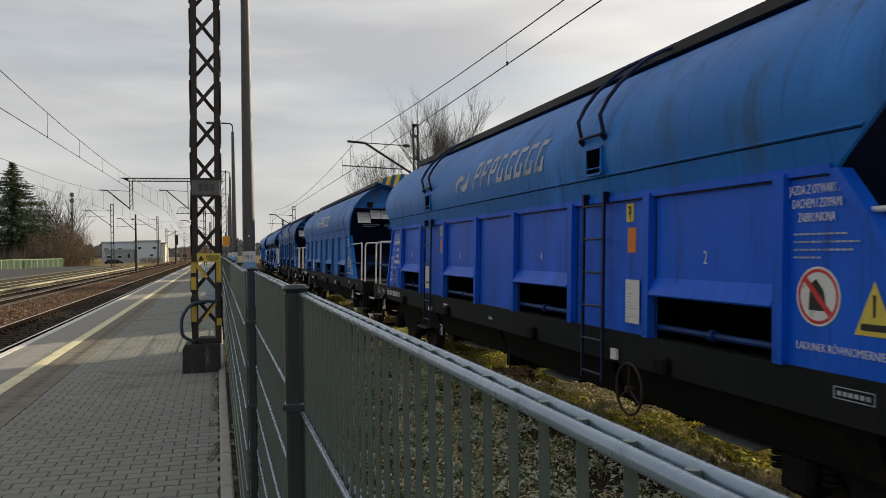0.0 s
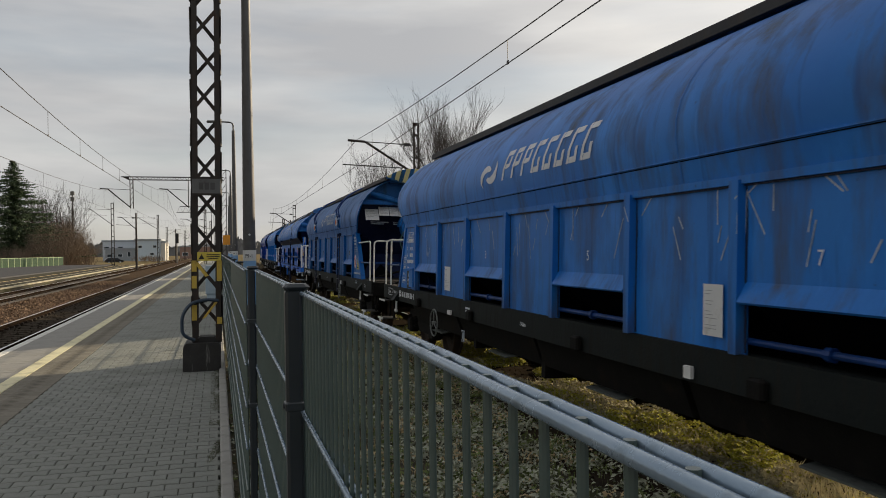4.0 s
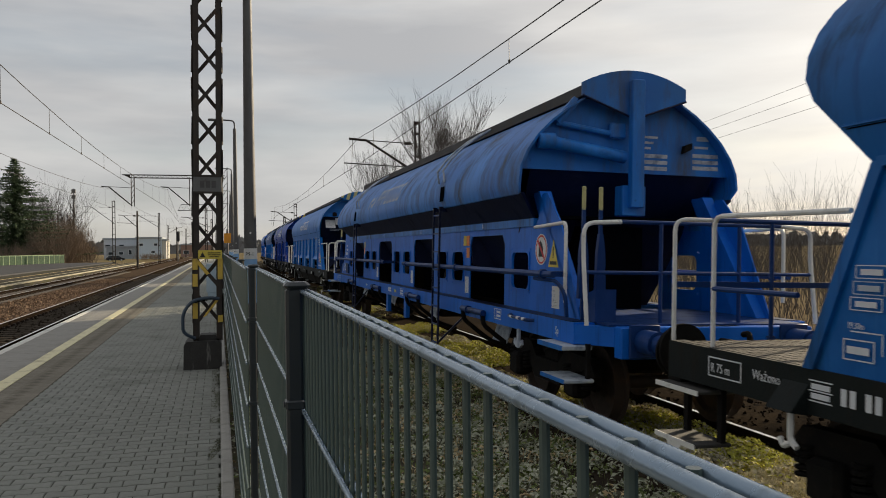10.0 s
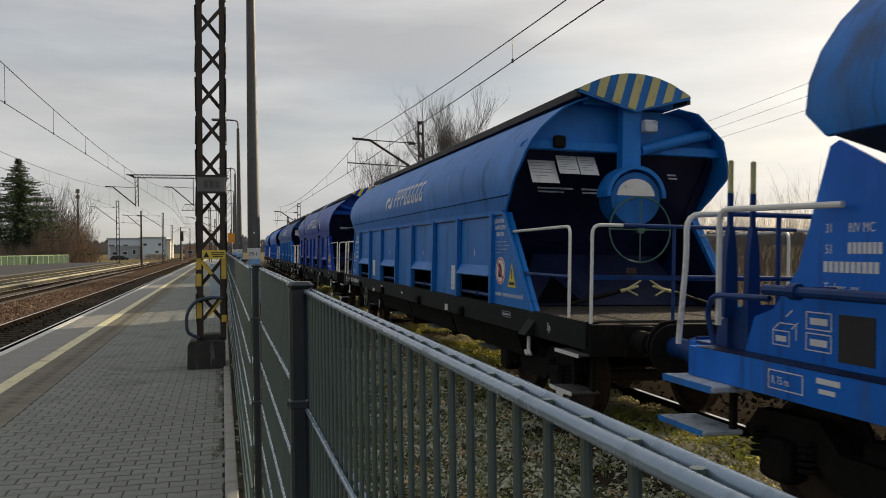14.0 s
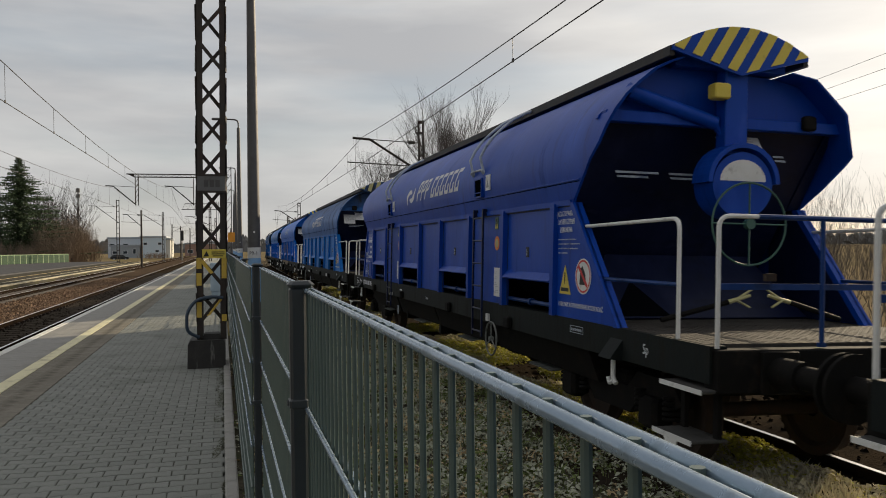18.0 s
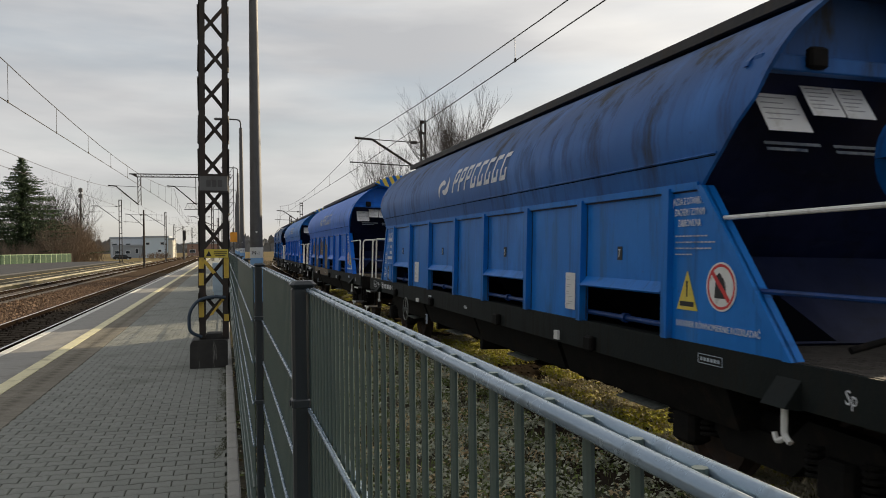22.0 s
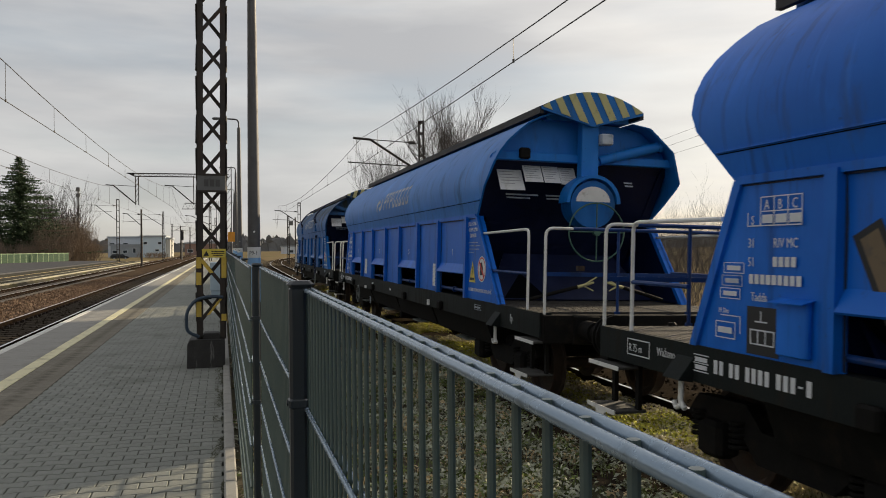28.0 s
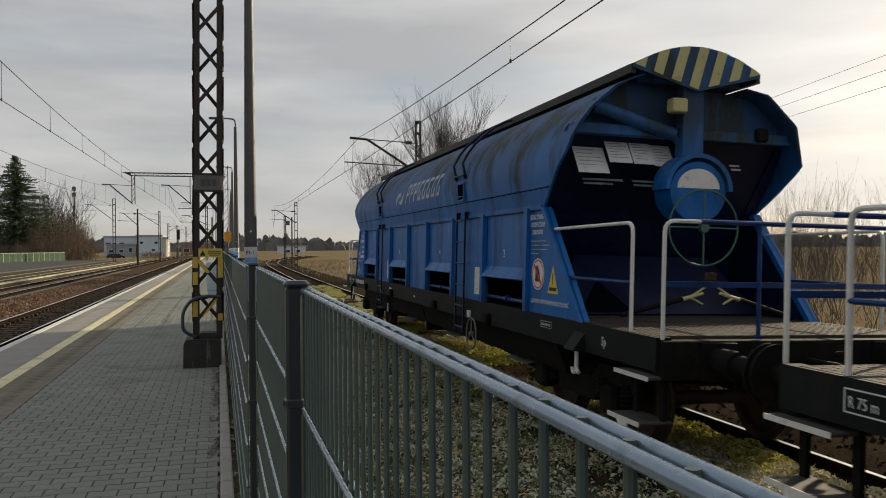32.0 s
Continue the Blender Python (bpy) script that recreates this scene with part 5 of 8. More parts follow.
def sprayed(sh, poly, lift):
    """Lays a polygon on the side sheets and over the ribs."""
    edges = sorted(RIB_SPANS)
    spans = [(-6.2, edges[0][0], -1.398)]
    for (a, b), nxt in zip(edges, edges[1:] + [(6.6, 6.6)]):
        spans += [(a, b, -1.4655), (b, nxt[0], -1.398)]
    for a, b, x in spans:
        x = x if abs(x) > 1.45 or -5.8 < (a + b) / 2 < 5.7 else -1.411
        p = clip_y(poly, a, b)
        if len(p) > 2:
            sh.prism(p, "x", x - lift, x)


def stroke(y0, z0, y1, z1, w, grow=0.0):
    d = Vector((y1 - y0, z1 - z0)).normalized()
    n = Vector((-d.y, d.x)) * (w / 2 + grow)
    a, b = Vector((y0, z0)) - d * grow, Vector((y1, z1)) + d * grow
    return [tuple(q) for q in (a + n, a - n, b - n, b + n)]


def graffiti(w):
    """Tan block letters with black rims sprayed along the trailing half."""
    first = [(5.5, 2.12, 5.28, 1.68, 0.15), (5.22, 2.33, 5.10, 1.68, 0.15), (4.92, 2.27, 4.86, 1.68, 0.17), (5.1, 1.98, 4.9, 1.98, 0.12),
             (4.70, 2.36, 4.60, 1.68, 0.19), (4.62, 2.36, 4.22, 2.38, 0.13), (4.60, 1.70, 4.28, 1.78, 0.16), (4.6, 2.05, 4.4, 2.05, 0.14)]
    second = [(4.02, 2.42, 3.90, 1.32, 0.22), (3.74, 2.16, 3.68, 1.32, 0.16), (3.84, 1.52, 3.30, 1.40, 0.20), (3.35, 2.10, 3.20, 1.30, 0.20),
              (3.40, 2.02, 2.55, 2.06, 0.22), (3.15, 1.70, 2.60, 1.36, 0.26), (2.66, 2.1, 2.6, 1.32, 0.22)]
    third = [(2.30, 2.28, 2.2, 1.75, 0.3), (2.0, 2.36, 1.85, 1.75, 0.26), (2.3, 1.9, 0.85, 1.86, 0.2), (1.5, 2.30, 1.4, 1.75, 0.26), (1.1, 2.2, 1.0, 1.75, 0.24),
             (0.60, 2.36, 0.45, 1.32, 0.34), (0.2, 2.15, 0.1, 1.3, 0.36), (-0.2, 2.0, -0.25, 1.3, 0.36), (0.5, 1.6, -0.6, 1.5, 0.55), (-0.5, 1.8, -0.62, 1.3, 0.2)]
    for group in (first, second, third):
        rims, fill = Shape(), Shape()
        for i, q in enumerate(group):
            sprayed(rims, stroke(*q, 0.045), 0.0012)
            sprayed(fill, stroke(*q), 0.002 + 0.0003 * i)
        part("graffiti_rim", rims, M["black"], w, "black sprayed outline")["kind"] = "stuff"
        part("graffiti_fill", fill, M["tan"], w, "tan sprayed block letters")["kind"] = "stuff"
    wash = Shape()
    for a, b, lo, hi in ((4.05, 3.1, 1.0, 1.262), (3.0, 1.6, 0.985, 1.25), (1.5, 0.3, 0.98, 1.262), (0.25, -0.7, 1.0, 1.24)):
        wash.prism([(a, lo), (b, lo + 0.01), (b - 0.08, hi), (a + 0.05, hi)], "x", -1.433, -1.431)
    part("graffiti_wash", wash, M["tan"], w, "tan overspray on the side sill")


def scribble(w):
    """Thin pale scratched lines over the side sheets."""
    rnd = random.Random(77)
    sh = Shape()
    for k in range(46):
        y, z = rnd.uniform(-5.4, 5.4), rnd.uniform(1.9, 2.4)
        a = rnd.uniform(0.9, 2.2)
        ln = rnd.uniform(0.12, 0.45)
        sprayed(sh, stroke(y, z, y + ln * math.cos(a), min(2.5, z + ln * math.sin(a)), 0.012), 0.0015)
    ob = part("scratch_marks", sh, M["faded"], w, "pale scratched scribble")
    ob["kind"] = "stuff"


def torn_signs(w):
    for y in (3.82, -2.62):
        tn = part("torn_sign", Shape().prism([(y - 0.14, 2.84), (y + 0.14, 2.86), (y + 0.15, 3.12), (y + 0.04, 3.17), (y - 0.12, 3.12)], "x", -1.508, -1.494), M["faded"], w, "torn weathered sign with an orange ring")
        part("sign_ring", Shape().ring((-1.509, y - 0.02, 2.97), (1, 0, 0), 0.065, 0.017, 18, 5), M["orange"], tn)
        part("triangle_sign", Shape().prism([(y - 0.38, 2.88), (y - 0.16, 2.88), (y - 0.27, 3.08)], "x", -1.512, -1.496), M["white"], w, "small white triangle sign")


ARCH = [(1.485, 2.66), (1.525, 2.80), (1.505, 3.00), (1.42, 3.20), (1.28, 3.40), (1.10, 3.58), (0.90, 3.74), (0.66, 3.89)]
T_OPEN = [(4.90, 6.50), (1.00, 2.63), (-2.90, -1.25), (-6.80, -5.17)]
T_WIN = [(6.88, 7.48), (3.98, 4.60), (2.96, 3.58), (0.08, 0.71), (-0.93, -0.30), (-3.82, -3.18), (-4.83, -4.20), (-7.74, -7.12)]


def rounded(y0, y1, z0, z1, r, n=4):
    pts = []
    for cy, cz, a0 in ((y1 - r, z1 - r, 0), (y0 + r, z1 - r, 90), (y0 + r, z0 + r, 180), (y1 - r, z0 + r, 270)):
        pts += [(cy + r * math.cos(radians(a0 + 90 * k / n)), cz + r * math.sin(radians(a0 + 90 * k / n))) for k in range(n + 1)]
    return pts


def framed_hole(y0, y1, z0, z1, r, out, x0, x1):
    """A ring between a rounded hole and the square of wall round it."""
    inner = rounded(y0, y1, z0, z1, r)
    n = len(inner)
    outer = []
    for y, z in inner:
        dy, dz = (y - (y0 + y1) / 2) / ((y1 - y0) / 2 + out), (z - (z0 + z1) / 2) / ((z1 - z0) / 2 + out)
        k = max(abs(dy), abs(dz))
        outer.append(((y0 + y1) / 2 + dy / k * ((y1 - y0) / 2 + out), (z0 + z1) / 2 + dz / k * ((z1 - z0) / 2 + out)))
    v = [(x0, *p) for p in inner] + [(x0, *p) for p in outer] + [(x1, *p) for p in outer] + [(x1, *p) for p in inner]
    f = []
    for a, b in ((0, 1), (1, 2), (2, 3), (3, 0)):
        f += [[a * n + i, a * n + (i + 1) % n, b * n + (i + 1) % n, b * n + i] for i in range(n)]
    return Shape().add(v, f)


def talns():
    """The one longer wagon: curved shell over a dark sloped band, a side wall with rounded windows and a walkway rail."""
    w = thing("hopper_wagon", "long blue hopper wagon with rounded side windows, faded shell", "wagon", "train")
    body, up = BLUES["royal"], BLUES["sky"]
    P = lambda name, fn, mat, key, lab="", sm=False: part(name, fn, mat, w, lab, sm, "t_" + key)
    for s in (-1, 1):
        P("side_sill", lambda: Shape().prism([(s * 1.42, 0.985), (s * 1.42, 1.21), (s * 1.18, 1.21), (s * 1.18, 1.18), (s * 1.40, 1.18), (s * 1.40, 1.01), (s * 1.27, 1.01), (s * 1.27, 0.985)], "y", -9.58, 9.58), body, "sill%d" % s, "blue steel side sill")
        # Thin plate that makes the sill top darker.
        P("sill_cover", lambda: Shape().box(*sorted((s * 1.215, s * 1.412)), -9.5, 9.5, 1.211, 1.217), BLUES["hopper"], "sillcov%d" % s, "dark top of the sill")
        x0, x1 = sorted((s * 1.19, s * 1.21))
        # side wall between openings and windows
        cuts = sorted([(a, b, "o") for a, b in T_OPEN] + [(a - 0.05, b + 0.05, "w") for a, b in T_WIN])
        y = -9.25
        for a, b, kind in cuts + [(9.1, 9.1, "e")]:
            if a > y:
                P("wall_panel", lambda: Shape().prism([(-9.30, 1.16), (a, 1.16), (a, 2.28), (-7.92, 2.28), (-8.02, 2.36), (-8.14, 2.66), (-8.30, 2.66), (-8.72, 2.28)] if y < -9 else ([(y, 1.16), (9.18, 1.16), (9.05, 1.48), (8.84, 1.55), (8.59, 1.84), (8.30, 2.64), (8.22, 2.67), (7.46, 2.28), (y, 2.28)] if kind == "e" else [(y, 1.16), (a, 1.16), (a, 2.28), (y, 2.28)]), "x", x0, x1), body, "wall%d%.2f" % (s, a), "blue side wall panel")
            if kind == "w":
                P("wall_panel", lambda: Shape().box(x0, x1, a, b, 1.16, 1.42), body, "wp%d%.2f" % (s, a))
                P("wall_panel", lambda: Shape().box(x0, x1, a, b, 1.99, 2.28), body, "wq%d%.2f" % (s, a))
                P("window_frame", lambda: framed_hole(a + 0.05, b - 0.05, 1.47, 1.94, 0.10, 0.05, x0, x1), body, "wf%d%.2f" % (s, a))
                P("window_rim", lambda: framed_hole(a + 0.05, b - 0.05, 1.47, 1.94, 0.10, 0.018, s * 1.211, s * 1.226), body, "wr%d%.2f" % (s, a), "raised rounded window rim")
            if kind == "o":
                P("opening_lintel", lambda: Shape().box(x0, x1, a, b, 2.18, 2.28).prism([(a, 2.18), (a + 0.10, 2.18), (a, 2.05)], "x", x0, x1).prism([(b, 2.18), (b, 2.05), (b - 0.10, 2.18)], "x", x0, x1), body, "lint%d%.2f" % (s, a))
            y = b
        P("wall_flange", lambda: Shape().box(*sorted((s * 1.18, s * 1.235)), -7.92, 7.47, 2.27, 2.37), up, "wfl%d" % s)
        P("dark_band", lambda: Shape().loft([[(s * 1.475, y0, 2.665), (s * 1.225, y1, 2.37), (s * 1.19, y1, 2.37), (s * 1.44, y0, 2.68)] for y0, y1 in ((-8.10, -7.9), (8.0, 7.4))]), BLUES["hopper"], "band%d" % s, "dark blue sloped hopper band")

        def shell():
            prof = ARCH + [(x - 0.03, z - 0.01) for x, z in reversed(ARCH)]
            return Shape().loft([[(s * x, yy * (1.0 if z > 2.75 else 0.985), z) for x, z in prof] for yy in (-8.15, -4, 0, 4, 8.15)])
        P("upper_shell", shell, up, "shell%d" % s, "faded blue curved upper shell", True)
        for yy in (-5.5, -1.2, 3.2):
            P("weld_seam", lambda: Shape().loft([[(s * (x + 0.004), q, z + 0.002) for q in (-0.01, 0.01)] for x, z in ARCH], False, False), up, "weld%d" % s).location = (0, yy, 0)
        for a, b in ((-9.2, -1.58), (0.43, 8.55)):
            rl = P("walkway_rail", lambda: Shape().tube([(s * 1.50, a, 1.70), (s * 1.50, b, 1.70)], 0.036, 10), BLUES["rail"], "wrail%d%.1f" % (s, a), "blue pipe rail along the side", True)
            for q in (a + 0.3, (a + b) / 2, b - 0.3):
                part("rail_bracket", lambda: Shape().box(*sorted((s * 1.21, s * 1.50)), -0.03, 0.03, 1.67, 1.73).disc((s * 1.50, 0, 1.70), (0, 1, 0), 0.055, 0.07, 10), BLUES["rail"], rl, key="t_rbr%d" % s).location = (0, q, 0)
        for a, b in T_OPEN:
            P("chute", lambda: Shape().plate([(s * 1.14, a, 2.3), (s * 1.14, b, 2.3), (s * 0.72, b, 1.66), (s * 0.72, a, 1.66)], 0.02), BLUES["hopper"], "chute%d%.1f" % (s, a), "dark blue discharge chute")
            P("spout", lambda: Shape().loft([[(s * 0.74, a + 0.1, 1.70), (s * 0.74, a + 0.85, 1.70), (s * 0.15, a + 0.85, 1.70), (s * 0.15, a + 0.1, 1.70)], [(s * 0.98, a + 0.25, 0.72), (s * 0.98, a + 0.7, 0.72), (s * 0.5, a + 0.7, 0.72), (s * 0.5, a + 0.25, 0.72)]]), M["steel_black"], "spout%d%.1f" % (s, a), "black discharge spout")
            # Pale colour stands for sunlight on the inside of the outlet.
            P("spout_lip", lambda: Shape().plate([(s * 1.0, a + 0.15, 0.98), (s * 1.0, a + 0.75, 0.98), (s * 1.1, a + 0.75, 0.66), (s * 1.1, a + 0.15, 0.66)], 0.015), M["faded"], "lip%d%.1f" % (s, a), "pale spout lip with sunlight in its colour")
            cy = P("flap_cylinder", lambda: Shape().tube([(s * 1.46, a + 0.15, 1.09), (s * 1.46, b - 0.44, 1.09)], 0.042, 12).disc((s * 1.46, b - 0.75, 1.09), (0, 1, 0), 0.06, 0.07, 12), BLUES["rail"], "cyl%d%.1f" % (s, a), "blue flap cylinder", True)
            for q in (a + 0.19, b - 0.48):
                part("flap_arm", lambda: Shape().bent([(s * 1.46, q, 1.11), (s * 1.45, q, 0.93), (s * 1.05, q, 0.62), (s * 0.7, q, 0.5)], 0.034, 8, 0.12), M["steel_black"], cy, "black bent flap arm", True, "t_arm%d%.2f" % (s, q))
            for q in (a + 0.02, b - 0.04):
                P("chute_cheek", lambda: Shape().plate([(s * 1.18, q, 1.75), (s * 1.18, q, 2.25), (s * 0.5, q, 2.25), (s * 0.72, q, 1.62)], 0.02), BLUES["hopper"], "cheek%d%.2f" % (s, q))
        for q in (-1.33, 0.52):
            P("hanger_leg", lambda: Shape().box(*sorted((s * 1.40, s * 1.32)), -0.095, 0.095, 0.60, 0.99), body, "hleg%d" % s, "blue hanger leg below the sill").location = (0, q, 0)
    P("centre_sill", lambda: Shape().box(-0.3, 0.3, -10, 10, 0.85, 1.2), M["steel_black"], "csill")

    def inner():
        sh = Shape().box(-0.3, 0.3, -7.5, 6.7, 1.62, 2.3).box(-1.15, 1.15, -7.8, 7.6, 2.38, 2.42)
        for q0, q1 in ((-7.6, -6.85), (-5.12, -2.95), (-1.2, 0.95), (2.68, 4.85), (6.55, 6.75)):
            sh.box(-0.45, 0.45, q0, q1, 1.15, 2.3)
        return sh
    # Near-black colour carries the shade inside the body.
    P("inner_hopper", inner, M["hollow_shade"], "inner")
    for e in (-1, 1):
        P("headstock", lambda: Shape().box(-1.12, 1.12, *sorted((e * 9.90, e * 10.06)), 0.88, 1.2, 0.01).prism([(-1.41, e * 9.58), (1.41, e * 9.58), (1.12, e * 9.90), (-1.12, e * 9.90)], "z", 0.99, 1.19), body, "head%d" % e)
        P("deck", lambda: Shape().box(-1.17, 1.17, *sorted((e * 7.6, e * 9.88)), 1.195, 1.215), BLUES["rail"], "deck%d" % e, "blue steel deck")
        buffers(w, e * 10.06, e * 10.81, BLUES["rail"])
        bogie(w, e * 8.0)
        P("sloped_end", lambda: Shape().plate([(-1.3, e * 7.95, 3.0), (1.3, e * 7.95, 3.0), (1.1, e * 6.6, 1.2), (-1.1, e * 6.6, 1.2)][:: -e], 0.03), BLUES["hopper"], "slope%d" % e)
        P("end_wall", lambda: Shape().prism([(-1.50, 2.98)] + [(-x + 0.01, z) for x, z in ARCH[2:]] + [(x - 0.01, z) for x, z in reversed(ARCH[2:])] + [(1.50, 2.98)], "y", *sorted((e * 7.93, e * 7.98))), up if e < 0 else up, "end%d" % e, "blue arched end wall")
        for x in (-1, 1) if e < 0 else ():
            P("corner_strut", lambda: Shape().prism([(e * 7.68, 2.70), (e * 8.04, 2.70), (e * 9.22, 1.17), (e * 8.70, 1.17)], "x", *sorted((x * 1.12, x * 1.15))).prism([(e * 8.00, 2.70), (e * 8.05, 2.70), (e * 9.24, 1.17), (e * 9.18, 1.17)], "x", *sorted((x * 1.06, x * 1.21))), body, "strut%d%d" % (e, x), "slanted blue corner strut")
        for x in (-1.38, 1.38):
            P("corner_handrail", lambda: Shape().bent([(x, e * 9.80, 1.2), (x, e * 9.70, 1.9), (x, e * 9.70, 2.25), (x * 0.7, e * 9.72, 2.27)], 0.024, 8, 0.12), M["white"], "crn%d%.1f" % (e, x), "white-painted handrail", True)
            P("side_handrail", lambda: Shape().bent([(x, e * 9.25, 1.40), (x, e * 9.25, 2.27), (x * 0.93, e * 8.1, 2.25)], 0.022, 8, 0.10), M["white"], "shr%d%.1f" % (e, x), "white-painted side handrail", True)
            st = P("foot_step", lambda: Shape().box(-0.17, 0.17, -0.34, 0.34, 0.0, 0.05, 0.01), M["faded"], "fstep", "pale worn foot step")
            st.location = (x * 1.03, e * 9.34, 0.93)
            part("step_edge", lambda: Shape().box(-0.175, -0.165, -0.33, 0.33, 0.0, 0.05), BLUES["sky"], st, key="t_sedge")
            lo = P("lower_step", lambda: Shape().box(-0.17, 0.17, -0.32, 0.32, 0.0, 0.04, 0.01), M["faded"], "lstep", "pale lower foot step")
            lo.location = (x * 1.03, e * 9.42, 0.60)
            part("step_edge", lambda: Shape().box(-0.175, -0.165, -0.31, 0.31, 0.0, 0.04), BLUES["sky"], lo, key="t_sedge2")
            P("step_bar", lambda: Shape().box(-0.02, 0.02, -0.30, -0.25, 0.6, 1.0), M["steel_black"], "sbar").location = (x * 0.95, e * 9.42, 0)
        P("end_top_rail", lambda: Shape().tube([(-1.0, e * 9.72, 2.27), (1.0, e * 9.72, 2.27)], 0.022, 8), BLUES["rail"], "etr%d" % e)
        P("end_mid_rail", lambda: Shape().tube([(-1.36, e * 9.72, 1.74), (1.36, e * 9.72, 1.74)], 0.02, 8), BLUES["rail"], "emr%d" % e)
        for x in (-0.5, 0.45):
            P("end_post", lambda: Shape().tube([(0, e * 9.72, 1.15), (0, e * 9.72, 2.27)], 0.022, 8), BLUES["rail"], "epost%d" % e).location = (x, 0, 0)
        for d in (-0.1, 0.1):
            lv = P("control_lever", lambda: Shape().box(-0.02, 0.02, -0.012, 0.012, 1.2, 2.42).prism([(-0.06, 1.45), (0.06, 1.45), (0.045, 1.95), (0.02, 2.15), (-0.02, 2.15), (-0.045, 1.95)], "y", -0.03, 0.03), BLUES["rail"], "clever", "blue control lever with a pale grip")
            lv.location = (-1.12 + d, e * 9.35, 0)
            part("grip", lambda: Shape().box(-0.022, 0.022, -0.014, 0.014, 2.40, 2.66, 0.008), M["stripe"], lv, key="t_grip")
        P("lever_console", lambda: Shape().prism([(-0.22, 1.215), (0.20, 1.215), (0.16, 1.36), (0.02, 1.50), (-0.22, 1.56)], "x", -1.19, -0.95), BLUES["rail"], "console").location = (0, e * 9.38, 0)
        P("lever_guard", lambda: Shape().bent([(-1.46, e * 8.55, 1.64), (-1.46, e * 9.20, 1.63), (-1.42, e * 9.34, 1.50), (-1.38, e * 9.30, 1.25)], 0.022, 8, 0.10), BLUES["rail"], "lguard%d" % e, "bent blue lever guard", True)
    # roof
    xs = [-0.70 + 1.40 * i / 12 for i in range(13)]
    P("roof_cover", lambda: Shape().prism([(x, 4.23 - 0.20 * (x / 0.7) ** 2) for x in xs] + [(0.70, 3.90), (-0.70, 3.90)], "y", -8.14, 8.1), M["roof"], "roof", "dark weathered swing roof", True)
    P("roof_end_flap", lambda: Shape().prism([(x, 4.25 - 0.19 * (x / 0.72) ** 2) for x in (-0.72 + 1.44 * i / 12 for i in range(13))] + [(0.72, 3.90), (0.0, 3.64), (-0.72, 3.90)], "y", -8.18, -8.145), up, "flap", "blue roof end flap")
    for x in (-0.72, 0.72):
        P("flap_edge", lambda: Shape().tube([(x, -8.185, 3.90), (0, -8.185, 3.64)], 0.014, 6), BLUES["hopper"], "flapedge%.1f" % x)
    P("end_post_beam", lambda: Shape().box(-0.085, 0.085, -8.30, -8.185, 2.52, 4.12, 0.012).box(-0.16, 0.16, -8.20, -7.98, 2.42, 2.80, 0.01), up, "epb", "vertical blue end beam")
    P("roof_strut", lambda: Shape().tube([(-1.22, -8.12, 3.32), (-0.1, -8.12, 3.16)], 0.08, 12).disc((-1.16, -8.12, 3.315), (1, -0.1, 0), 0.10, 0.2, 12), up, "rstrut", "thick blue strut", True)
    P("roof_strut", lambda: Shape().tube([(-1.0, -8.05, 3.56), (-0.1, -8.05, 3.44)], 0.035, 8).tube([(-1.0, -8.05, 3.56), (-0.74, -8.05, 3.86)], 0.06, 6).box(-0.28, -0.06, -8.10, -8.0, 3.40, 3.60, 0.02), up, "rstrut2")
    P("end_lug", lambda: Shape().prism([(0.78, 3.26), (0.90, 3.32), (0.90, 3.40), (0.80, 3.36)], "y", -8.06, -7.98), M["steel_black"], "lug")
    bars("stencil", [(0, 0.20, 0.3, 0.03), (0, 0.13, 0.24, 0.03), (0, 0.06, 0.2, 0.03), (0.1, -0.05, 0.34, 0.05), (0.1, -0.13, 0.34, 0.05), (0.1, -0.21, 0.34, 0.05)], w, M["faded"], end_frame(0.14, -7.984, 3.24), "t_st1")
    bars("stencil", [(0.06, 0.20, 0.18, 0.06), (0.03, 0.10, 0.2, 0.03), (0, -0.02, 0.38, 0.05), (0, -0.10, 0.38, 0.05), (0, -0.18, 0.38, 0.05)], w, M["faded"], end_frame(0.95, -7.984, 3.24), "t_st2")
    # near side fittings
    for y in (4.38, -4.33):
        ld = P("ladder", lambda: Shape().box(-1.56, -1.53, -0.21, -0.18, 0.42, 2.68).box(-1.56, -1.53, 0.18, 0.21, 0.42, 2.68).box(-1.54, -1.40, -0.21, -0.18, 2.60, 2.68).box(-1.54, -1.40, 0.18, 0.21, 2.60, 2.68), BLUES["hopper"], "ladder", "dark blue steel ladder")
        ld.location = (0, y, 0)
        for i in range(8):
            part("rung", lambda: Shape().box(-1.555, -1.535, -0.18, 0.18, -0.012, 0.012), BLUES["rail"], ld, key="t_rung").location = (0, 0, 0.44 + i * 0.30)
        hp = P("roof_hoop", lambda: t_hoop(), M["faded"], "hoop", "bent pale climbing rails", True)
        hp.location = (0, y - 0.05, 0)
        # Flat near-black plate paints the shade of the small hatch.
        P("hatch_recess", lambda: Shape().plate([(-1.532, -0.10, 2.76), (-1.532, 0.10, 2.76), (-1.515, 0.10, 3.0), (-1.515, -0.10, 3.0)], -0.012), M["hollow_shade"], "hatch", "near-black plate for the shade of a small hatch").location = (0, y + (0.15 if y > 0 else -0.25), 0)
        P("ladder_brace", lambda: Shape().tube([(-1.54, 0, 0.45), (-1.35, -0.8, 0.93)], 0.018, 6), BLUES["hopper"], "lbrace").location = (0, y - 0.2, 0)
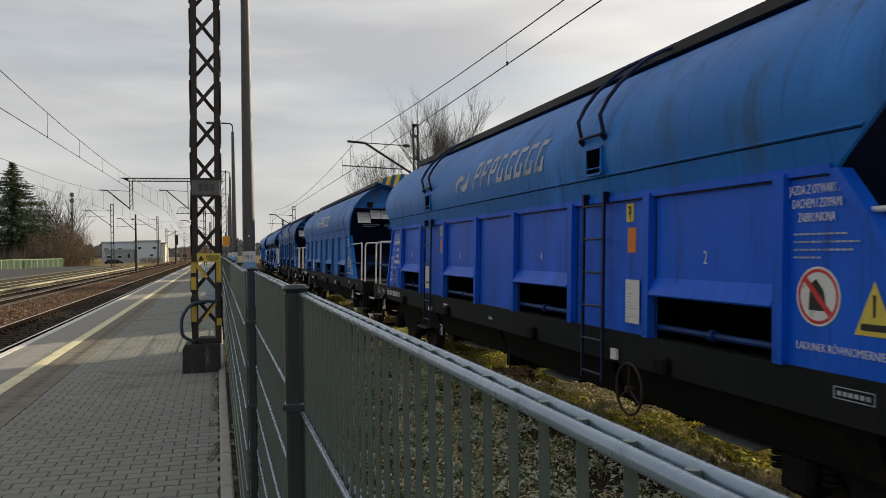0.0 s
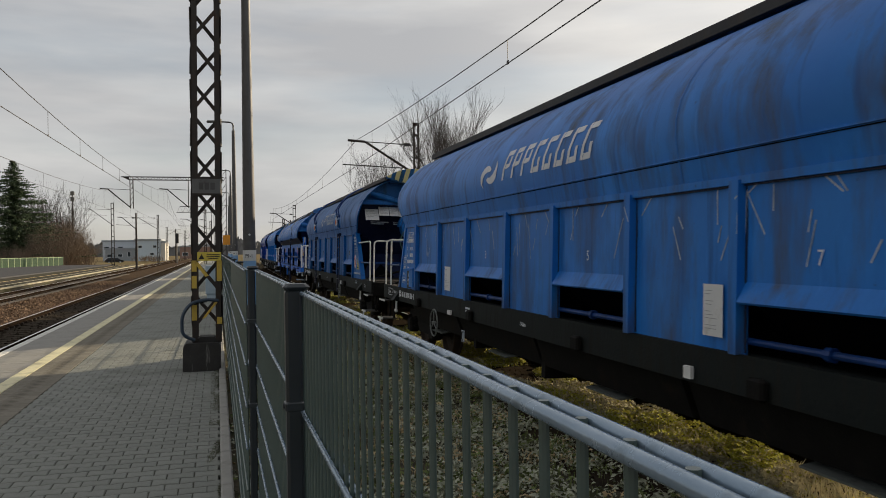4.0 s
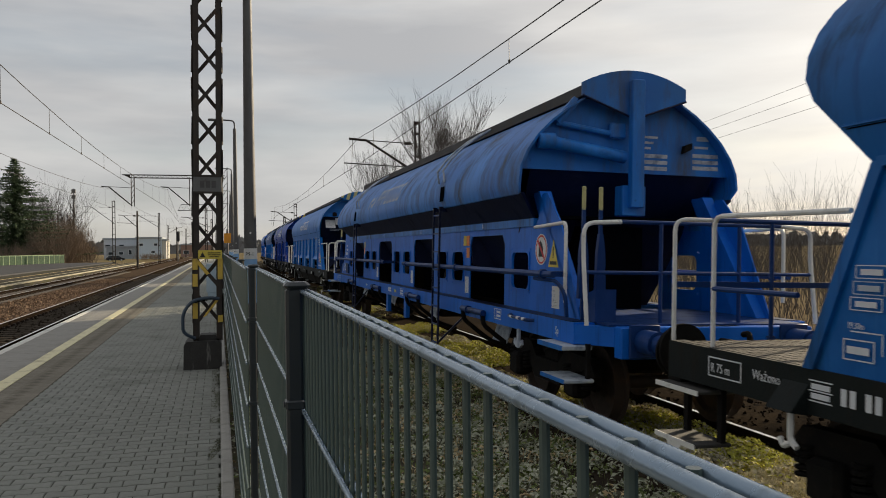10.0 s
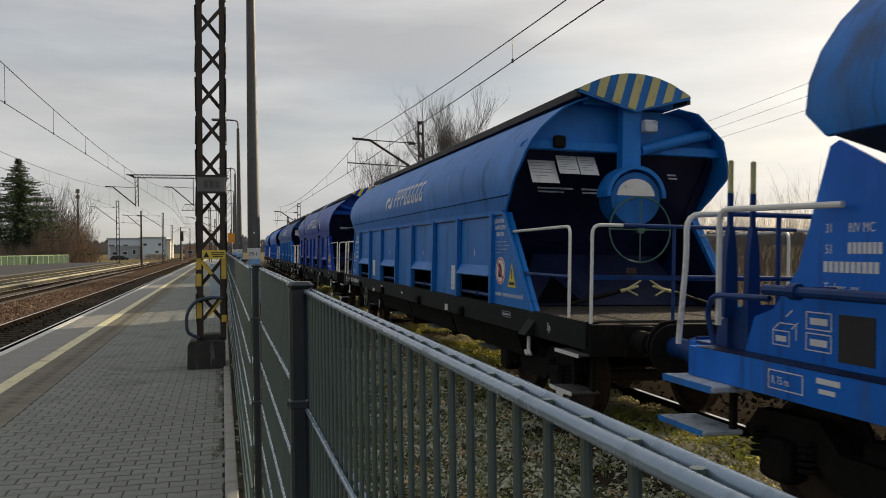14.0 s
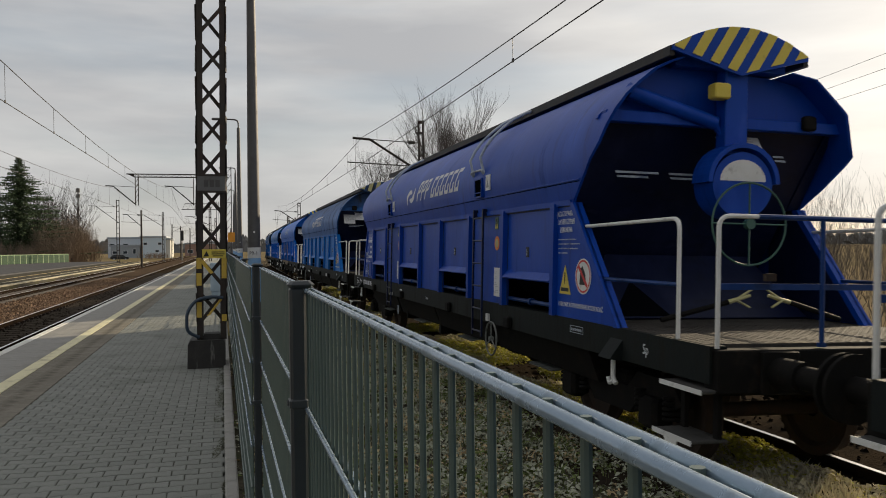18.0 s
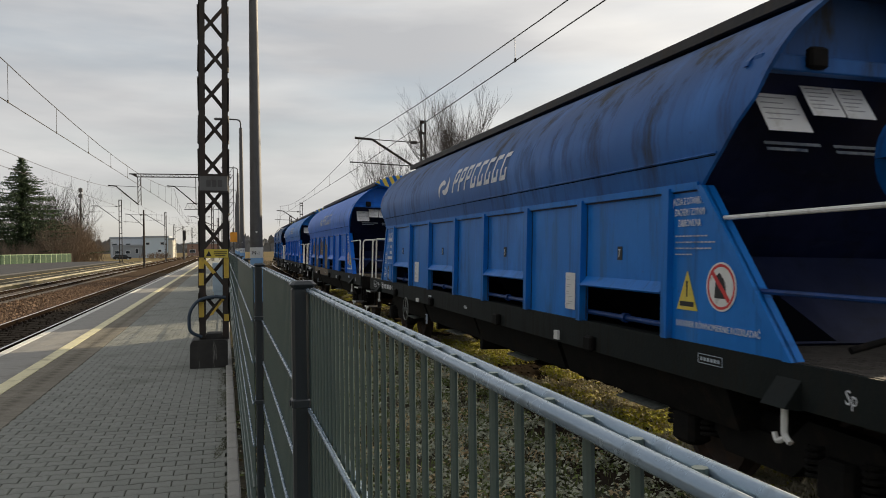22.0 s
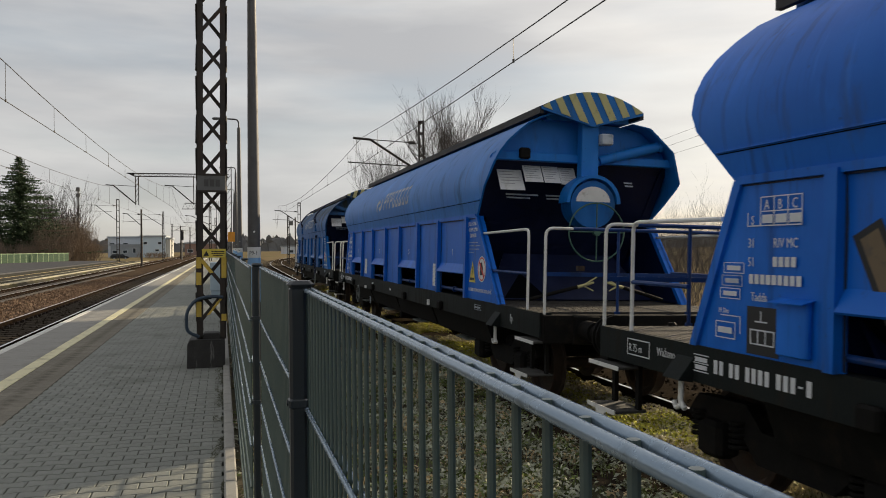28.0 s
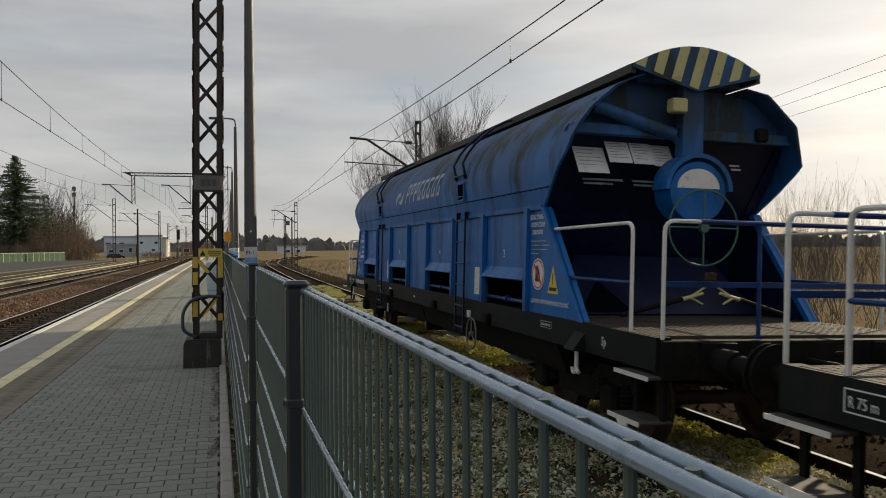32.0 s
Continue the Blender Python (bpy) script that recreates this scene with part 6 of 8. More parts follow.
    for y, z, m in ((-4.89, 2.12, M["yellow"]), (-5.06, 2.12, M["orange"]), (-5.07, 1.93, M["orange"]), (4.72, 2.12, M["yellow"]), (4.74, 1.95, M["orange"])):
        P("small_sign", lambda: Shape().box(-1.216, -1.211, -0.075, 0.075, -0.08, 0.08), m, "sign%.2f%.2f" % (y, z), "small square warning sign").location = (0, y, z)
    for y in (-5.02, -1.10, 2.77, 6.70):
        sheet_paper(w, y, 1.42, 0.19, 0.26, -1.212, "t_notice")
    sheet_paper(w, -8.60, 1.42, 0.22, 0.26, -1.212, "t_notice2")
    b = sign_ban(w, -8.14, 1.98)
    b.location.x = -1.214
    t = sign_triangle(w, -8.52, 1.93, M["yellow"], "y")
    t.location.x = -1.214
    plain = M["letter"]
    for tx, yy, zz in (("31", 8.33, 2.08), ("RIV MC", 8.13, 2.08), ("51", 8.33, 1.945), ("Tadgns -xx", 8.34, 1.70)):
        lettering("code_text", tx, 0.085, side(yy, zz, -1.213), plain, w)
    bars("number_strip", digits(7, 0.03, 0.07), w, plain, side(8.13, 1.945, -1.213), "t_nb")
    bars("number_strip", digits(10, 0.035, 0.07), w, plain, side(8.34, 1.825, -1.213), "t_nb2")
    bars("load_grid", [(u, v, a, b) for x, z in ((0, 0), (0, 0.14)) for u, v, a, b in ((x, z, 0.24, 0.008), (x, z + 0.112, 0.24, 0.008), (x, z, 0.008, 0.12), (x + 0.232, z, 0.008, 0.12), (x + 0.04, z + 0.035, 0.16, 0.045))], w, plain, side(8.50, 1.30, -1.213), "t_lg")
    bars("volume_mark", [(0, 0, 0.18, 0.008), (0, 0.10, 0.18, 0.008), (0, 0, 0.008, 0.108), (0.172, 0, 0.008, 0.108), (0.07, 0.155, 0.18, 0.008), (0.242, 0.05, 0.008, 0.113), (0.035, 0.03, 0.11, 0.04)], w, plain, side(8.84, 1.30, -1.213), "t_vm")
    bars("volume_mark", [(0, 0, 0.082, 0.008), (0.175, 0, 0.082, 0.008), (0.175, -0.10, 0.082, 0.008)], w, plain, side(8.84, 1.40, -1.213) @ pose(0, 0, 0, 0, 0, 36), "t_vm2")
    P("data_plate", lambda: Shape().box(-1.216, -1.211, -0.15, 0.15, -0.15, 0.15), M["black"], "dplate", "black data plate").location = (0, 8.05, 1.41)
    P("label_case", lambda: Shape().box(-1.26, -1.212, -0.13, 0.13, -0.15, 0.15, 0.01), BLUES["rail"], "case", "blue label case").location = (0, 7.64, 1.40)
    lettering("length_text", "21.64m", 0.10, side(3.24, 1.06, -1.424), plain, w)
    lettering("radius_text", "R 75 m", 0.075, side(8.57, 1.075, -1.424), plain, w)
    bars("radius_box", [(0, 0, 0.34, 0.008), (0, 0.12, 0.34, 0.008), (0, 0, 0.008, 0.12), (0.332, 0, 0.008, 0.128)], w, plain, side(8.60, 1.04, -1.424), "t_rb")
    bars("sill_mark", [(0, 0.06, 0.2, 0.035), (0.02, 0.0, 0.14, 0.03)], w, plain, side(8.14, 1.08, -1.424), "t_sm3")
    bars("sill_mark", [(0, 0, 0.28, 0.008), (0, 0.13, 0.28, 0.008), (0, 0, 0.008, 0.13), (0.08, 0, 0.008, 0.13), (0.272, 0, 0.008, 0.138), (0.11, 0.03, 0.14, 0.03), (0.12, 0.08, 0.12, 0.03)], w, plain, side(-7.02, 1.05, -1.424), "t_sm4")
    bars("sill_mark", [(0, 0.0, 0.05, 0.06), (0.08, 0.005, 0.12, 0.05)], w, M["yellow"], side(-0.36, 1.07, -1.424), "t_sm5")
    hk = P("tie_hook", lambda: Shape().prism([(-0.035, 1.0), (0.035, 1.0), (0.03, 0.86), (0.10, 0.83), (0.12, 0.88), (0.14, 0.82), (0.05, 0.77), (-0.05, 0.77), (-0.14, 0.82), (-0.12, 0.88), (-0.10, 0.83), (-0.03, 0.86)], "x", -1.46, -1.43), M["faded"], "hook", "pale double tie-down hook")
    hk.location = (0, -8.02, 0)
    gb = P("grab_bar", lambda: Shape().bent([(-1.42, -7.70, 1.15), (-1.50, -7.78, 1.15), (-1.50, -8.40, 1.14), (-1.42, -8.46, 1.14)], 0.02, 8, 0.05), BLUES["rail"], "gbar", "blue grab bar with white bands", True)
    for q in (-7.90, -8.14, -8.32):
        part("band", lambda: Shape().tube([(-1.50, q - 0.04, 1.145), (-1.50, q + 0.04, 1.145)], 0.0215, 8), M["white"], gb, key="t_band%.2f" % q)
    lettering("service_text", "Sp", 0.12, side(-9.1, 1.05, -1.424), plain, w)
    bars("sill_mark", [(0, 0.05, 0.3, 0.04), (0, 0, 0.34, 0.04)], w, plain, side(0.28, 1.06, -1.424), "t_sm")
    bars("sill_mark", [(0, 0.1, 0.32, 0.01), (0, -0.03, 0.32, 0.01), (0.03, 0.045, 0.26, 0.035), (0.03, -0.01, 0.26, 0.035)], w, plain, side(-0.95, 1.07, -1.424), "t_sm2")
    for n, q in (("2", 5.82), ("4", 1.88), ("6", -1.93), ("8", -5.85)):
        lettering("chute_number", n, 0.10, side(q, 2.285, -1.237), plain, w)
    global SHELL
    keep, SHELL = SHELL, [(x, z) for x, z in ARCH]
    logo(w, up, M["faded"], 2.62, 3.00, 0.47)
    SHELL = keep
    return w


def t_hoop():
    sh = Shape()
    for d in (-0.18, 0.18):
        sh.tube([(-1.48, d, 3.08)] + [(-(x + 0.09), d, z + 0.07) for x, z in ARCH[3:]] + [(-0.5, d, 4.10)], 0.018, 8)
    return sh


# ---- fence ----
def fence():
    x = 0.134
    for i in range(-4, 20):
        y = 1.80 + i * 2.26
        px = x + 0.048 if i < 1 else x
        pt = thing("fence_bay", "dark anthracite fence bay, square post and wire mesh panel", "fence", "fence bays", m=pose(x + 0.032, y, 0))
        part("post", lambda: Shape().box(-0.026, 0.010, -0.02, 0.02, -0.45, 1.615, 0.006), MG["fence_post"], pt, key="fpost")
        part("cap", lambda: Shape().box(-0.030, 0.028, -0.024, 0.024, 1.612, 1.628, 0.008), MG["fence_post"], pt, key="fcap")
        for z in (0.45, 0.95, 1.36):
            part("clamp", lambda: Shape().box(-0.029, 0.012, -0.023, 0.023, -0.011, 0.011, 0.004).disc((-0.030, 0, 0), (1, 0, 0), 0.007, 0.006, 8), MG["fence_post"], pt, key="fclamp").location = (0, 0, z)
        pn = part("mesh_panel", Shape().box(-0.001, 0.001, 0.0, 2.21, 1.600, 1.603), MG["fence_post"], pt, "double-wire mesh panel", key="panel_bar")
        pn.location = (px - x - 0.032, 0.025, 0)
        ln = 2.21
        near = -2 < i < 3
        wires = Shape()
        n = 43
        if near:
            for k in range(n + 1):
                yy = k * ln / n
                part("upright_wire", lambda: Shape().tube([(0, 0, -0.05), (0, 0, 1.6105)], 0.0034, 8), MG["fence"], pn, key="uwire", smooth=True).location = (0, yy, 0)
        else:
            for k in range(n + 1):
                yy = k * ln / n
                wires.box(-0.003, 0.003, yy - 0.003, yy + 0.003, -0.05, 1.612)
            w = part("upright_wire", wires, MG["fence"], pn, key="uwires")
            w["kind"] = "stuff"
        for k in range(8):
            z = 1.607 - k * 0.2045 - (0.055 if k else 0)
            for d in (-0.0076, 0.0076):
                # Upper cross wires take the colour with the sky sheen in it.
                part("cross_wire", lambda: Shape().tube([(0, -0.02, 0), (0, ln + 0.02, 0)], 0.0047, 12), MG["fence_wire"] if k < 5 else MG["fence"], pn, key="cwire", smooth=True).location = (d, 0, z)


fence()


# ---- poles, masts and lamps ----
MS = {
    "mast": material("mast_steel", (0.024, 0.020, 0.017), 0.7, 0.1, (0.045, 0.035, 0.028), 7, 0.3, (0.075, 0.045, 0.03), 0.4, 5, 0, 0.15, 60),
    "mast_dim": material("worn_figures", (0.06, 0.058, 0.055), 0.7, 0, (0.09, 0.088, 0.085), 9),
    "mast_paint": material("grey_mast_paint", (0.10, 0.10, 0.10), 0.6, 0.0, (0.15, 0.15, 0.145), 5, 0.3, (0.07, 0.05, 0.04), 0.35, 4),
    "pole": material("lamp_pole_grey", (0.085, 0.083, 0.083), 0.6, 0.1, (0.125, 0.122, 0.122), 3, 0.3, (0.06, 0.056, 0.052), 0.4, 2),
    "sky_blue": material("pale_blue_band", (0.22, 0.42, 0.68), 0.55, 0, (0.22, 0.40, 0.66), 5),
    "bolt_y": material("mast_yellow", (0.55, 0.37, 0.05), 0.6, 0, (0.66, 0.46, 0.08), 6, 0.3, (0.2, 0.13, 0.05), 0.4, 6),
    "tar": material("tarred_concrete", (0.018, 0.017, 0.016), 0.75, 0, (0.04, 0.038, 0.035), 7, 0.3, (0.30, 0.29, 0.27), 0.22, 6, 2.0, 0.3, 40),
    "cable": material("blue_cable", (0.022, 0.04, 0.065), 0.5, 0, (0.035, 0.06, 0.09), 9),
    "wire": material("overhead_wire", (0.05, 0.045, 0.04), 0.6, 0.4),
    "wood_pole": material("tarred_pole", (0.03, 0.024, 0.02), 0.85, 0, (0.055, 0.042, 0.034), 7),
    "orange_sign": material("orange_sign", (0.65, 0.26, 0.02), 0.5),
    "white_bin": material("pale_box", (0.36, 0.46, 0.54), 0.5, 0, (0.45, 0.55, 0.62), 4),
}


def lacing(a, z, h, wide):
    """A flat diagonal bar from (-a, z - h) to (a, z + h)."""
    d = Vector((2 * a, 2 * h)).normalized()
    n = Vector((-d.y, d.x)) * wide / 2
    p, q = Vector((-a, z - h)) - d * 0.02, Vector((a, z + h)) + d * 0.02
    return [tuple(v) for v in (p + n, p - n, q - n, q + n)]


def lattice_mast():
    """Riveted lattice mast on a tarred concrete foot, with warning bands and a cable loop."""
    t = thing("lattice_mast", "dark riveted lattice mast with yellow-black bands on a tarred foot", "mast", m=pose(-0.163, 12.3, 0, 0, 0.5, 0))
    part("foot", lambda: Shape().prism([(-0.335, 0.0), (0.19, 0.0), (0.19, 0.36), (0.15, 0.40), (-0.29, 0.40), (-0.33, 0.34)], "y", -0.28, 0.30), MS["tar"], t, "black tarred concrete foot with white runs")
    part("foot_cap", lambda: Shape().prism([(-0.16, 0.40), (0.16, 0.40), (0.10, 0.48), (-0.10, 0.48)], "y", -0.16, 0.16), MS["tar"], t)
    W, D, top = 0.205, 0.16, 7.6
    for sx in (-1, 1):
        for sy in (-1, 1):
            x, y = sx * W, sy * D
            part("corner_angle", Shape().box(min(x, x - sx * 0.085), max(x, x - sx * 0.085), min(y, y - sy * 0.01), max(y, y - sy * 0.01), 0.40, top).box(min(x, x - sx * 0.01), max(x, x - sx * 0.01), min(y, y - sy * 0.065), max(y, y - sy * 0.065), 0.40, top), MS["mast"], t)
    # single lacing, opposite handed on the front and the rear face
    for k in range(14):
        z, s = 0.85 + k * 0.52, 1 if k % 2 else -1
        for sy in (-1, 1):
            a = s * sy
            part("lattice_bar", Shape().prism(lacing(a * (W - 0.03), z, 0.215, 0.052), "y", sy * D - 0.006, sy * D + 0.006), MS["mast"], t)
        for sx in (-1, 1):
            part("side_bar", Shape().tube([(sx * W, -s * D * 0.85, z - 0.22), (sx * W, s * D * 0.85, z + 0.22)], 0.018, 4), MS["mast"], t)
    # warning bands on the near angles
    for x, zs in ((-W - 0.004, ((0.72, 0.94), (1.18, 1.36), (1.42, 1.58))), (W - 0.066, ((1.28, 1.58), (0.66, 0.76)))):
        for z0, z1 in zs:
            part("warning_band", Shape().box(x, x + 0.07, -D - 0.013, -D - 0.002, z0, z1), MS["bolt_y"], t, "yellow warning band")
    part("warning_band", Shape().prism([(-0.185, 1.56), (-0.125, 1.56), (0.03, 1.36), (-0.02, 1.345)], "y", -D - 0.016, -D - 0.008), MS["bolt_y"], t, "yellow painted lattice bar")
    part("warning_band", Shape().prism([(-0.07, 0.74), (-0.02, 0.755), (0.16, 0.99), (0.14, 1.02)], "y", -D - 0.016, -D - 0.008), MS["bolt_y"], t, "yellow painted lattice bar")
    pl = part("number_board", Shape().box(-0.195, 0.20, -D - 0.03, -D - 0.012, 2.52, 2.78, 0.006), MS["mast_paint"], t, "grey metal number board")
    for z in (2.515, 2.755):
        part("board_rim", Shape().box(-0.20, 0.205, -D - 0.036, -D - 0.028, z, z + 0.03), MS["mast"], pl)
    part("board_figures", Shape().box(-0.10, -0.04, -D - 0.034, -D - 0.0302, 2.60, 2.70).box(-0.02, 0.04, -D - 0.034, -D - 0.0302, 2.60, 2.70).box(0.06, 0.12, -D - 0.034, -D - 0.0302, 2.60, 2.70), MS["mast_dim"], pl)
    ws = part("warning_plate", Shape().box(-0.13, 0.20, -D - 0.034, -D - 0.026, 1.575, 1.70, 0.003), M["yellow"], t, "yellow high voltage warning plate")
    part("plate_triangle", Shape().prism([(-0.11, 1.60), (-0.03, 1.60), (-0.07, 1.675)], "y", -D - 0.037, -D - 0.0345), M["black"], ws)
    part("plate_print", Shape().box(0.0, 0.18, -D - 0.037, -D - 0.0345, 1.655, 1.668).box(0.0, 0.18, -D - 0.037, -D - 0.0345, 1.627, 1.64).box(0.02, 0.16, -D - 0.037, -D - 0.0345, 1.60, 1.612), M["black"], ws)
    part("cable_loop", Shape().bent([(-0.17, -D - 0.05, 0.44), (-0.34, -0.24, 0.52), (-0.345, -0.24, 0.80), (-0.22, -0.22, 0.98), (0.0, -0.20, 1.02), (0.16, -0.19, 1.0)], 0.024, 8, 0.16, 6), MS["cable"], t, "bent dark blue cable conduit", True)
    part("cable_loop", Shape().bent([(-0.17, -D - 0.02, 0.44), (-0.34, -0.20, 0.54), (-0.345, -0.20, 0.80), (-0.22, -0.19, 0.96), (0.0, -0.18, 0.99)], 0.012, 6, 0.16, 6), M["steel_black"], t, smooth=True)
    return t


lattice_mast()


def lamp(y, x):
    t = thing("platform_lamp", "slim grey tapered steel platform lamp with a bent arm", "lamp post", "platform lamps", m=pose(x, y, 0))
    part("pole", lambda: Shape().tube([(0, 0, -0.5), (0, 0, 2.85), (0, 0, 6.2)], 0.112, 20, 0.058), MS["pole"], t, smooth=True, key="lpole")
    part("blue_band", lambda: Shape().tube([(0, 0, 0.9), (0, 0, 1.56)], 0.1035, 20, 0.0985), MS["sky_blue"], t, "pale blue painted band", True, "lband")
    part("number_label", lambda: Shape().tube([(0, 0, 1.56), (0, 0, 1.72)], 0.0995, 20, 0.098), M["white"], t, "white number label", True, "llabel")
    lettering("label_text", "P9-1", 0.085, pose(-0.075, -0.101, 1.605, 90, 0, 0), M["black"], t)
    part("arm", lambda: Shape().bent([(0, 0, 6.15), (0, 0, 6.5), (-0.55, 0, 6.52)], 0.028, 8, 0.18, 6), MS["pole"], t, smooth=True, key="larm2")
    part("lamp_head", lambda: Shape().box(-0.95, -0.5, -0.10, 0.10, 6.47, 6.55, 0.03), MS["pole"], t, "flat grey lamp head", key="lhead")
    part("screw", lambda: Shape().disc((0, -0.104, 1.95), (0, 1, 0), 0.016, 0.01, 8), M["white"], t, key="lscrew")


for i, y in enumerate((12.5, 31.0, 49.5, 68.0, 86.5)):
    lamp(y, 0.467 + (y - 12.5) * 0.0095)


def simple_mast(name, x, y, h, label, r=0.10, arm=None, z0=-0.6, lattice=True, group="catenary masts", fall=1.3):
    """A slim overhead line mast of two channels with battens; arm: (reach, height) of its cantilever."""
    t = thing(name, label, "mast", group, m=pose(x, y, z0))
    if lattice:
        for s in (-1, 1):
            c = 0.03 if y < 95 else 0.06
            part("channel", Shape().box(s * r - c, s * r + c, -0.05, 0.05, 0, h), MS["mast"], t)
        for k in range(int(h / 0.9)):
            part("batten", Shape().box(-r, r, -0.03, 0.03, 0.5 + k * 0.9, 0.60 + k * 0.9), MS["mast"], t)
        part("top_tie", Shape().box(-r - 0.03, r + 0.03, -0.05, 0.05, h - 0.12, h), MS["mast"], t)
    else:
        part("pole", Shape().tube([(0, 0, 0), (0, 0, h)], r * 1.3, 10, r * 0.8), MS["wood_pole"], t, smooth=True)
    if arm:
        reach, ah = arm
        part("cantilever", Shape().tube([(0, 0, ah - fall), (reach * 0.75, 0, ah)], 0.05, 6).tube([(reach * 0.75, 0, ah), (reach, 0, ah + 0.05)], 0.05, 6), MS["mast"], t, "slanted cantilever tube")
        part("stay", Shape().tube([(0, 0, ah - 0.1), (reach * 0.95, 0, ah + 0.03)], 0.02, 6).disc((reach * 0.14, 0, ah - 0.08), (1, 0, 0), 0.07, 0.25, 8), MS["wire"], t)
        part("registration_arm", Shape().tube([(reach * 0.2, 0, ah - 1.02), (reach * 1.08, 0, ah - 0.9)], 0.025, 6).tube([(reach * 0.95, 0, ah), (reach * 0.97, 0, ah - 1.3)], 0.008, 4), MS["wire"], t)
    return t


simple_mast("catenary_mast", 7.75, 31.5, 7.35, "dark twin-channel overhead line mast beside the train's track", 0.09, (-2.75, 6.55))
simple_mast("catenary_mast", 8.05, 88.0, 7.2, "dark twin-channel overhead line mast by the bend", 0.14, (-2.6, 6.3))
simple_mast("catenary_mast", 8.6, 110.0, 6.6, "slim dark signal mast by the bend", 0.1, None)
simple_mast("catenary_mast", -16.2, 140.0, 10.5, "dark twin-channel overhead line mast on the far platform", 0.2, (-4.4, 9.5), fall=2.6)
simple_mast("catenary_mast", -9.75, 108.0, 7.35, "dark wooden line pole beside the main line", 0.12, (-2.2, 6.8), lattice=False, fall=1.5)
simple_mast("catenary_mast", -9.95, 150.0, 8.95, "thin overhead line mast of the main line", 0.12, (-4.3, 8.5), fall=2.1)
simple_mast("catenary_mast", -11.6, 205.0, 8.4, "thin overhead line mast of the main line", 0.16, (3.2, 7.8))
simple_mast("catenary_mast", -8.9, 190.0, 7.6, "thin dark line pole of the main line", 0.12, None, lattice=False)
simple_mast("catenary_mast", -9.5, 260.0, 9.0, "thin overhead line mast in the distance", 0.16, (3.0, 7.6))
simple_mast("catenary_mast", -1.6, 120.0, 8.4, "slim mast behind the platform", 0.12, (-3.4, 7.0))
simple_mast("catenary_mast", -1.2, 165.0, 8.4, "slim mast behind the platform", 0.12, (-3.4, 7.0))


def gantry():
    t = thing("cantilever_gantry", "dark lattice mast with a long lattice arm over the tracks", "gantry", m=pose(0.60, 70, 0))
    for s in (-1, 1):
        for d in (-1, 1):
            part("leg", Shape().box(s * 0.2 - 0.03, s * 0.2 + 0.03, d * 0.15 - 0.03, d * 0.15 + 0.03, 0, 8.6), MS["mast"], t)
    for k in range(14):
        part("brace", Shape().tube([(-0.2, -0.15, 0.4 + k * 0.58), (0.2, -0.15, 0.98 + k * 0.58)], 0.02, 4), MS["mast"], t)
    part("arm_chord", Shape().box(-8.0, 0, -0.12, -0.06, 7.86, 7.94), MS["mast"], t)
    part("arm_chord", Shape().box(-7.4, 0, -0.12, -0.06, 7.62, 7.70), MS["mast"], t)
    for k in range(18):
        x = -7.4 + k * 0.41
        part("arm_brace", Shape().tube([(x, -0.09, 7.66), (x + 0.2, -0.09, 7.9)], 0.02, 4).tube([(x + 0.2, -0.09, 7.9), (x + 0.41, -0.09, 7.66)], 0.02, 4), MS["mast"], t)
    part("arm_tip", Shape().prism([(-8.0, 7.94), (-7.4, 7.94), (-7.4, 7.62)], "y", -0.12, -0.06), MS["mast"], t)
    for d in (-0.12, 0.12):
        part("hanging_post", Shape().box(-7.22 + d - 0.03, -7.22 + d + 0.03, -0.05, 0.05, 5.35, 7.64), MS["mast"], t)
    for k in range(5):
        part("post_brace", Shape().tube([(-7.34, 0, 5.5 + k * 0.42), (-7.10, 0, 5.92 + k * 0.42)], 0.02, 4), MS["mast"], t)
    part("cantilever", Shape().tube([(-7.3, 0, 5.4), (-9.0, 0, 6.9), (-9.6, 0, 6.95)], 0.05, 6), MS["mast"], t)
    part("stay_wire", Shape().tube([(-7.34, 0, 6.85), (-9.6, 0, 6.97)], 0.02, 4), MS["wire"], t)
    for d in (-0.12, 0.12):
        part("hanging_post", Shape().box(-2.70 + d - 0.03, -2.70 + d + 0.03, -0.05, 0.05, 5.35, 7.64), MS["mast"], t)
    part("cantilever", Shape().tube([(-2.78, 0, 5.4), (-4.48, 0, 6.9), (-5.08, 0, 6.95)], 0.05, 6), MS["mast"], t)
    part("stay_wire", Shape().tube([(-2.82, 0, 6.85), (-5.08, 0, 6.97)], 0.02, 4), MS["wire"], t)


gantry()


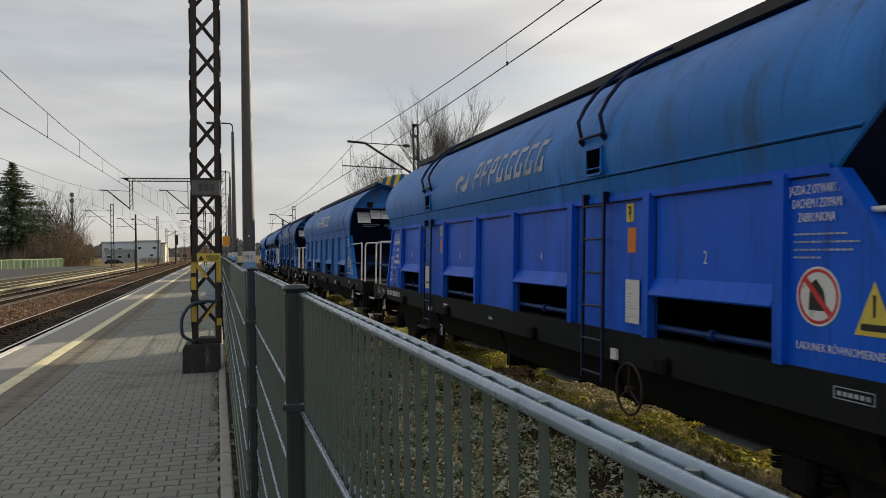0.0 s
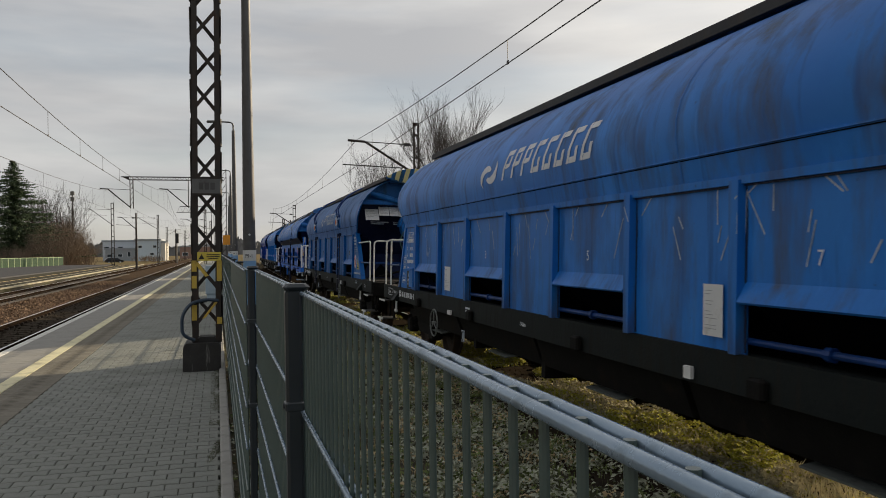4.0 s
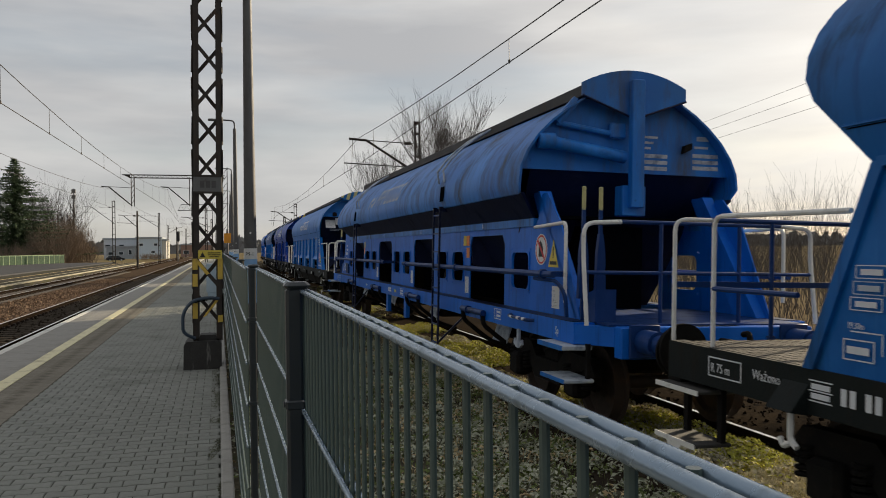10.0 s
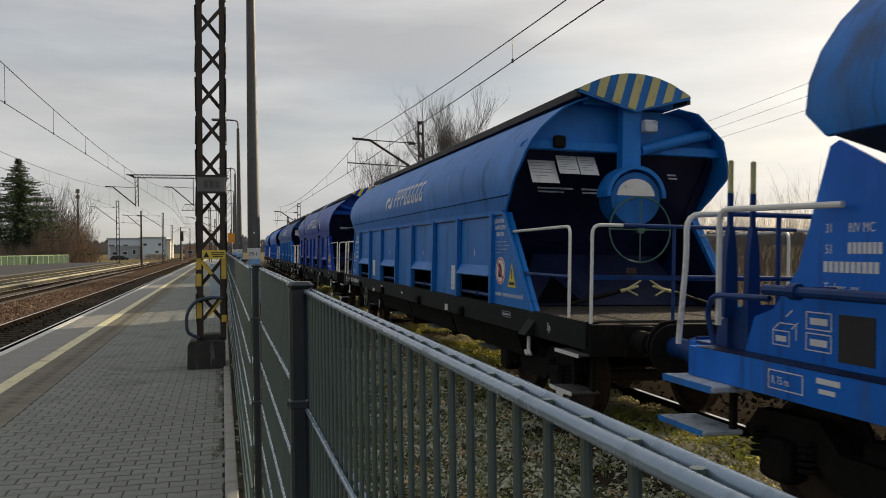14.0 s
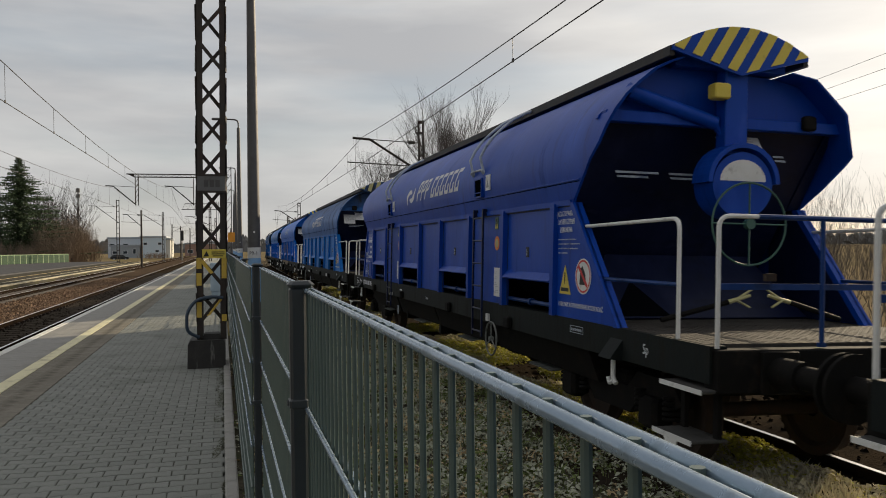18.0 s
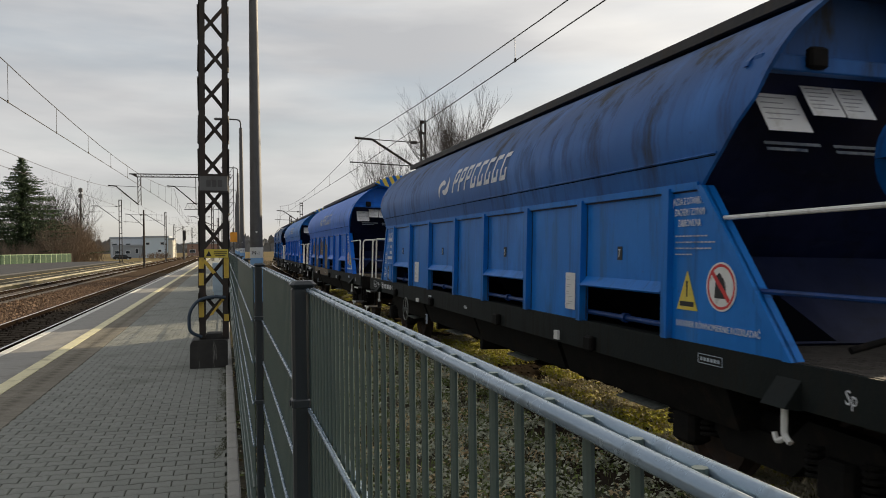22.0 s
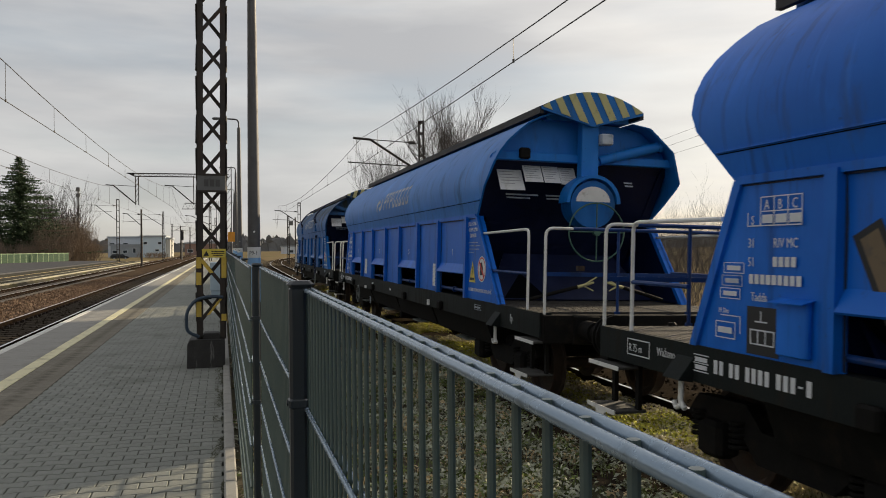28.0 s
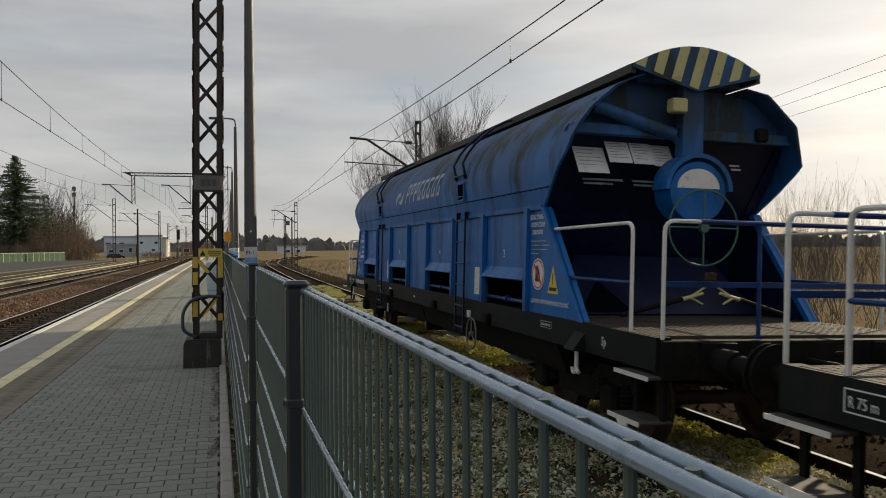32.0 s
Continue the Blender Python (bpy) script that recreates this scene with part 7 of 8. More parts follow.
def overhead(name, pts, drop, label, r=0.011, spacing=7.0, sag=0.75):
    """A messenger wire over a contact wire, with droppers; pts: x, y, z of the contact wire at its supports."""
    t = thing(name, label, "wire", "overhead lines")
    con, mes = [], []
    for (x0, y0, z0), (x1, y1, z1) in zip(pts, pts[1:]):
        n = 12
        for k in range(n + 1):
            s = k / n
            con.append((x0 + (x1 - x0) * s, y0 + (y1 - y0) * s, z0 + (z1 - z0) * s))
            mes.append((x0 + (x1 - x0) * s, y0 + (y1 - y0) * s, z0 + (z1 - z0) * s + drop - sag * 4 * s * (1 - s) * min(1, (y1 - y0) / 55)))
        m = max(1, int((y1 - y0) / spacing))
        for k in range(m):
            s = (k + 0.5) / m
            c = (x0 + (x1 - x0) * s, y0 + (y1 - y0) * s, z0 + (z1 - z0) * s)
            part("dropper", Shape().tube([c, (c[0], c[1], c[2] + drop - sag * 4 * s * (1 - s) * min(1, (y1 - y0) / 55))], 0.006, 4).box(c[0] - 0.012, c[0] + 0.012, c[1] - 0.03, c[1] + 0.03, c[2] - 0.02, c[2] + 0.05), MS["wire"], t)
    part("contact_wire", Shape().tube(con, r, 5), MS["wire"], t)
    part("messenger_wire", Shape().tube(mes, r, 5), MS["wire"], t)


overhead("overhead_line", [(4.64, -27, 5.15), (5.60, 33, 5.15), (5.85, 88, 5.15), (9.0, 140, 5.1)], 1.07, "thin dark overhead line over the train's track", spacing=7.0, sag=0.74)
overhead("overhead_line", [(-5.6, -54, 5.2), (-5.08, 8, 5.2), (-3.95, 70, 5.2), (-5.0, 130, 5.1), (-5.4, 200, 5.1), (-5.4, 320, 5.1)], 1.55, "thin dark overhead line of the main line", spacing=5, sag=1.0)
overhead("overhead_line", [(-10.2, -54, 5.2), (-9.24, 8, 5.2), (-8.11, 68, 5.2), (-6.6, 125, 5.1), (-8.0, 205, 5.1), (-9.5, 320, 5.1)], 1.4, "thin dark overhead line of the far track", spacing=5, sag=0.75)


# ---- paving blocks ----
def one():
    o = 0.0955
    poly = [(-o, -0.074), (-0.062, -0.074), (-0.034, -0.0605), (0.034, -0.0605), (0.062, -0.074), (o, -0.074), (o, 0.074), (0.062, 0.074), (0.034, 0.0605), (-0.034, 0.0605), (-0.062, 0.074), (-o, 0.074)]
    n = len(poly)
    v = [(x, y, -0.03) for x, y in poly] + [(x, y, -0.004) for x, y in poly] + [(x * 0.95, y * 0.94, 0.0) for x, y in poly]
    return Shape().add(v, [[n * k + i, n * k + (i + 1) % n, n * k + n + (i + 1) % n, n * k + n + i] for k in (0, 1) for i in range(n)] + [[2 * n + i for i in range(n)]])


def pavers():
    """Interlocking grey blocks, each with its own edges; the nearest as single pieces."""
    o = 0.0955
    poly = [(-o, -0.074), (-0.062, -0.074), (-0.034, -0.0605), (0.034, -0.0605), (0.062, -0.074), (o, -0.074), (o, 0.074), (0.062, 0.074), (0.034, 0.0605), (-0.034, 0.0605), (-0.062, 0.074), (-o, 0.074)]
    inner = [(x * 0.95, y * 0.94) for x, y in poly]
    n = len(poly)

    def block(sh, cx, cy, dz):
        v = [(cx + x, cy + y, -0.03) for x, y in poly] + [(cx + x, cy + y, -0.004 + dz) for x, y in poly] + [(cx + x, cy + y, 0.0 + dz) for x, y in inner]
        f = [[n * k + i, n * k + (i + 1) % n, n * k + n + (i + 1) % n, n * k + n + i] for k in (0, 1) for i in range(n)] + [[2 * n + i for i in range(n)]]
        sh.add(v, f)
    half = lambda: Shape().box(0, 0.078, -0.070, 0.070, -0.03, 0.0, 0.004)
    pave = thing("block_paving", "grey interlocking concrete block paving on the platform", "paving", "", "structure")
    rest = Shape()
    rnd = random.Random(7)
    count = 0
    row = 0
    y = 4.6 - 0.1445 * 74
    while y < 64:
        x = -1.995 + (0.1 if row % 2 else 0.0)
        while x < (-0.085 if row % 2 else -0.10):
            dz = rnd.uniform(-0.0015, 0.0015)
            if 5.4 < y < 9.4 and count < 300:
                part("paver", lambda: one(), MG["paver"], pave, key="paver").location = (x, y, dz)
                count += 1
            else:
                block(rest, x, y, dz)
            x += 0.2
        hx = -2.076 if row % 2 else -0.0965
        if 4.5 < y < 22:
            part("half_paver", half, MG["paver"], pave, key="half_paver").location = (hx, y, 0)
        else:
            rest.box(hx, hx + 0.078, y - 0.07, y + 0.07, -0.03, 0.0)
        y += 0.1445
        row += 1

    ob = part("pavers", rest, MG["paver"], pave)
    ob["kind"] = "stuff"


pavers()


# ---- plants ----
MV = {
    "bark": material("grey_bark", (0.085, 0.070, 0.058), 0.9, 0, (0.14, 0.118, 0.10), 5, 0.3),
    "twig": material("bare_twigs", (0.075, 0.067, 0.060), 0.9, 0, (0.13, 0.117, 0.105), 3, 0.3, island=0.3),
    "tree_twig": material("tree_branches", (0.045, 0.039, 0.035), 0.9, 0, (0.075, 0.066, 0.058), 3, 0.3, island=0.3),
    "brush": material("brown_brush", (0.165, 0.128, 0.096), 0.95, 0, (0.25, 0.20, 0.155), 0.6, 0.3, island=0.35),
    "needle": material("spruce_needles", (0.035, 0.062, 0.026), 0.85, 0, (0.075, 0.115, 0.048), 2, 0.3, island=0.45),
    "far_wood": material("far_woods", (0.15, 0.155, 0.16), 0.95, 0, (0.21, 0.21, 0.21), 0.2, 0.3, island=0.3),
}


def branches(sh, p, d, length, r, depth, rnd, spread=0.5, up=0.25, kids=3, sides=4):
    """A limb that forks into thinner limbs."""
    q = p
    seg = 3
    pts = [p]
    for i in range(seg):
        d = (d + Vector((rnd.uniform(-1, 1), rnd.uniform(-1, 1), rnd.uniform(-0.5, 1) * up)) * 0.16).normalized()
        q = q + d * (length / seg)
        pts.append(q)
    sh.tube(pts, r, sides if depth > 1 else 3, r * 0.6, caps=False)
    if depth <= 0:
        return
    for i in range(kids):
        f = 0.35 + 0.65 * (i + rnd.random()) / kids
        k = min(int(f * seg), seg - 1)
        base = pts[k].lerp(pts[k + 1], f * seg - k)
        side_dir = Vector((rnd.uniform(-1, 1), rnd.uniform(-1, 1), rnd.uniform(0.0, 0.9)))
        nd = (d * (1 - spread) + side_dir.normalized() * spread + Vector((0, 0, up))).normalized()
        branches(sh, base, nd, length * rnd.uniform(0.52, 0.76), r * 0.55, depth - 1, rnd, spread, up, kids, sides)


def bare_tree(x, y, h, seed, label, width=1.0, z0=-0.6, stems=1, r=None):
    rnd = random.Random(seed)
    t = thing("bare_tree", label, "tree", "bare trees", m=pose(x, y, z0))
    tr = Shape()
    r = r or h * 0.0085
    tr.tube([(0, 0, 0), (0.05, 0, h * 0.12), (-0.03, 0.04, h * 0.28)], r * 1.3, 8, r)
    part("trunk", tr, MV["bark"], t, smooth=True)
    cr = Shape()
    for i in range(9 + stems):
        a = 2 * math.pi * i / (9 + stems) + rnd.random() * 0.5
        lean = (0.10 + 0.80 * ((i * 0.618) % 1.0)) * width
        d = Vector((math.cos(a) * lean, math.sin(a) * lean, 1)).normalized()
        branches(cr, Vector((0, 0, h * rnd.uniform(0.20, 0.34))), d, h * rnd.uniform(0.34, 0.40) * (1.08 - 0.30 * lean), r * 0.46, 4, rnd, 0.37, 0.14, 4)
    part("crown", cr, MV["tree_twig"], t, "bare leafless crown of fine branches")


bare_tree(21.5, 75, 15.6, 3, "tall bare tree with a wide fan of branches behind the train", 0.85, stems=4)
bare_tree(18.2, 90, 12.6, 5, "slender bare tree beside the taller one", 0.75)
bare_tree(29.0, 62, 10.5, 9, "bare tree behind the train", 0.8)


def spruce(x, y, h, seed, label):
    rnd = random.Random(seed)
    t = thing("spruce_tree", label, "tree", "spruces", m=pose(x, y, -0.5))
    part("trunk", Shape().tube([(0, 0, 0), (0, 0, h * 0.98)], 0.22, 8, 0.03), MV["bark"], t, smooth=True)
    cr = Shape()
    z = h * 0.17
    while z < h * 0.985:
        R = (h - z) * 0.74 * rnd.uniform(0.62, 1.15) + 0.2
        for i in range(12):
            a = rnd.uniform(0, 2 * math.pi)
            ln = R * rnd.uniform(0.65, 1.1)
            drop = -0.22 * ln + 0.10 * ln
            d = Vector((math.cos(a), math.sin(a), 0))
            n = max(4, int(ln / 0.28))
            for k in range(n):
                s = (k + 0.6) / n
                c = d * (ln * s) + Vector((0, 0, z - 0.30 * ln * s + 0.22 * ln * s * s))
                for j in range(4):
                    o = Vector((rnd.uniform(-1, 1), rnd.uniform(-1, 1), rnd.uniform(-0.9, 0.25))).normalized() * rnd.uniform(0.25, 0.55) * (1.15 - 0.3 * s)
                    w = Vector((rnd.uniform(-1, 1), rnd.uniform(-1, 1), rnd.uniform(-0.4, 0.4))).normalized() * 0.13
                    cr.add([c - w, c + w, c + o], [[0, 1, 2]])
        z += h * 0.018
    part("crown", cr, MV["needle"], t, "dense dark green drooping needles")


spruce(-35.0, 160, 19.4, 2, "tall dark green spruce behind the far platform")
spruce(-43.5, 165, 15.0, 4, "dark green spruce beside the taller one")


def thicket(name, boxes, per, h, mat, label, seed, thick=0.02, kids=3, depth=2):
    """A tangle of bare shrubs, thin stems that fork."""
    rnd = random.Random(seed)
    sh = Shape()
    for x0, x1, y0, y1, n in boxes:
        for _ in range(n):
            hh = h * rnd.uniform(0.55, 1.1)
            p = Vector((rnd.uniform(x0, x1), rnd.uniform(y0, y1), -0.65))
            for _ in range(per):
                d = Vector((rnd.uniform(-0.5, 0.5), rnd.uniform(-0.5, 0.5), 1)).normalized()
                branches(sh, p, d, hh * 0.5, thick, depth, rnd, 0.45, 0.25, kids, 3)
    ob = tagged(part(name, sh, mat), label, "bushes", "", "stuff")
    return ob


thicket("thicket", [(-41, -31, 188, 205, 26)], 4, 18.0, MV["tree_twig"], "tall grey leafless saplings behind the far platform", 11, 0.07, 3, 3)
thicket("thicket", [(-31, -25.5, 152, 172, 60), (-26.5, -24.8, 158, 172, 22)], 5, 8.6, MV["brush"], "dense brown leafless thicket beside the spruce", 15, 0.035, 3, 3)
thicket("thicket", [(-24.6, -23.0, 160, 174, 16), (-50, -29, 150, 157, 70)], 5, 4.8, MV["brush"], "low brown thicket under the spruce and along the yard", 16, 0.03, 3, 3)
thicket("thicket", [(-20.5, -14.5, 200, 245, 40)], 3, 2.0, MV["brush"], "low brown scrub along the main line", 12, 0.04)
thicket("thicket", [(13, 19, 17, 30, 60), (16, 26, 30, 46, 60)], 4, 4.4, MV["twig"], "grey leafless bushes beyond the train", 13, 0.010, 3, 3)
thicket("thicket", [(10, 22, 9, 17, 36), (20, 34, 24, 40, 44)], 3, 3.4, MV["twig"], "low grey leafless bushes beyond the train", 14, 0.009, 3, 3)


def blades(name, areas, mat, label, seed, h=0.12, wide=0.012):
    rnd = random.Random(seed)
    sh = Shape()
    for x0, x1, y0, y1, z, n in areas:
        for _ in range(n):
            x, y = rnd.uniform(x0, x1), rnd.uniform(y0, y1)
            if noise.noise((x * 1.1, y * 1.1, 5 + seed)) < -0.05:
                continue
            hh = h * rnd.uniform(0.4, 1.3)
            a = rnd.uniform(0, 6.28)
            c, s = math.cos(a) * wide, math.sin(a) * wide
            lx, ly = rnd.uniform(-0.6, 0.6) * hh, rnd.uniform(-0.6, 0.6) * hh
            zz = z - 0.05 * x if z < -0.2 and x < 3.8 else z
            sh.add([(x - c, y - s, zz - 0.03), (x + c, y + s, zz - 0.03), (x + lx * 0.5 + c * 0.6, y + ly * 0.5 + s * 0.6, zz + hh * 0.6), (x + lx, y + ly, zz + hh)], [[0, 1, 2], [0, 2, 3]])
    return tagged(part(name, sh, mat), label, "grass", "", "stuff")


def weed_clumps():
    """Low cushions of curled sage-green leaves on dark soil, with gaps between them."""
    rnd = random.Random(61)
    pale, dark, dry = Shape(), Shape(), Shape()
    for i in range(5600):
        y = 0.4 + 16 * rnd.random() ** 1.4 if i % 5 else rnd.uniform(-9, 30)
        x = rnd.uniform(0.22, 3.75)
        if noise.noise((x * 1.7, y * 1.7, 9.0)) < -0.24:
            continue
        base = -0.30 - 0.05 * x + noise.noise((x * 1.3, y * 1.3, 0)) * 0.06
        r = rnd.uniform(0.06, 0.19)
        pick = pale if rnd.random() < 0.62 else dark if rnd.random() < 0.7 else dry
        for _ in range(int(rnd.uniform(14, 34))):
            a, q = rnd.uniform(0, 6.28), r * math.sqrt(rnd.random())
            c = Vector((x + q * math.cos(a), y + q * math.sin(a), base + 0.9 * r * (1 - (q / r) ** 2) * rnd.uniform(0.2, 1.2)))
            d = Vector((math.cos(a), math.sin(a), rnd.uniform(-0.2, 1.1))).normalized() * rnd.uniform(0.025, 0.075)
            wd = d.cross(Vector((rnd.uniform(-1, 1), rnd.uniform(-1, 1), 0.6))).normalized() * rnd.uniform(0.007, 0.016)
            tip = c + d + Vector((0, 0, -0.3 * d.length))
            pick.add([c - wd * 0.5, c + d * 0.5 - wd, tip, c + d * 0.5 + wd, c + wd * 0.5], [[0, 1, 3, 4], [1, 2, 3]])
    tagged(part("weeds", pale, MG["tuft"]), "pale sage-green weeds curled over dark soil", "weeds", "", "stuff")
    tagged(part("weeds", dark, MG["grass"]), "fresh green weeds behind the fence", "weeds", "", "stuff")
    tagged(part("dead_leaves", dry, MG["straw"]), "dry straw-coloured leaves between the weeds", "leaves", "", "stuff")


weed_clumps()


def kerb_moss():
    """Dirt and moss in the open joint between the paving and the kerb."""
    rnd = random.Random(67)
    sh = Shape()
    for _ in range(9000):
        y = 4 + 16 * rnd.random() ** 1.6
        x = -0.004 - 0.10 * rnd.random() ** 1.8
        if noise.noise((x * 9, y * 2.1, 4.0)) < 0.02 + 2.2 * abs(x):
            continue
        c = Vector((x, y, 0.001 + 0.006 * rnd.random()))
        a, q = rnd.uniform(0, 6.28), rnd.uniform(0.004, 0.011)
        u, v = Vector((math.cos(a), math.sin(a), rnd.uniform(-0.4, 0.6))) * q, Vector((-math.sin(a), math.cos(a), rnd.uniform(-0.3, 0.5))) * q * 0.7
        sh.add([c - u, c - v, c + u, c + v], [[0, 1, 2, 3]])
    tagged(part("kerb_moss", sh, MG["dirt"]), "dark moss and dirt in the joint along the kerb", "moss", "", "stuff")


kerb_moss()
blades("grass", [(0.25, 3.7, 0.6, 9, -0.30, 2500), (0.3, 3.7, 9, 30, -0.30, 4000), (0.25, 3.4, -10, 0.6, -0.30, 2000)], MG["grass"], "sparse dark green grass behind the fence", 21, 0.09)
blades("dry_grass", [(0.25, 3.7, 0.6, 9, -0.30, 1500), (0.3, 3.7, 9, 40, -0.30, 4000)], MG["straw"], "pale dry grass stalks between the weeds", 22, 0.10, 0.005)
blades("dry_grass", [(8, 30, 10, 60, -0.62, 9000), (7, 22, 60, 150, -0.62, 9000), (3.8, 7.0, 100, 150, -0.5, 2500)], MG["dead_grass"], "dry dull grass beyond the track", 23, 0.26, 0.02)
blades("dry_grass", [(4.35, 5.25, 4.2, 6.9, -0.46, 2600), (4.4, 5.2, 6.9, 12, -0.46, 900)], MG["pale_straw"], "pale matted dry grass between the rails", 24, 0.11, 0.006)


def moss_clumps():
    """Cushions of moss and fallen leaves along the track, flat little leaves on low mounds."""
    rnd = random.Random(31)
    sh, st = Shape(), Shape()
    for i in range(1500):
        y = rnd.uniform(1.0, 22) if i % 3 else rnd.uniform(20, 45)
        u = rnd.uniform(-0.62, 0.42) if i % 12 else -rnd.uniform(0.9, 1.2)
        x = track_x(y) + u
        if noise.noise((x * 0.9, y * 0.5, 2.2)) < -0.20:
            continue
        r = rnd.uniform(0.08, 0.24)
        dry = 0.25 + 0.6 * (noise.noise((x * 0.7, y * 0.6, 7.7)) > 0.12) + (0.6 if y < 6.4 else 0.0)
        for _ in range(int(150 * r / 0.2)):
            a, q = rnd.uniform(0, 6.28), r * math.sqrt(rnd.random())
            px, py = x + q * math.cos(a), y + 1.5 * q * math.sin(a)
            pz = -0.475 + 0.55 * r * (1 - (q / r) ** 2) + rnd.uniform(-0.01, 0.015)
            s = rnd.uniform(0.009, 0.021)
            n = Vector((rnd.uniform(-1, 1), rnd.uniform(-1, 1), 1.2)).normalized()
            u = n.cross(Vector((0, 1, 0.1))).normalized() * s
            v = n.cross(u) * 1.4
            c = Vector((px, py, pz))
            (st if rnd.random() < dry else sh).add([c - u - v * 0.3, c + v, c + u - v * 0.3, c - v], [[0, 1, 2, 3]])
    tagged(part("moss", sh, MG["moss"]), "yellow-green moss cushions along the track", "moss", "", "stuff")
    tagged(part("leaf_litter", st, MG["pale_straw"]), "pale fallen leaves on the track bed", "leaves", "", "stuff")


moss_clumps()


def stones(name, areas, mat, label, seed, smin=0.02, smax=0.05):
    rnd = random.Random(seed)
    sh = Shape()
    for x0, x1, y0, y1, z, n in areas:
        for _ in range(n):
            x, y, s = rnd.uniform(x0, x1), rnd.uniform(y0, y1), rnd.uniform(smin, smax)
            ax = [Vector((rnd.uniform(-1, 1), rnd.uniform(-1, 1), rnd.uniform(-1, 1))).normalized() * s * rnd.uniform(0.6, 1.1) for _ in range(3)]
            c = Vector((x, y, z + rnd.uniform(-0.01, 0.03)))
            v = [c + ax[0], c - ax[0], c + ax[1], c - ax[1], c + ax[2], c - ax[2]]
            sh.add(v, [[0, 2, 4], [2, 1, 4], [1, 3, 4], [3, 0, 4], [2, 0, 5], [1, 2, 5], [3, 1, 5], [0, 3, 5]])
    return tagged(part(name, sh, mat), label, "stones", "", "stuff")


stones("ballast_stone", [(-9.2, -6.6, 22, 70, -0.54, 9000), (-7.4, -6.5, 16, 50, -0.56, 3000)], MG["stone"], "loose brown ballast stones of the main line", 41, 0.03, 0.07)
stones("ballast_stone", [(-6.6, -3.8, 14, 50, -0.56, 7000)], MG["dark_stone"], "black ballast stones beside the platform", 43, 0.03, 0.06)
stones("ballast_stone", [(3.0, 7.6, 1.5, 16, -0.49, 3500)], MG["dark_stone"], "loose dirty ballast stones under the train", 42)


# ---- far things ----
MB = {
    "wall_blue": material("pale_blue_cladding", (0.50, 0.60, 0.68), 0.6, 0, (0.56, 0.66, 0.74), 0.4),
    "wall_white": material("white_cladding", (0.55, 0.59, 0.63), 0.6, 0, (0.62, 0.66, 0.70), 0.4),
    "wall_cream": material("cream_render", (0.50, 0.49, 0.44), 0.7, 0, (0.58, 0.57, 0.52), 0.4),
    "wall_grey": material("grey_cladding", (0.27, 0.30, 0.33), 0.6, 0, (0.34, 0.37, 0.40), 0.4),
    "brickwall": material("reddish_wall", (0.24, 0.15, 0.12), 0.85, 0, (0.30, 0.20, 0.16), 0.5),
    "green": material("green_fence_paint", (0.006, 0.036, 0.011), 0.8, 0, (0.011, 0.052, 0.016), 1.5),
    "green_frame": material("pale_green_frame", (0.16, 0.24, 0.12), 0.6, 0, (0.22, 0.30, 0.17), 1.5),
    "car": material("dark_car_paint", (0.012, 0.014, 0.018), 0.25, 0, (0.02, 0.022, 0.028), 2),
    "pane": material("dark_pane", (0.03, 0.04, 0.05), 0.12),
}


def building(x0, x1, y, h, mat, label, windows, roof=0.5, depth=18, z0=-1.2):
    t = thing("industrial_building", label, "building", "far buildings", m=pose((x0 + x1) / 2, y, z0))
    a = (x1 - x0) / 2
    part("wall", Shape().box(-a, a, 0, depth, 0, h), mat, t)
    part("roof", Shape().box(-a - 0.3, a + 0.3, -0.3, depth + 0.3, h, h + roof), MB["wall_grey"], t, "flat grey roof edge")
    for wx, wz, ww, wh in windows:
        f = part("window", Shape().box(wx - ww / 2, wx + ww / 2, -0.08, 0.02, wz, wz + wh), MB["wall_white"], t)
        part("pane", Shape().box(wx - ww / 2 + 0.12, wx + ww / 2 - 0.12, -0.11, -0.085, wz + 0.12, wz + wh - 0.12), MB["pane"], f)


building(-34.5, -24.1, 272, 6.6, MB["wall_white"], "pale industrial hall behind the station", [(-4, 4.2, 1.6, 0.9), (0, 4.2, 1.6, 0.9)])
building(-32.5, -24.2, 262, 4.1, MB["wall_grey"], "low grey industrial hall before the pale one", [(-3, 1.8, 1.4, 1.0), (0, 1.8, 1.4, 1.0), (2.6, 1.8, 1.0, 1.6)])
building(-24.0, -16.8, 262, 6.7, MB["wall_blue"], "pale blue industrial building with small windows", [(-2.2, 4.4, 1.2, 0.9), (2.0, 4.4, 1.2, 0.9), (1.2, 2.2, 1.2, 0.8)])
building(-16.7, -15.4, 263, 6.0, MB["wall_cream"], "cream gable of the side building", [])
building(-14, -2, 330, 5.0, MB["brickwall"], "long low reddish shed in the distance", [(-4, 1.5, 2.2, 1.4), (0, 1.5, 2.2, 1.4), (4, 1.5, 2.2, 1.4)])
building(24, 34, 330, 3.4, MB["wall_white"], "low white shed far across the field", [(-2, 1.0, 1.6, 1.2), (2, 1.0, 1.6, 1.2)])


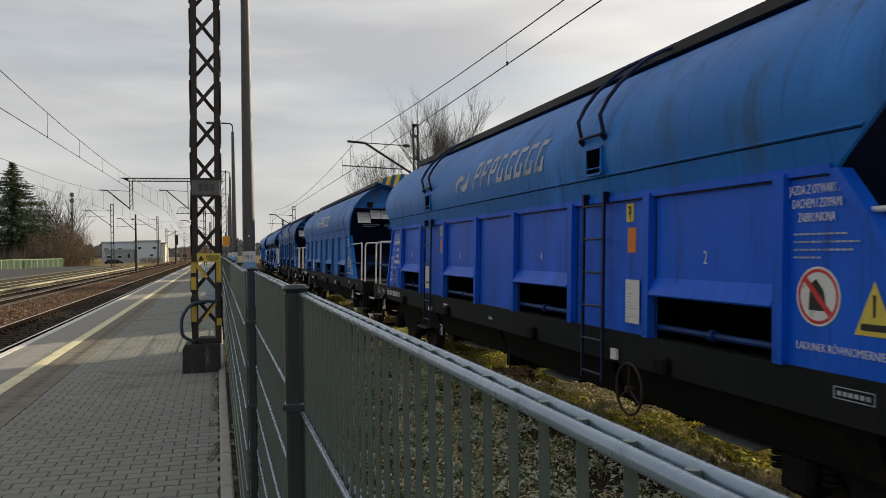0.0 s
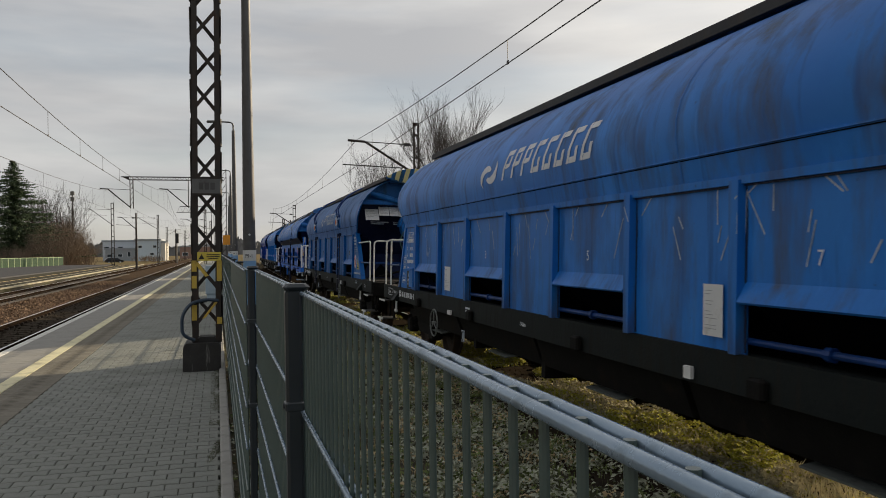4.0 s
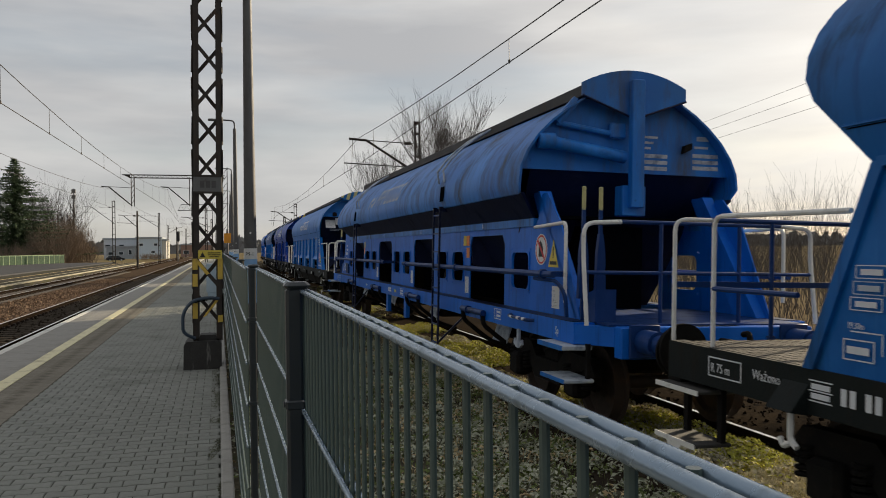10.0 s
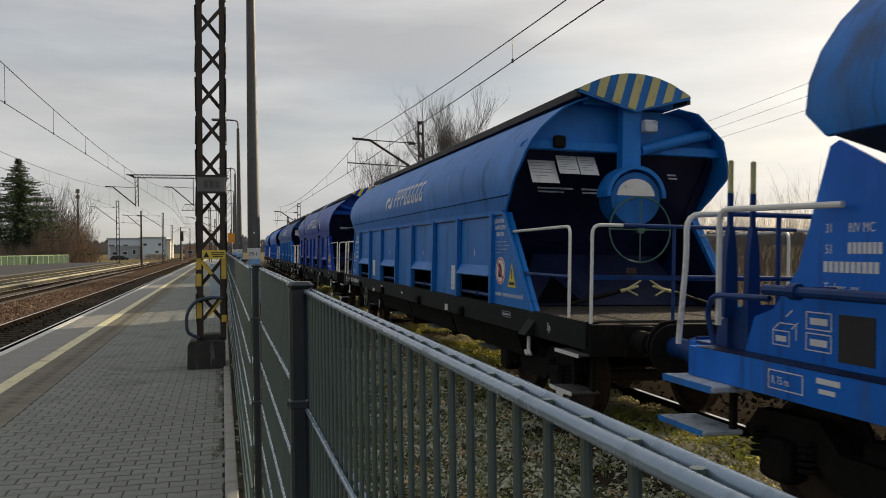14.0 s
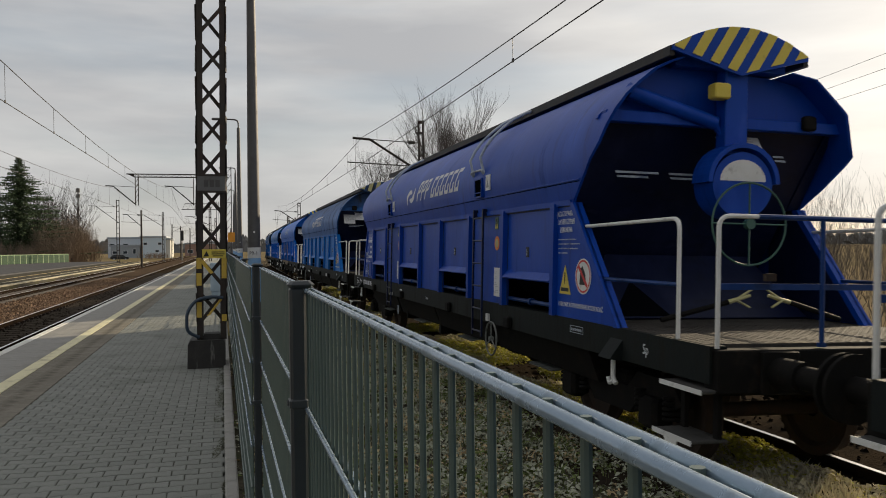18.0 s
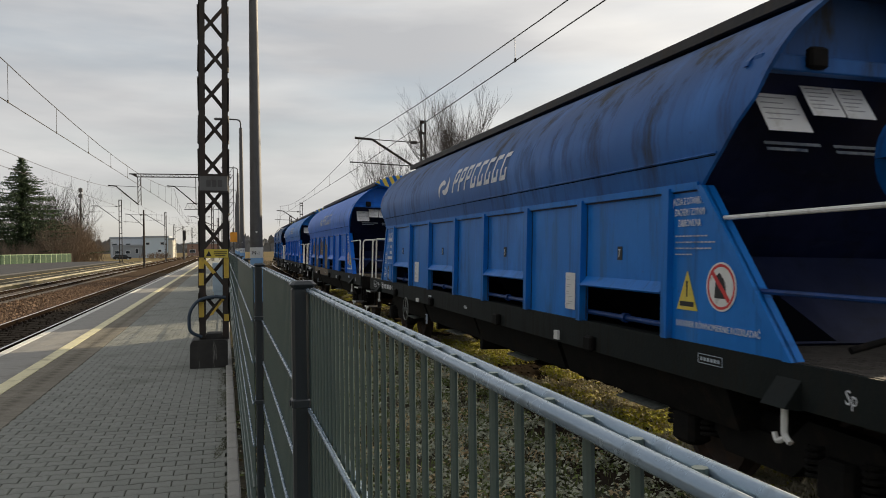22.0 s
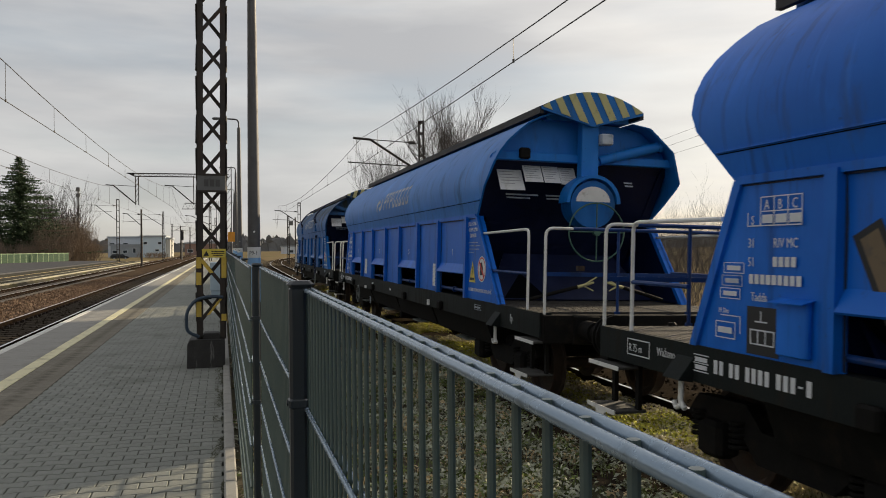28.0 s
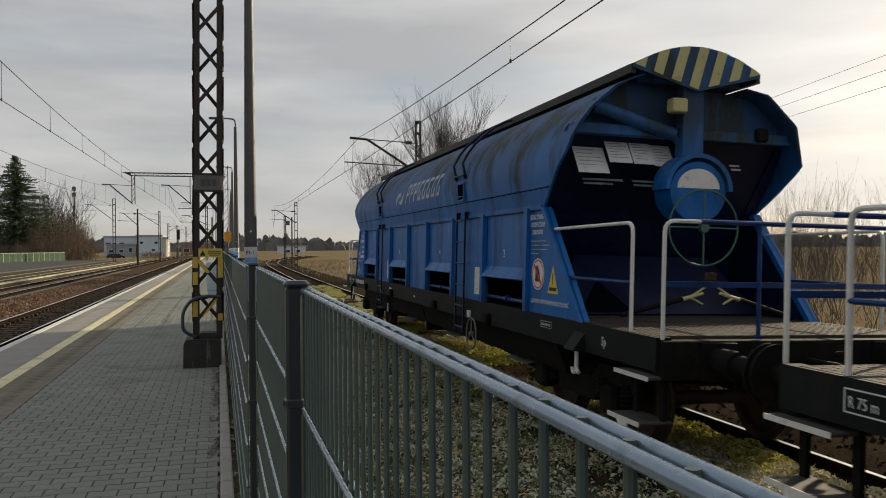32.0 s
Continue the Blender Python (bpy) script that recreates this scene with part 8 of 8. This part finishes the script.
def green_fence():
    n = 16
    for i in range(n):
        s = i / n
        x, y = -33.5 + 8.2 * s, 126 + 24 * s
        t = thing("railing_panel", "bright green steel railing panel on the far platform", "railing", "green railing", m=pose(x, y, -0.2, 0, 0, 71))
        ln = 25.4 / n
        part("frame", lambda: Shape().box(0, ln, -0.03, 0.03, 1.38, 1.46).box(0, ln, -0.03, 0.03, -0.42, -0.36).box(0, 0.10, -0.05, 0.05, -0.9, 1.5), MB["green_frame"], t, key="gframe")
        for k in range(7):
            part("bar", lambda: Shape().box(-0.095, 0.095, -0.02, 0.02, -0.36, 1.38), MB["green"], t, key="gbar").location = (0.18 + k * ln / 7.4, 0, 0)


green_fence()


def far_platform():
    tagged(part("far_platform", Shape().box(-17.5, -12.35, 20, 150, -0.9, -0.26), MG["far_slab"]), "sunlit low platform across the tracks", "platform", "", "structure")
    tagged(part("far_edge_line", Shape().box(-12.62, -12.34, 20, 150, -0.33, -0.25), MG["far_edge"]), "pale yellow edge of the far platform", "line", "", "structure")
    tagged(part("station_road", Shape().box(-60, -17.6, 60, 150, -0.9, -0.16), MG["asphalt"]), "grey asphalt yard behind the far platform", "road", "", "structure")
    for x, mat, lab in ((-13.6, MG["far_edge"], "worn pale joint strip in the far platform"), (-15.3, MG["straw"], "strip of dry grass on the far platform")):
        tagged(part("platform_strip", Shape().box(x - 0.07, x + 0.07, 30, 150, -0.27, -0.252), mat), lab, "strip", "", "structure")


far_platform()


def car():
    t = thing("parked_car", "dark estate car parked by the hall", "car", m=pose(-25.8, 225, -0.9, 0, 0, 12))
    part("body", Shape().prism([(-2.2, 0.35), (2.2, 0.35), (2.25, 0.8), (1.5, 0.95), (0.8, 1.42), (-1.6, 1.45), (-2.2, 0.95)], "y", -0.85, 0.85), MB["car"], t)
    part("side_window", Shape().prism([(1.25, 0.98), (0.7, 1.36), (-1.5, 1.38), (-1.9, 0.98)], "y", -0.86, -0.852), MB["pane"], t)
    for x in (-1.35, 1.4):
        wl = part("wheel", Shape().disc((x, -0.8, 0.32), (0, 1, 0), 0.32, 0.2, 16), M["black"], t, "black tyre")
        part("rim", Shape().disc((x, -0.905, 0.32), (0, 1, 0), 0.2, 0.02, 12), M["faded"], wl)


car()


def woods():
    rnd = random.Random(51)
    sh = Shape()
    for _ in range(2600):
        a = rnd.uniform(-0.75, 1.25)
        d = rnd.uniform(620, 900)
        x, y = d * math.sin(a), d * math.cos(a)
        h = rnd.uniform(4, 12) * (1 + 0.5 * noise.noise((a * 9, 0, 0)))
        w = rnd.uniform(3, 7)
        pts = [(x - w, y, -1), (x + w, y, -1)]
        n = 5
        top = [(x + w * (0.9 - 1.8 * k / n) * (1 - 0.2 * rnd.random()), y + rnd.uniform(-2, 2), -1 + h * (0.45 + 0.55 * math.sin(math.pi * (k + 0.5) / (n + 1))) * rnd.uniform(0.8, 1.1)) for k in range(n + 1)]
        sh.add(pts + top, [list(range(n + 3))])
    tagged(part("woods", sh, MV["far_wood"]), "hazy line of bare woods on the horizon", "woods", "", "stuff")


woods()


def power_line():
    t = thing("power_line", "three thin high voltage wires between tall poles", "wire", "overhead lines")
    at = lambda y: 56 - (96 - y) * 0.176
    for y in (30, 420):
        part("pole", Shape().tube([(at(y), y, -0.8), (at(y), y, 16.2)], 0.2, 8, 0.13), MS["wood_pole"], t)
    for z in (15.7, 14.6, 13.4):
        part("wire", Shape().tube([(at(30 + 39 * k), 30 + 39 * k, z - 2.0 * (k / 10) * (1 - k / 10)) for k in range(11)], 0.016, 4), MS["wire"], t)


power_line()
up = thing("utility_pole", "slim dark utility pole in the field beyond the train", "pole", m=pose(24.2, 23.9, -0.7))
part("pole", Shape().tube([(0, 0, 0), (0, 0, 11.2)], 0.06, 10, 0.045), MS["wood_pole"], up, smooth=True)

# things on the platform further off
b = thing("cable_cabinet", "pale grey cable cabinet beside the mast", "cabinet", m=pose(-0.16, 30.0, 0))
part("box", Shape().box(-0.26, 0.26, -0.15, 0.15, 0.2, 1.22, 0.02), MS["white_bin"], b)
part("plinth", Shape().box(-0.22, 0.22, -0.12, 0.12, 0.0, 0.2), MS["white_bin"], b)
s = thing("orange_sign", "small orange sign board on a post", "sign", m=pose(0.26, 24.0, 0))
part("board", Shape().box(-0.10, 0.10, -0.02, 0.02, 1.90, 2.18), MS["orange_sign"], s)
part("post", Shape().tube([(0, 0.03, -0.4), (0, 0.03, 2.3)], 0.03, 8), MS["pole"], s)
g = thing("line_signal", "dark rail signal on a slim mast beyond the bend", "signal", m=pose(9.7, 112, -0.6))
part("mast", Shape().tube([(0, 0, 0), (0, 0, 6.5)], 0.09, 8), MS["mast"], g)
part("board", Shape().box(-0.9, -0.3, -0.05, 0.05, 5.4, 6.0), MS["mast_paint"], g)

# a second lattice arm further down the line, a radio mast and a colour light
g2 = thing("cantilever_gantry", "pale lattice arm over the tracks, far down the line", "gantry", m=pose(-0.6, 132, 0))
for q in (-0.18, 0.18):
    part("leg", Shape().box(q - 0.04, q + 0.04, -0.05, 0.05, -0.6, 9.2), MS["mast_paint"], g2)
for z in (7.9, 8.8):
    part("arm_chord", Shape().box(-5.4 if z < 8 else -4.9, 0, -0.05, 0.05, z, z + 0.1), MS["mast_paint"], g2)
for k in range(6):
    part("arm_brace", Shape().tube([(-5.3 + k * 0.85, 0, 7.95), (-4.9 + k * 0.85, 0, 8.85), (-4.45 + k * 0.85, 0, 7.95)], 0.035, 4), MS["mast_paint"], g2)
rm = thing("radio_mast", "slim grey radio mast with an antenna cluster", "mast", m=pose(-37.9, 240, -0.8))
part("mast", Shape().tube([(0, 0, 0), (0, 0, 19.8)], 0.28, 6, 0.18), MS["mast_paint"], rm)
for z in (17.0, 18.6):
    part("antenna", Shape().box(-0.5, 0.5, -0.4, 0.4, z, z + 1.1, 0.1), MS["mast_paint"], rm)
cs = thing("line_signal", "black colour light signal head beside the main line", "signal", m=pose(-8.0, 176, -0.6))
part("mast", Shape().tube([(0, 0, 0), (0, 0, 5.2)], 0.1, 8), MS["mast_paint"], cs)
part("signal_head", Shape().box(-0.35, 0.35, -0.15, 0.15, 4.2, 6.3, 0.1), M["black"], cs)


# ---- the train ----
WAGONS = [
    hopper(0, BLUES["bright"], True, "bright blue bogie hopper wagon with side ladders on the track", ("f", 1.67, 2.95, 0.47), ["8", "6", "4", "2"], upper=BLUES["cyan"]),
    hopper(1, BLUES["sky"], False, "sun-faded blue bogie hopper wagon with scratched paint", ("w", 1.67, 2.95, 0.47), ["1", "3", "5", "7"], False),
    hopper(2, BLUES["teal"], True, "worn teal-blue bogie hopper wagon with rusty stains", ("f", 1.67, 2.95, 0.47), ["8", "6", "4", "2", "box"]),
]
WAGONS.append(talns())
WAGONS += [
    hopper(4, BLUES["azure"], False, "light blue bogie hopper wagon with bleached upper shell", ("w", 1.67, 2.95, 0.47), ["2", "4", "6", "8"], False),
    hopper(5, BLUES["navy"], True, "deep navy bogie hopper wagon with clean paint and ladders", ("w", 1.67, 2.95, 0.47, 8), ["7", "5", "3", "1", "box"]),
    hopper(6, BLUES["cyan"], False, "blue bogie hopper wagon with sooty upper shell", ("w", 1.67, 2.95, 0.47), ["1", "3", "5", "7", "box"], False, upper=BLUES["sooty"]),
    hopper(7, BLUES["royal"], False, "royal blue bogie hopper wagon sprayed with brown graffiti", ("f", 1.67, 2.95, 0.47), ["2", "4", "6", "8"], False),
    hopper(8, BLUES["vivid"], False, "bright blue bogie hopper wagon with faded mark", ("f", 1.67, 2.95, 0.47), ["1", "3", "5", "7"], False, upper=BLUES["azure"]),
    hopper(9, BLUES["dirty"], True, "soot-stained blue bogie hopper wagon, last of the train", ("f", 1.67, 2.95, 0.47), ["8", "6", "4", "2"]),
]
graffiti(WAGONS[7])
scribble(WAGONS[1])
torn_signs(WAGONS[2])
LENGTHS = [WAGON] * 3 + [LONG_WAGON] + [WAGON] * 6


def motions():
    """The train rolls towards and past the eye, gathering a little speed."""
    mid = [sum(LENGTHS[:k]) + LENGTHS[k] / 2 for k in range(10)]
    for k, w in enumerate(WAGONS):
        rows = []
        for i in range(33):
            t = float(i)
            y = TRAIN_Y0 + mid[k] - WAGON / 2 - (5.08895 * t + 0.011080311 * t ** 2 - 9.3766e-5 * t ** 3)
            e = LENGTHS[k] / 2 - 3.1
            xa, xb = track_x(y - e), track_x(y + e)
            turn = math.degrees(math.atan2(xb - xa, 2 * e))
            rows.append((t, pose((xa + xb) / 2, y, RAIL_Z, 0, 0, -turn) @ pose(0, 0, 0, 0, CANT, 0)))
        walk(w, rows)
    # the wheels roll: one turn for every 2.9 m of way
    turns = []
    for i in range(257):
        t = i * 0.125
        s = 5.08895 * t + 0.011080311 * t ** 2 - 9.3766e-5 * t ** 3
        turns.append((t, s / 0.46))
    for ws, dy in WHEELSETS:
        walk(ws, [(t, pose(0, dy, 0.46, math.degrees(a), 0, 0)) for t, a in turns])


TRAIN_Y0 = 10.306
motions()
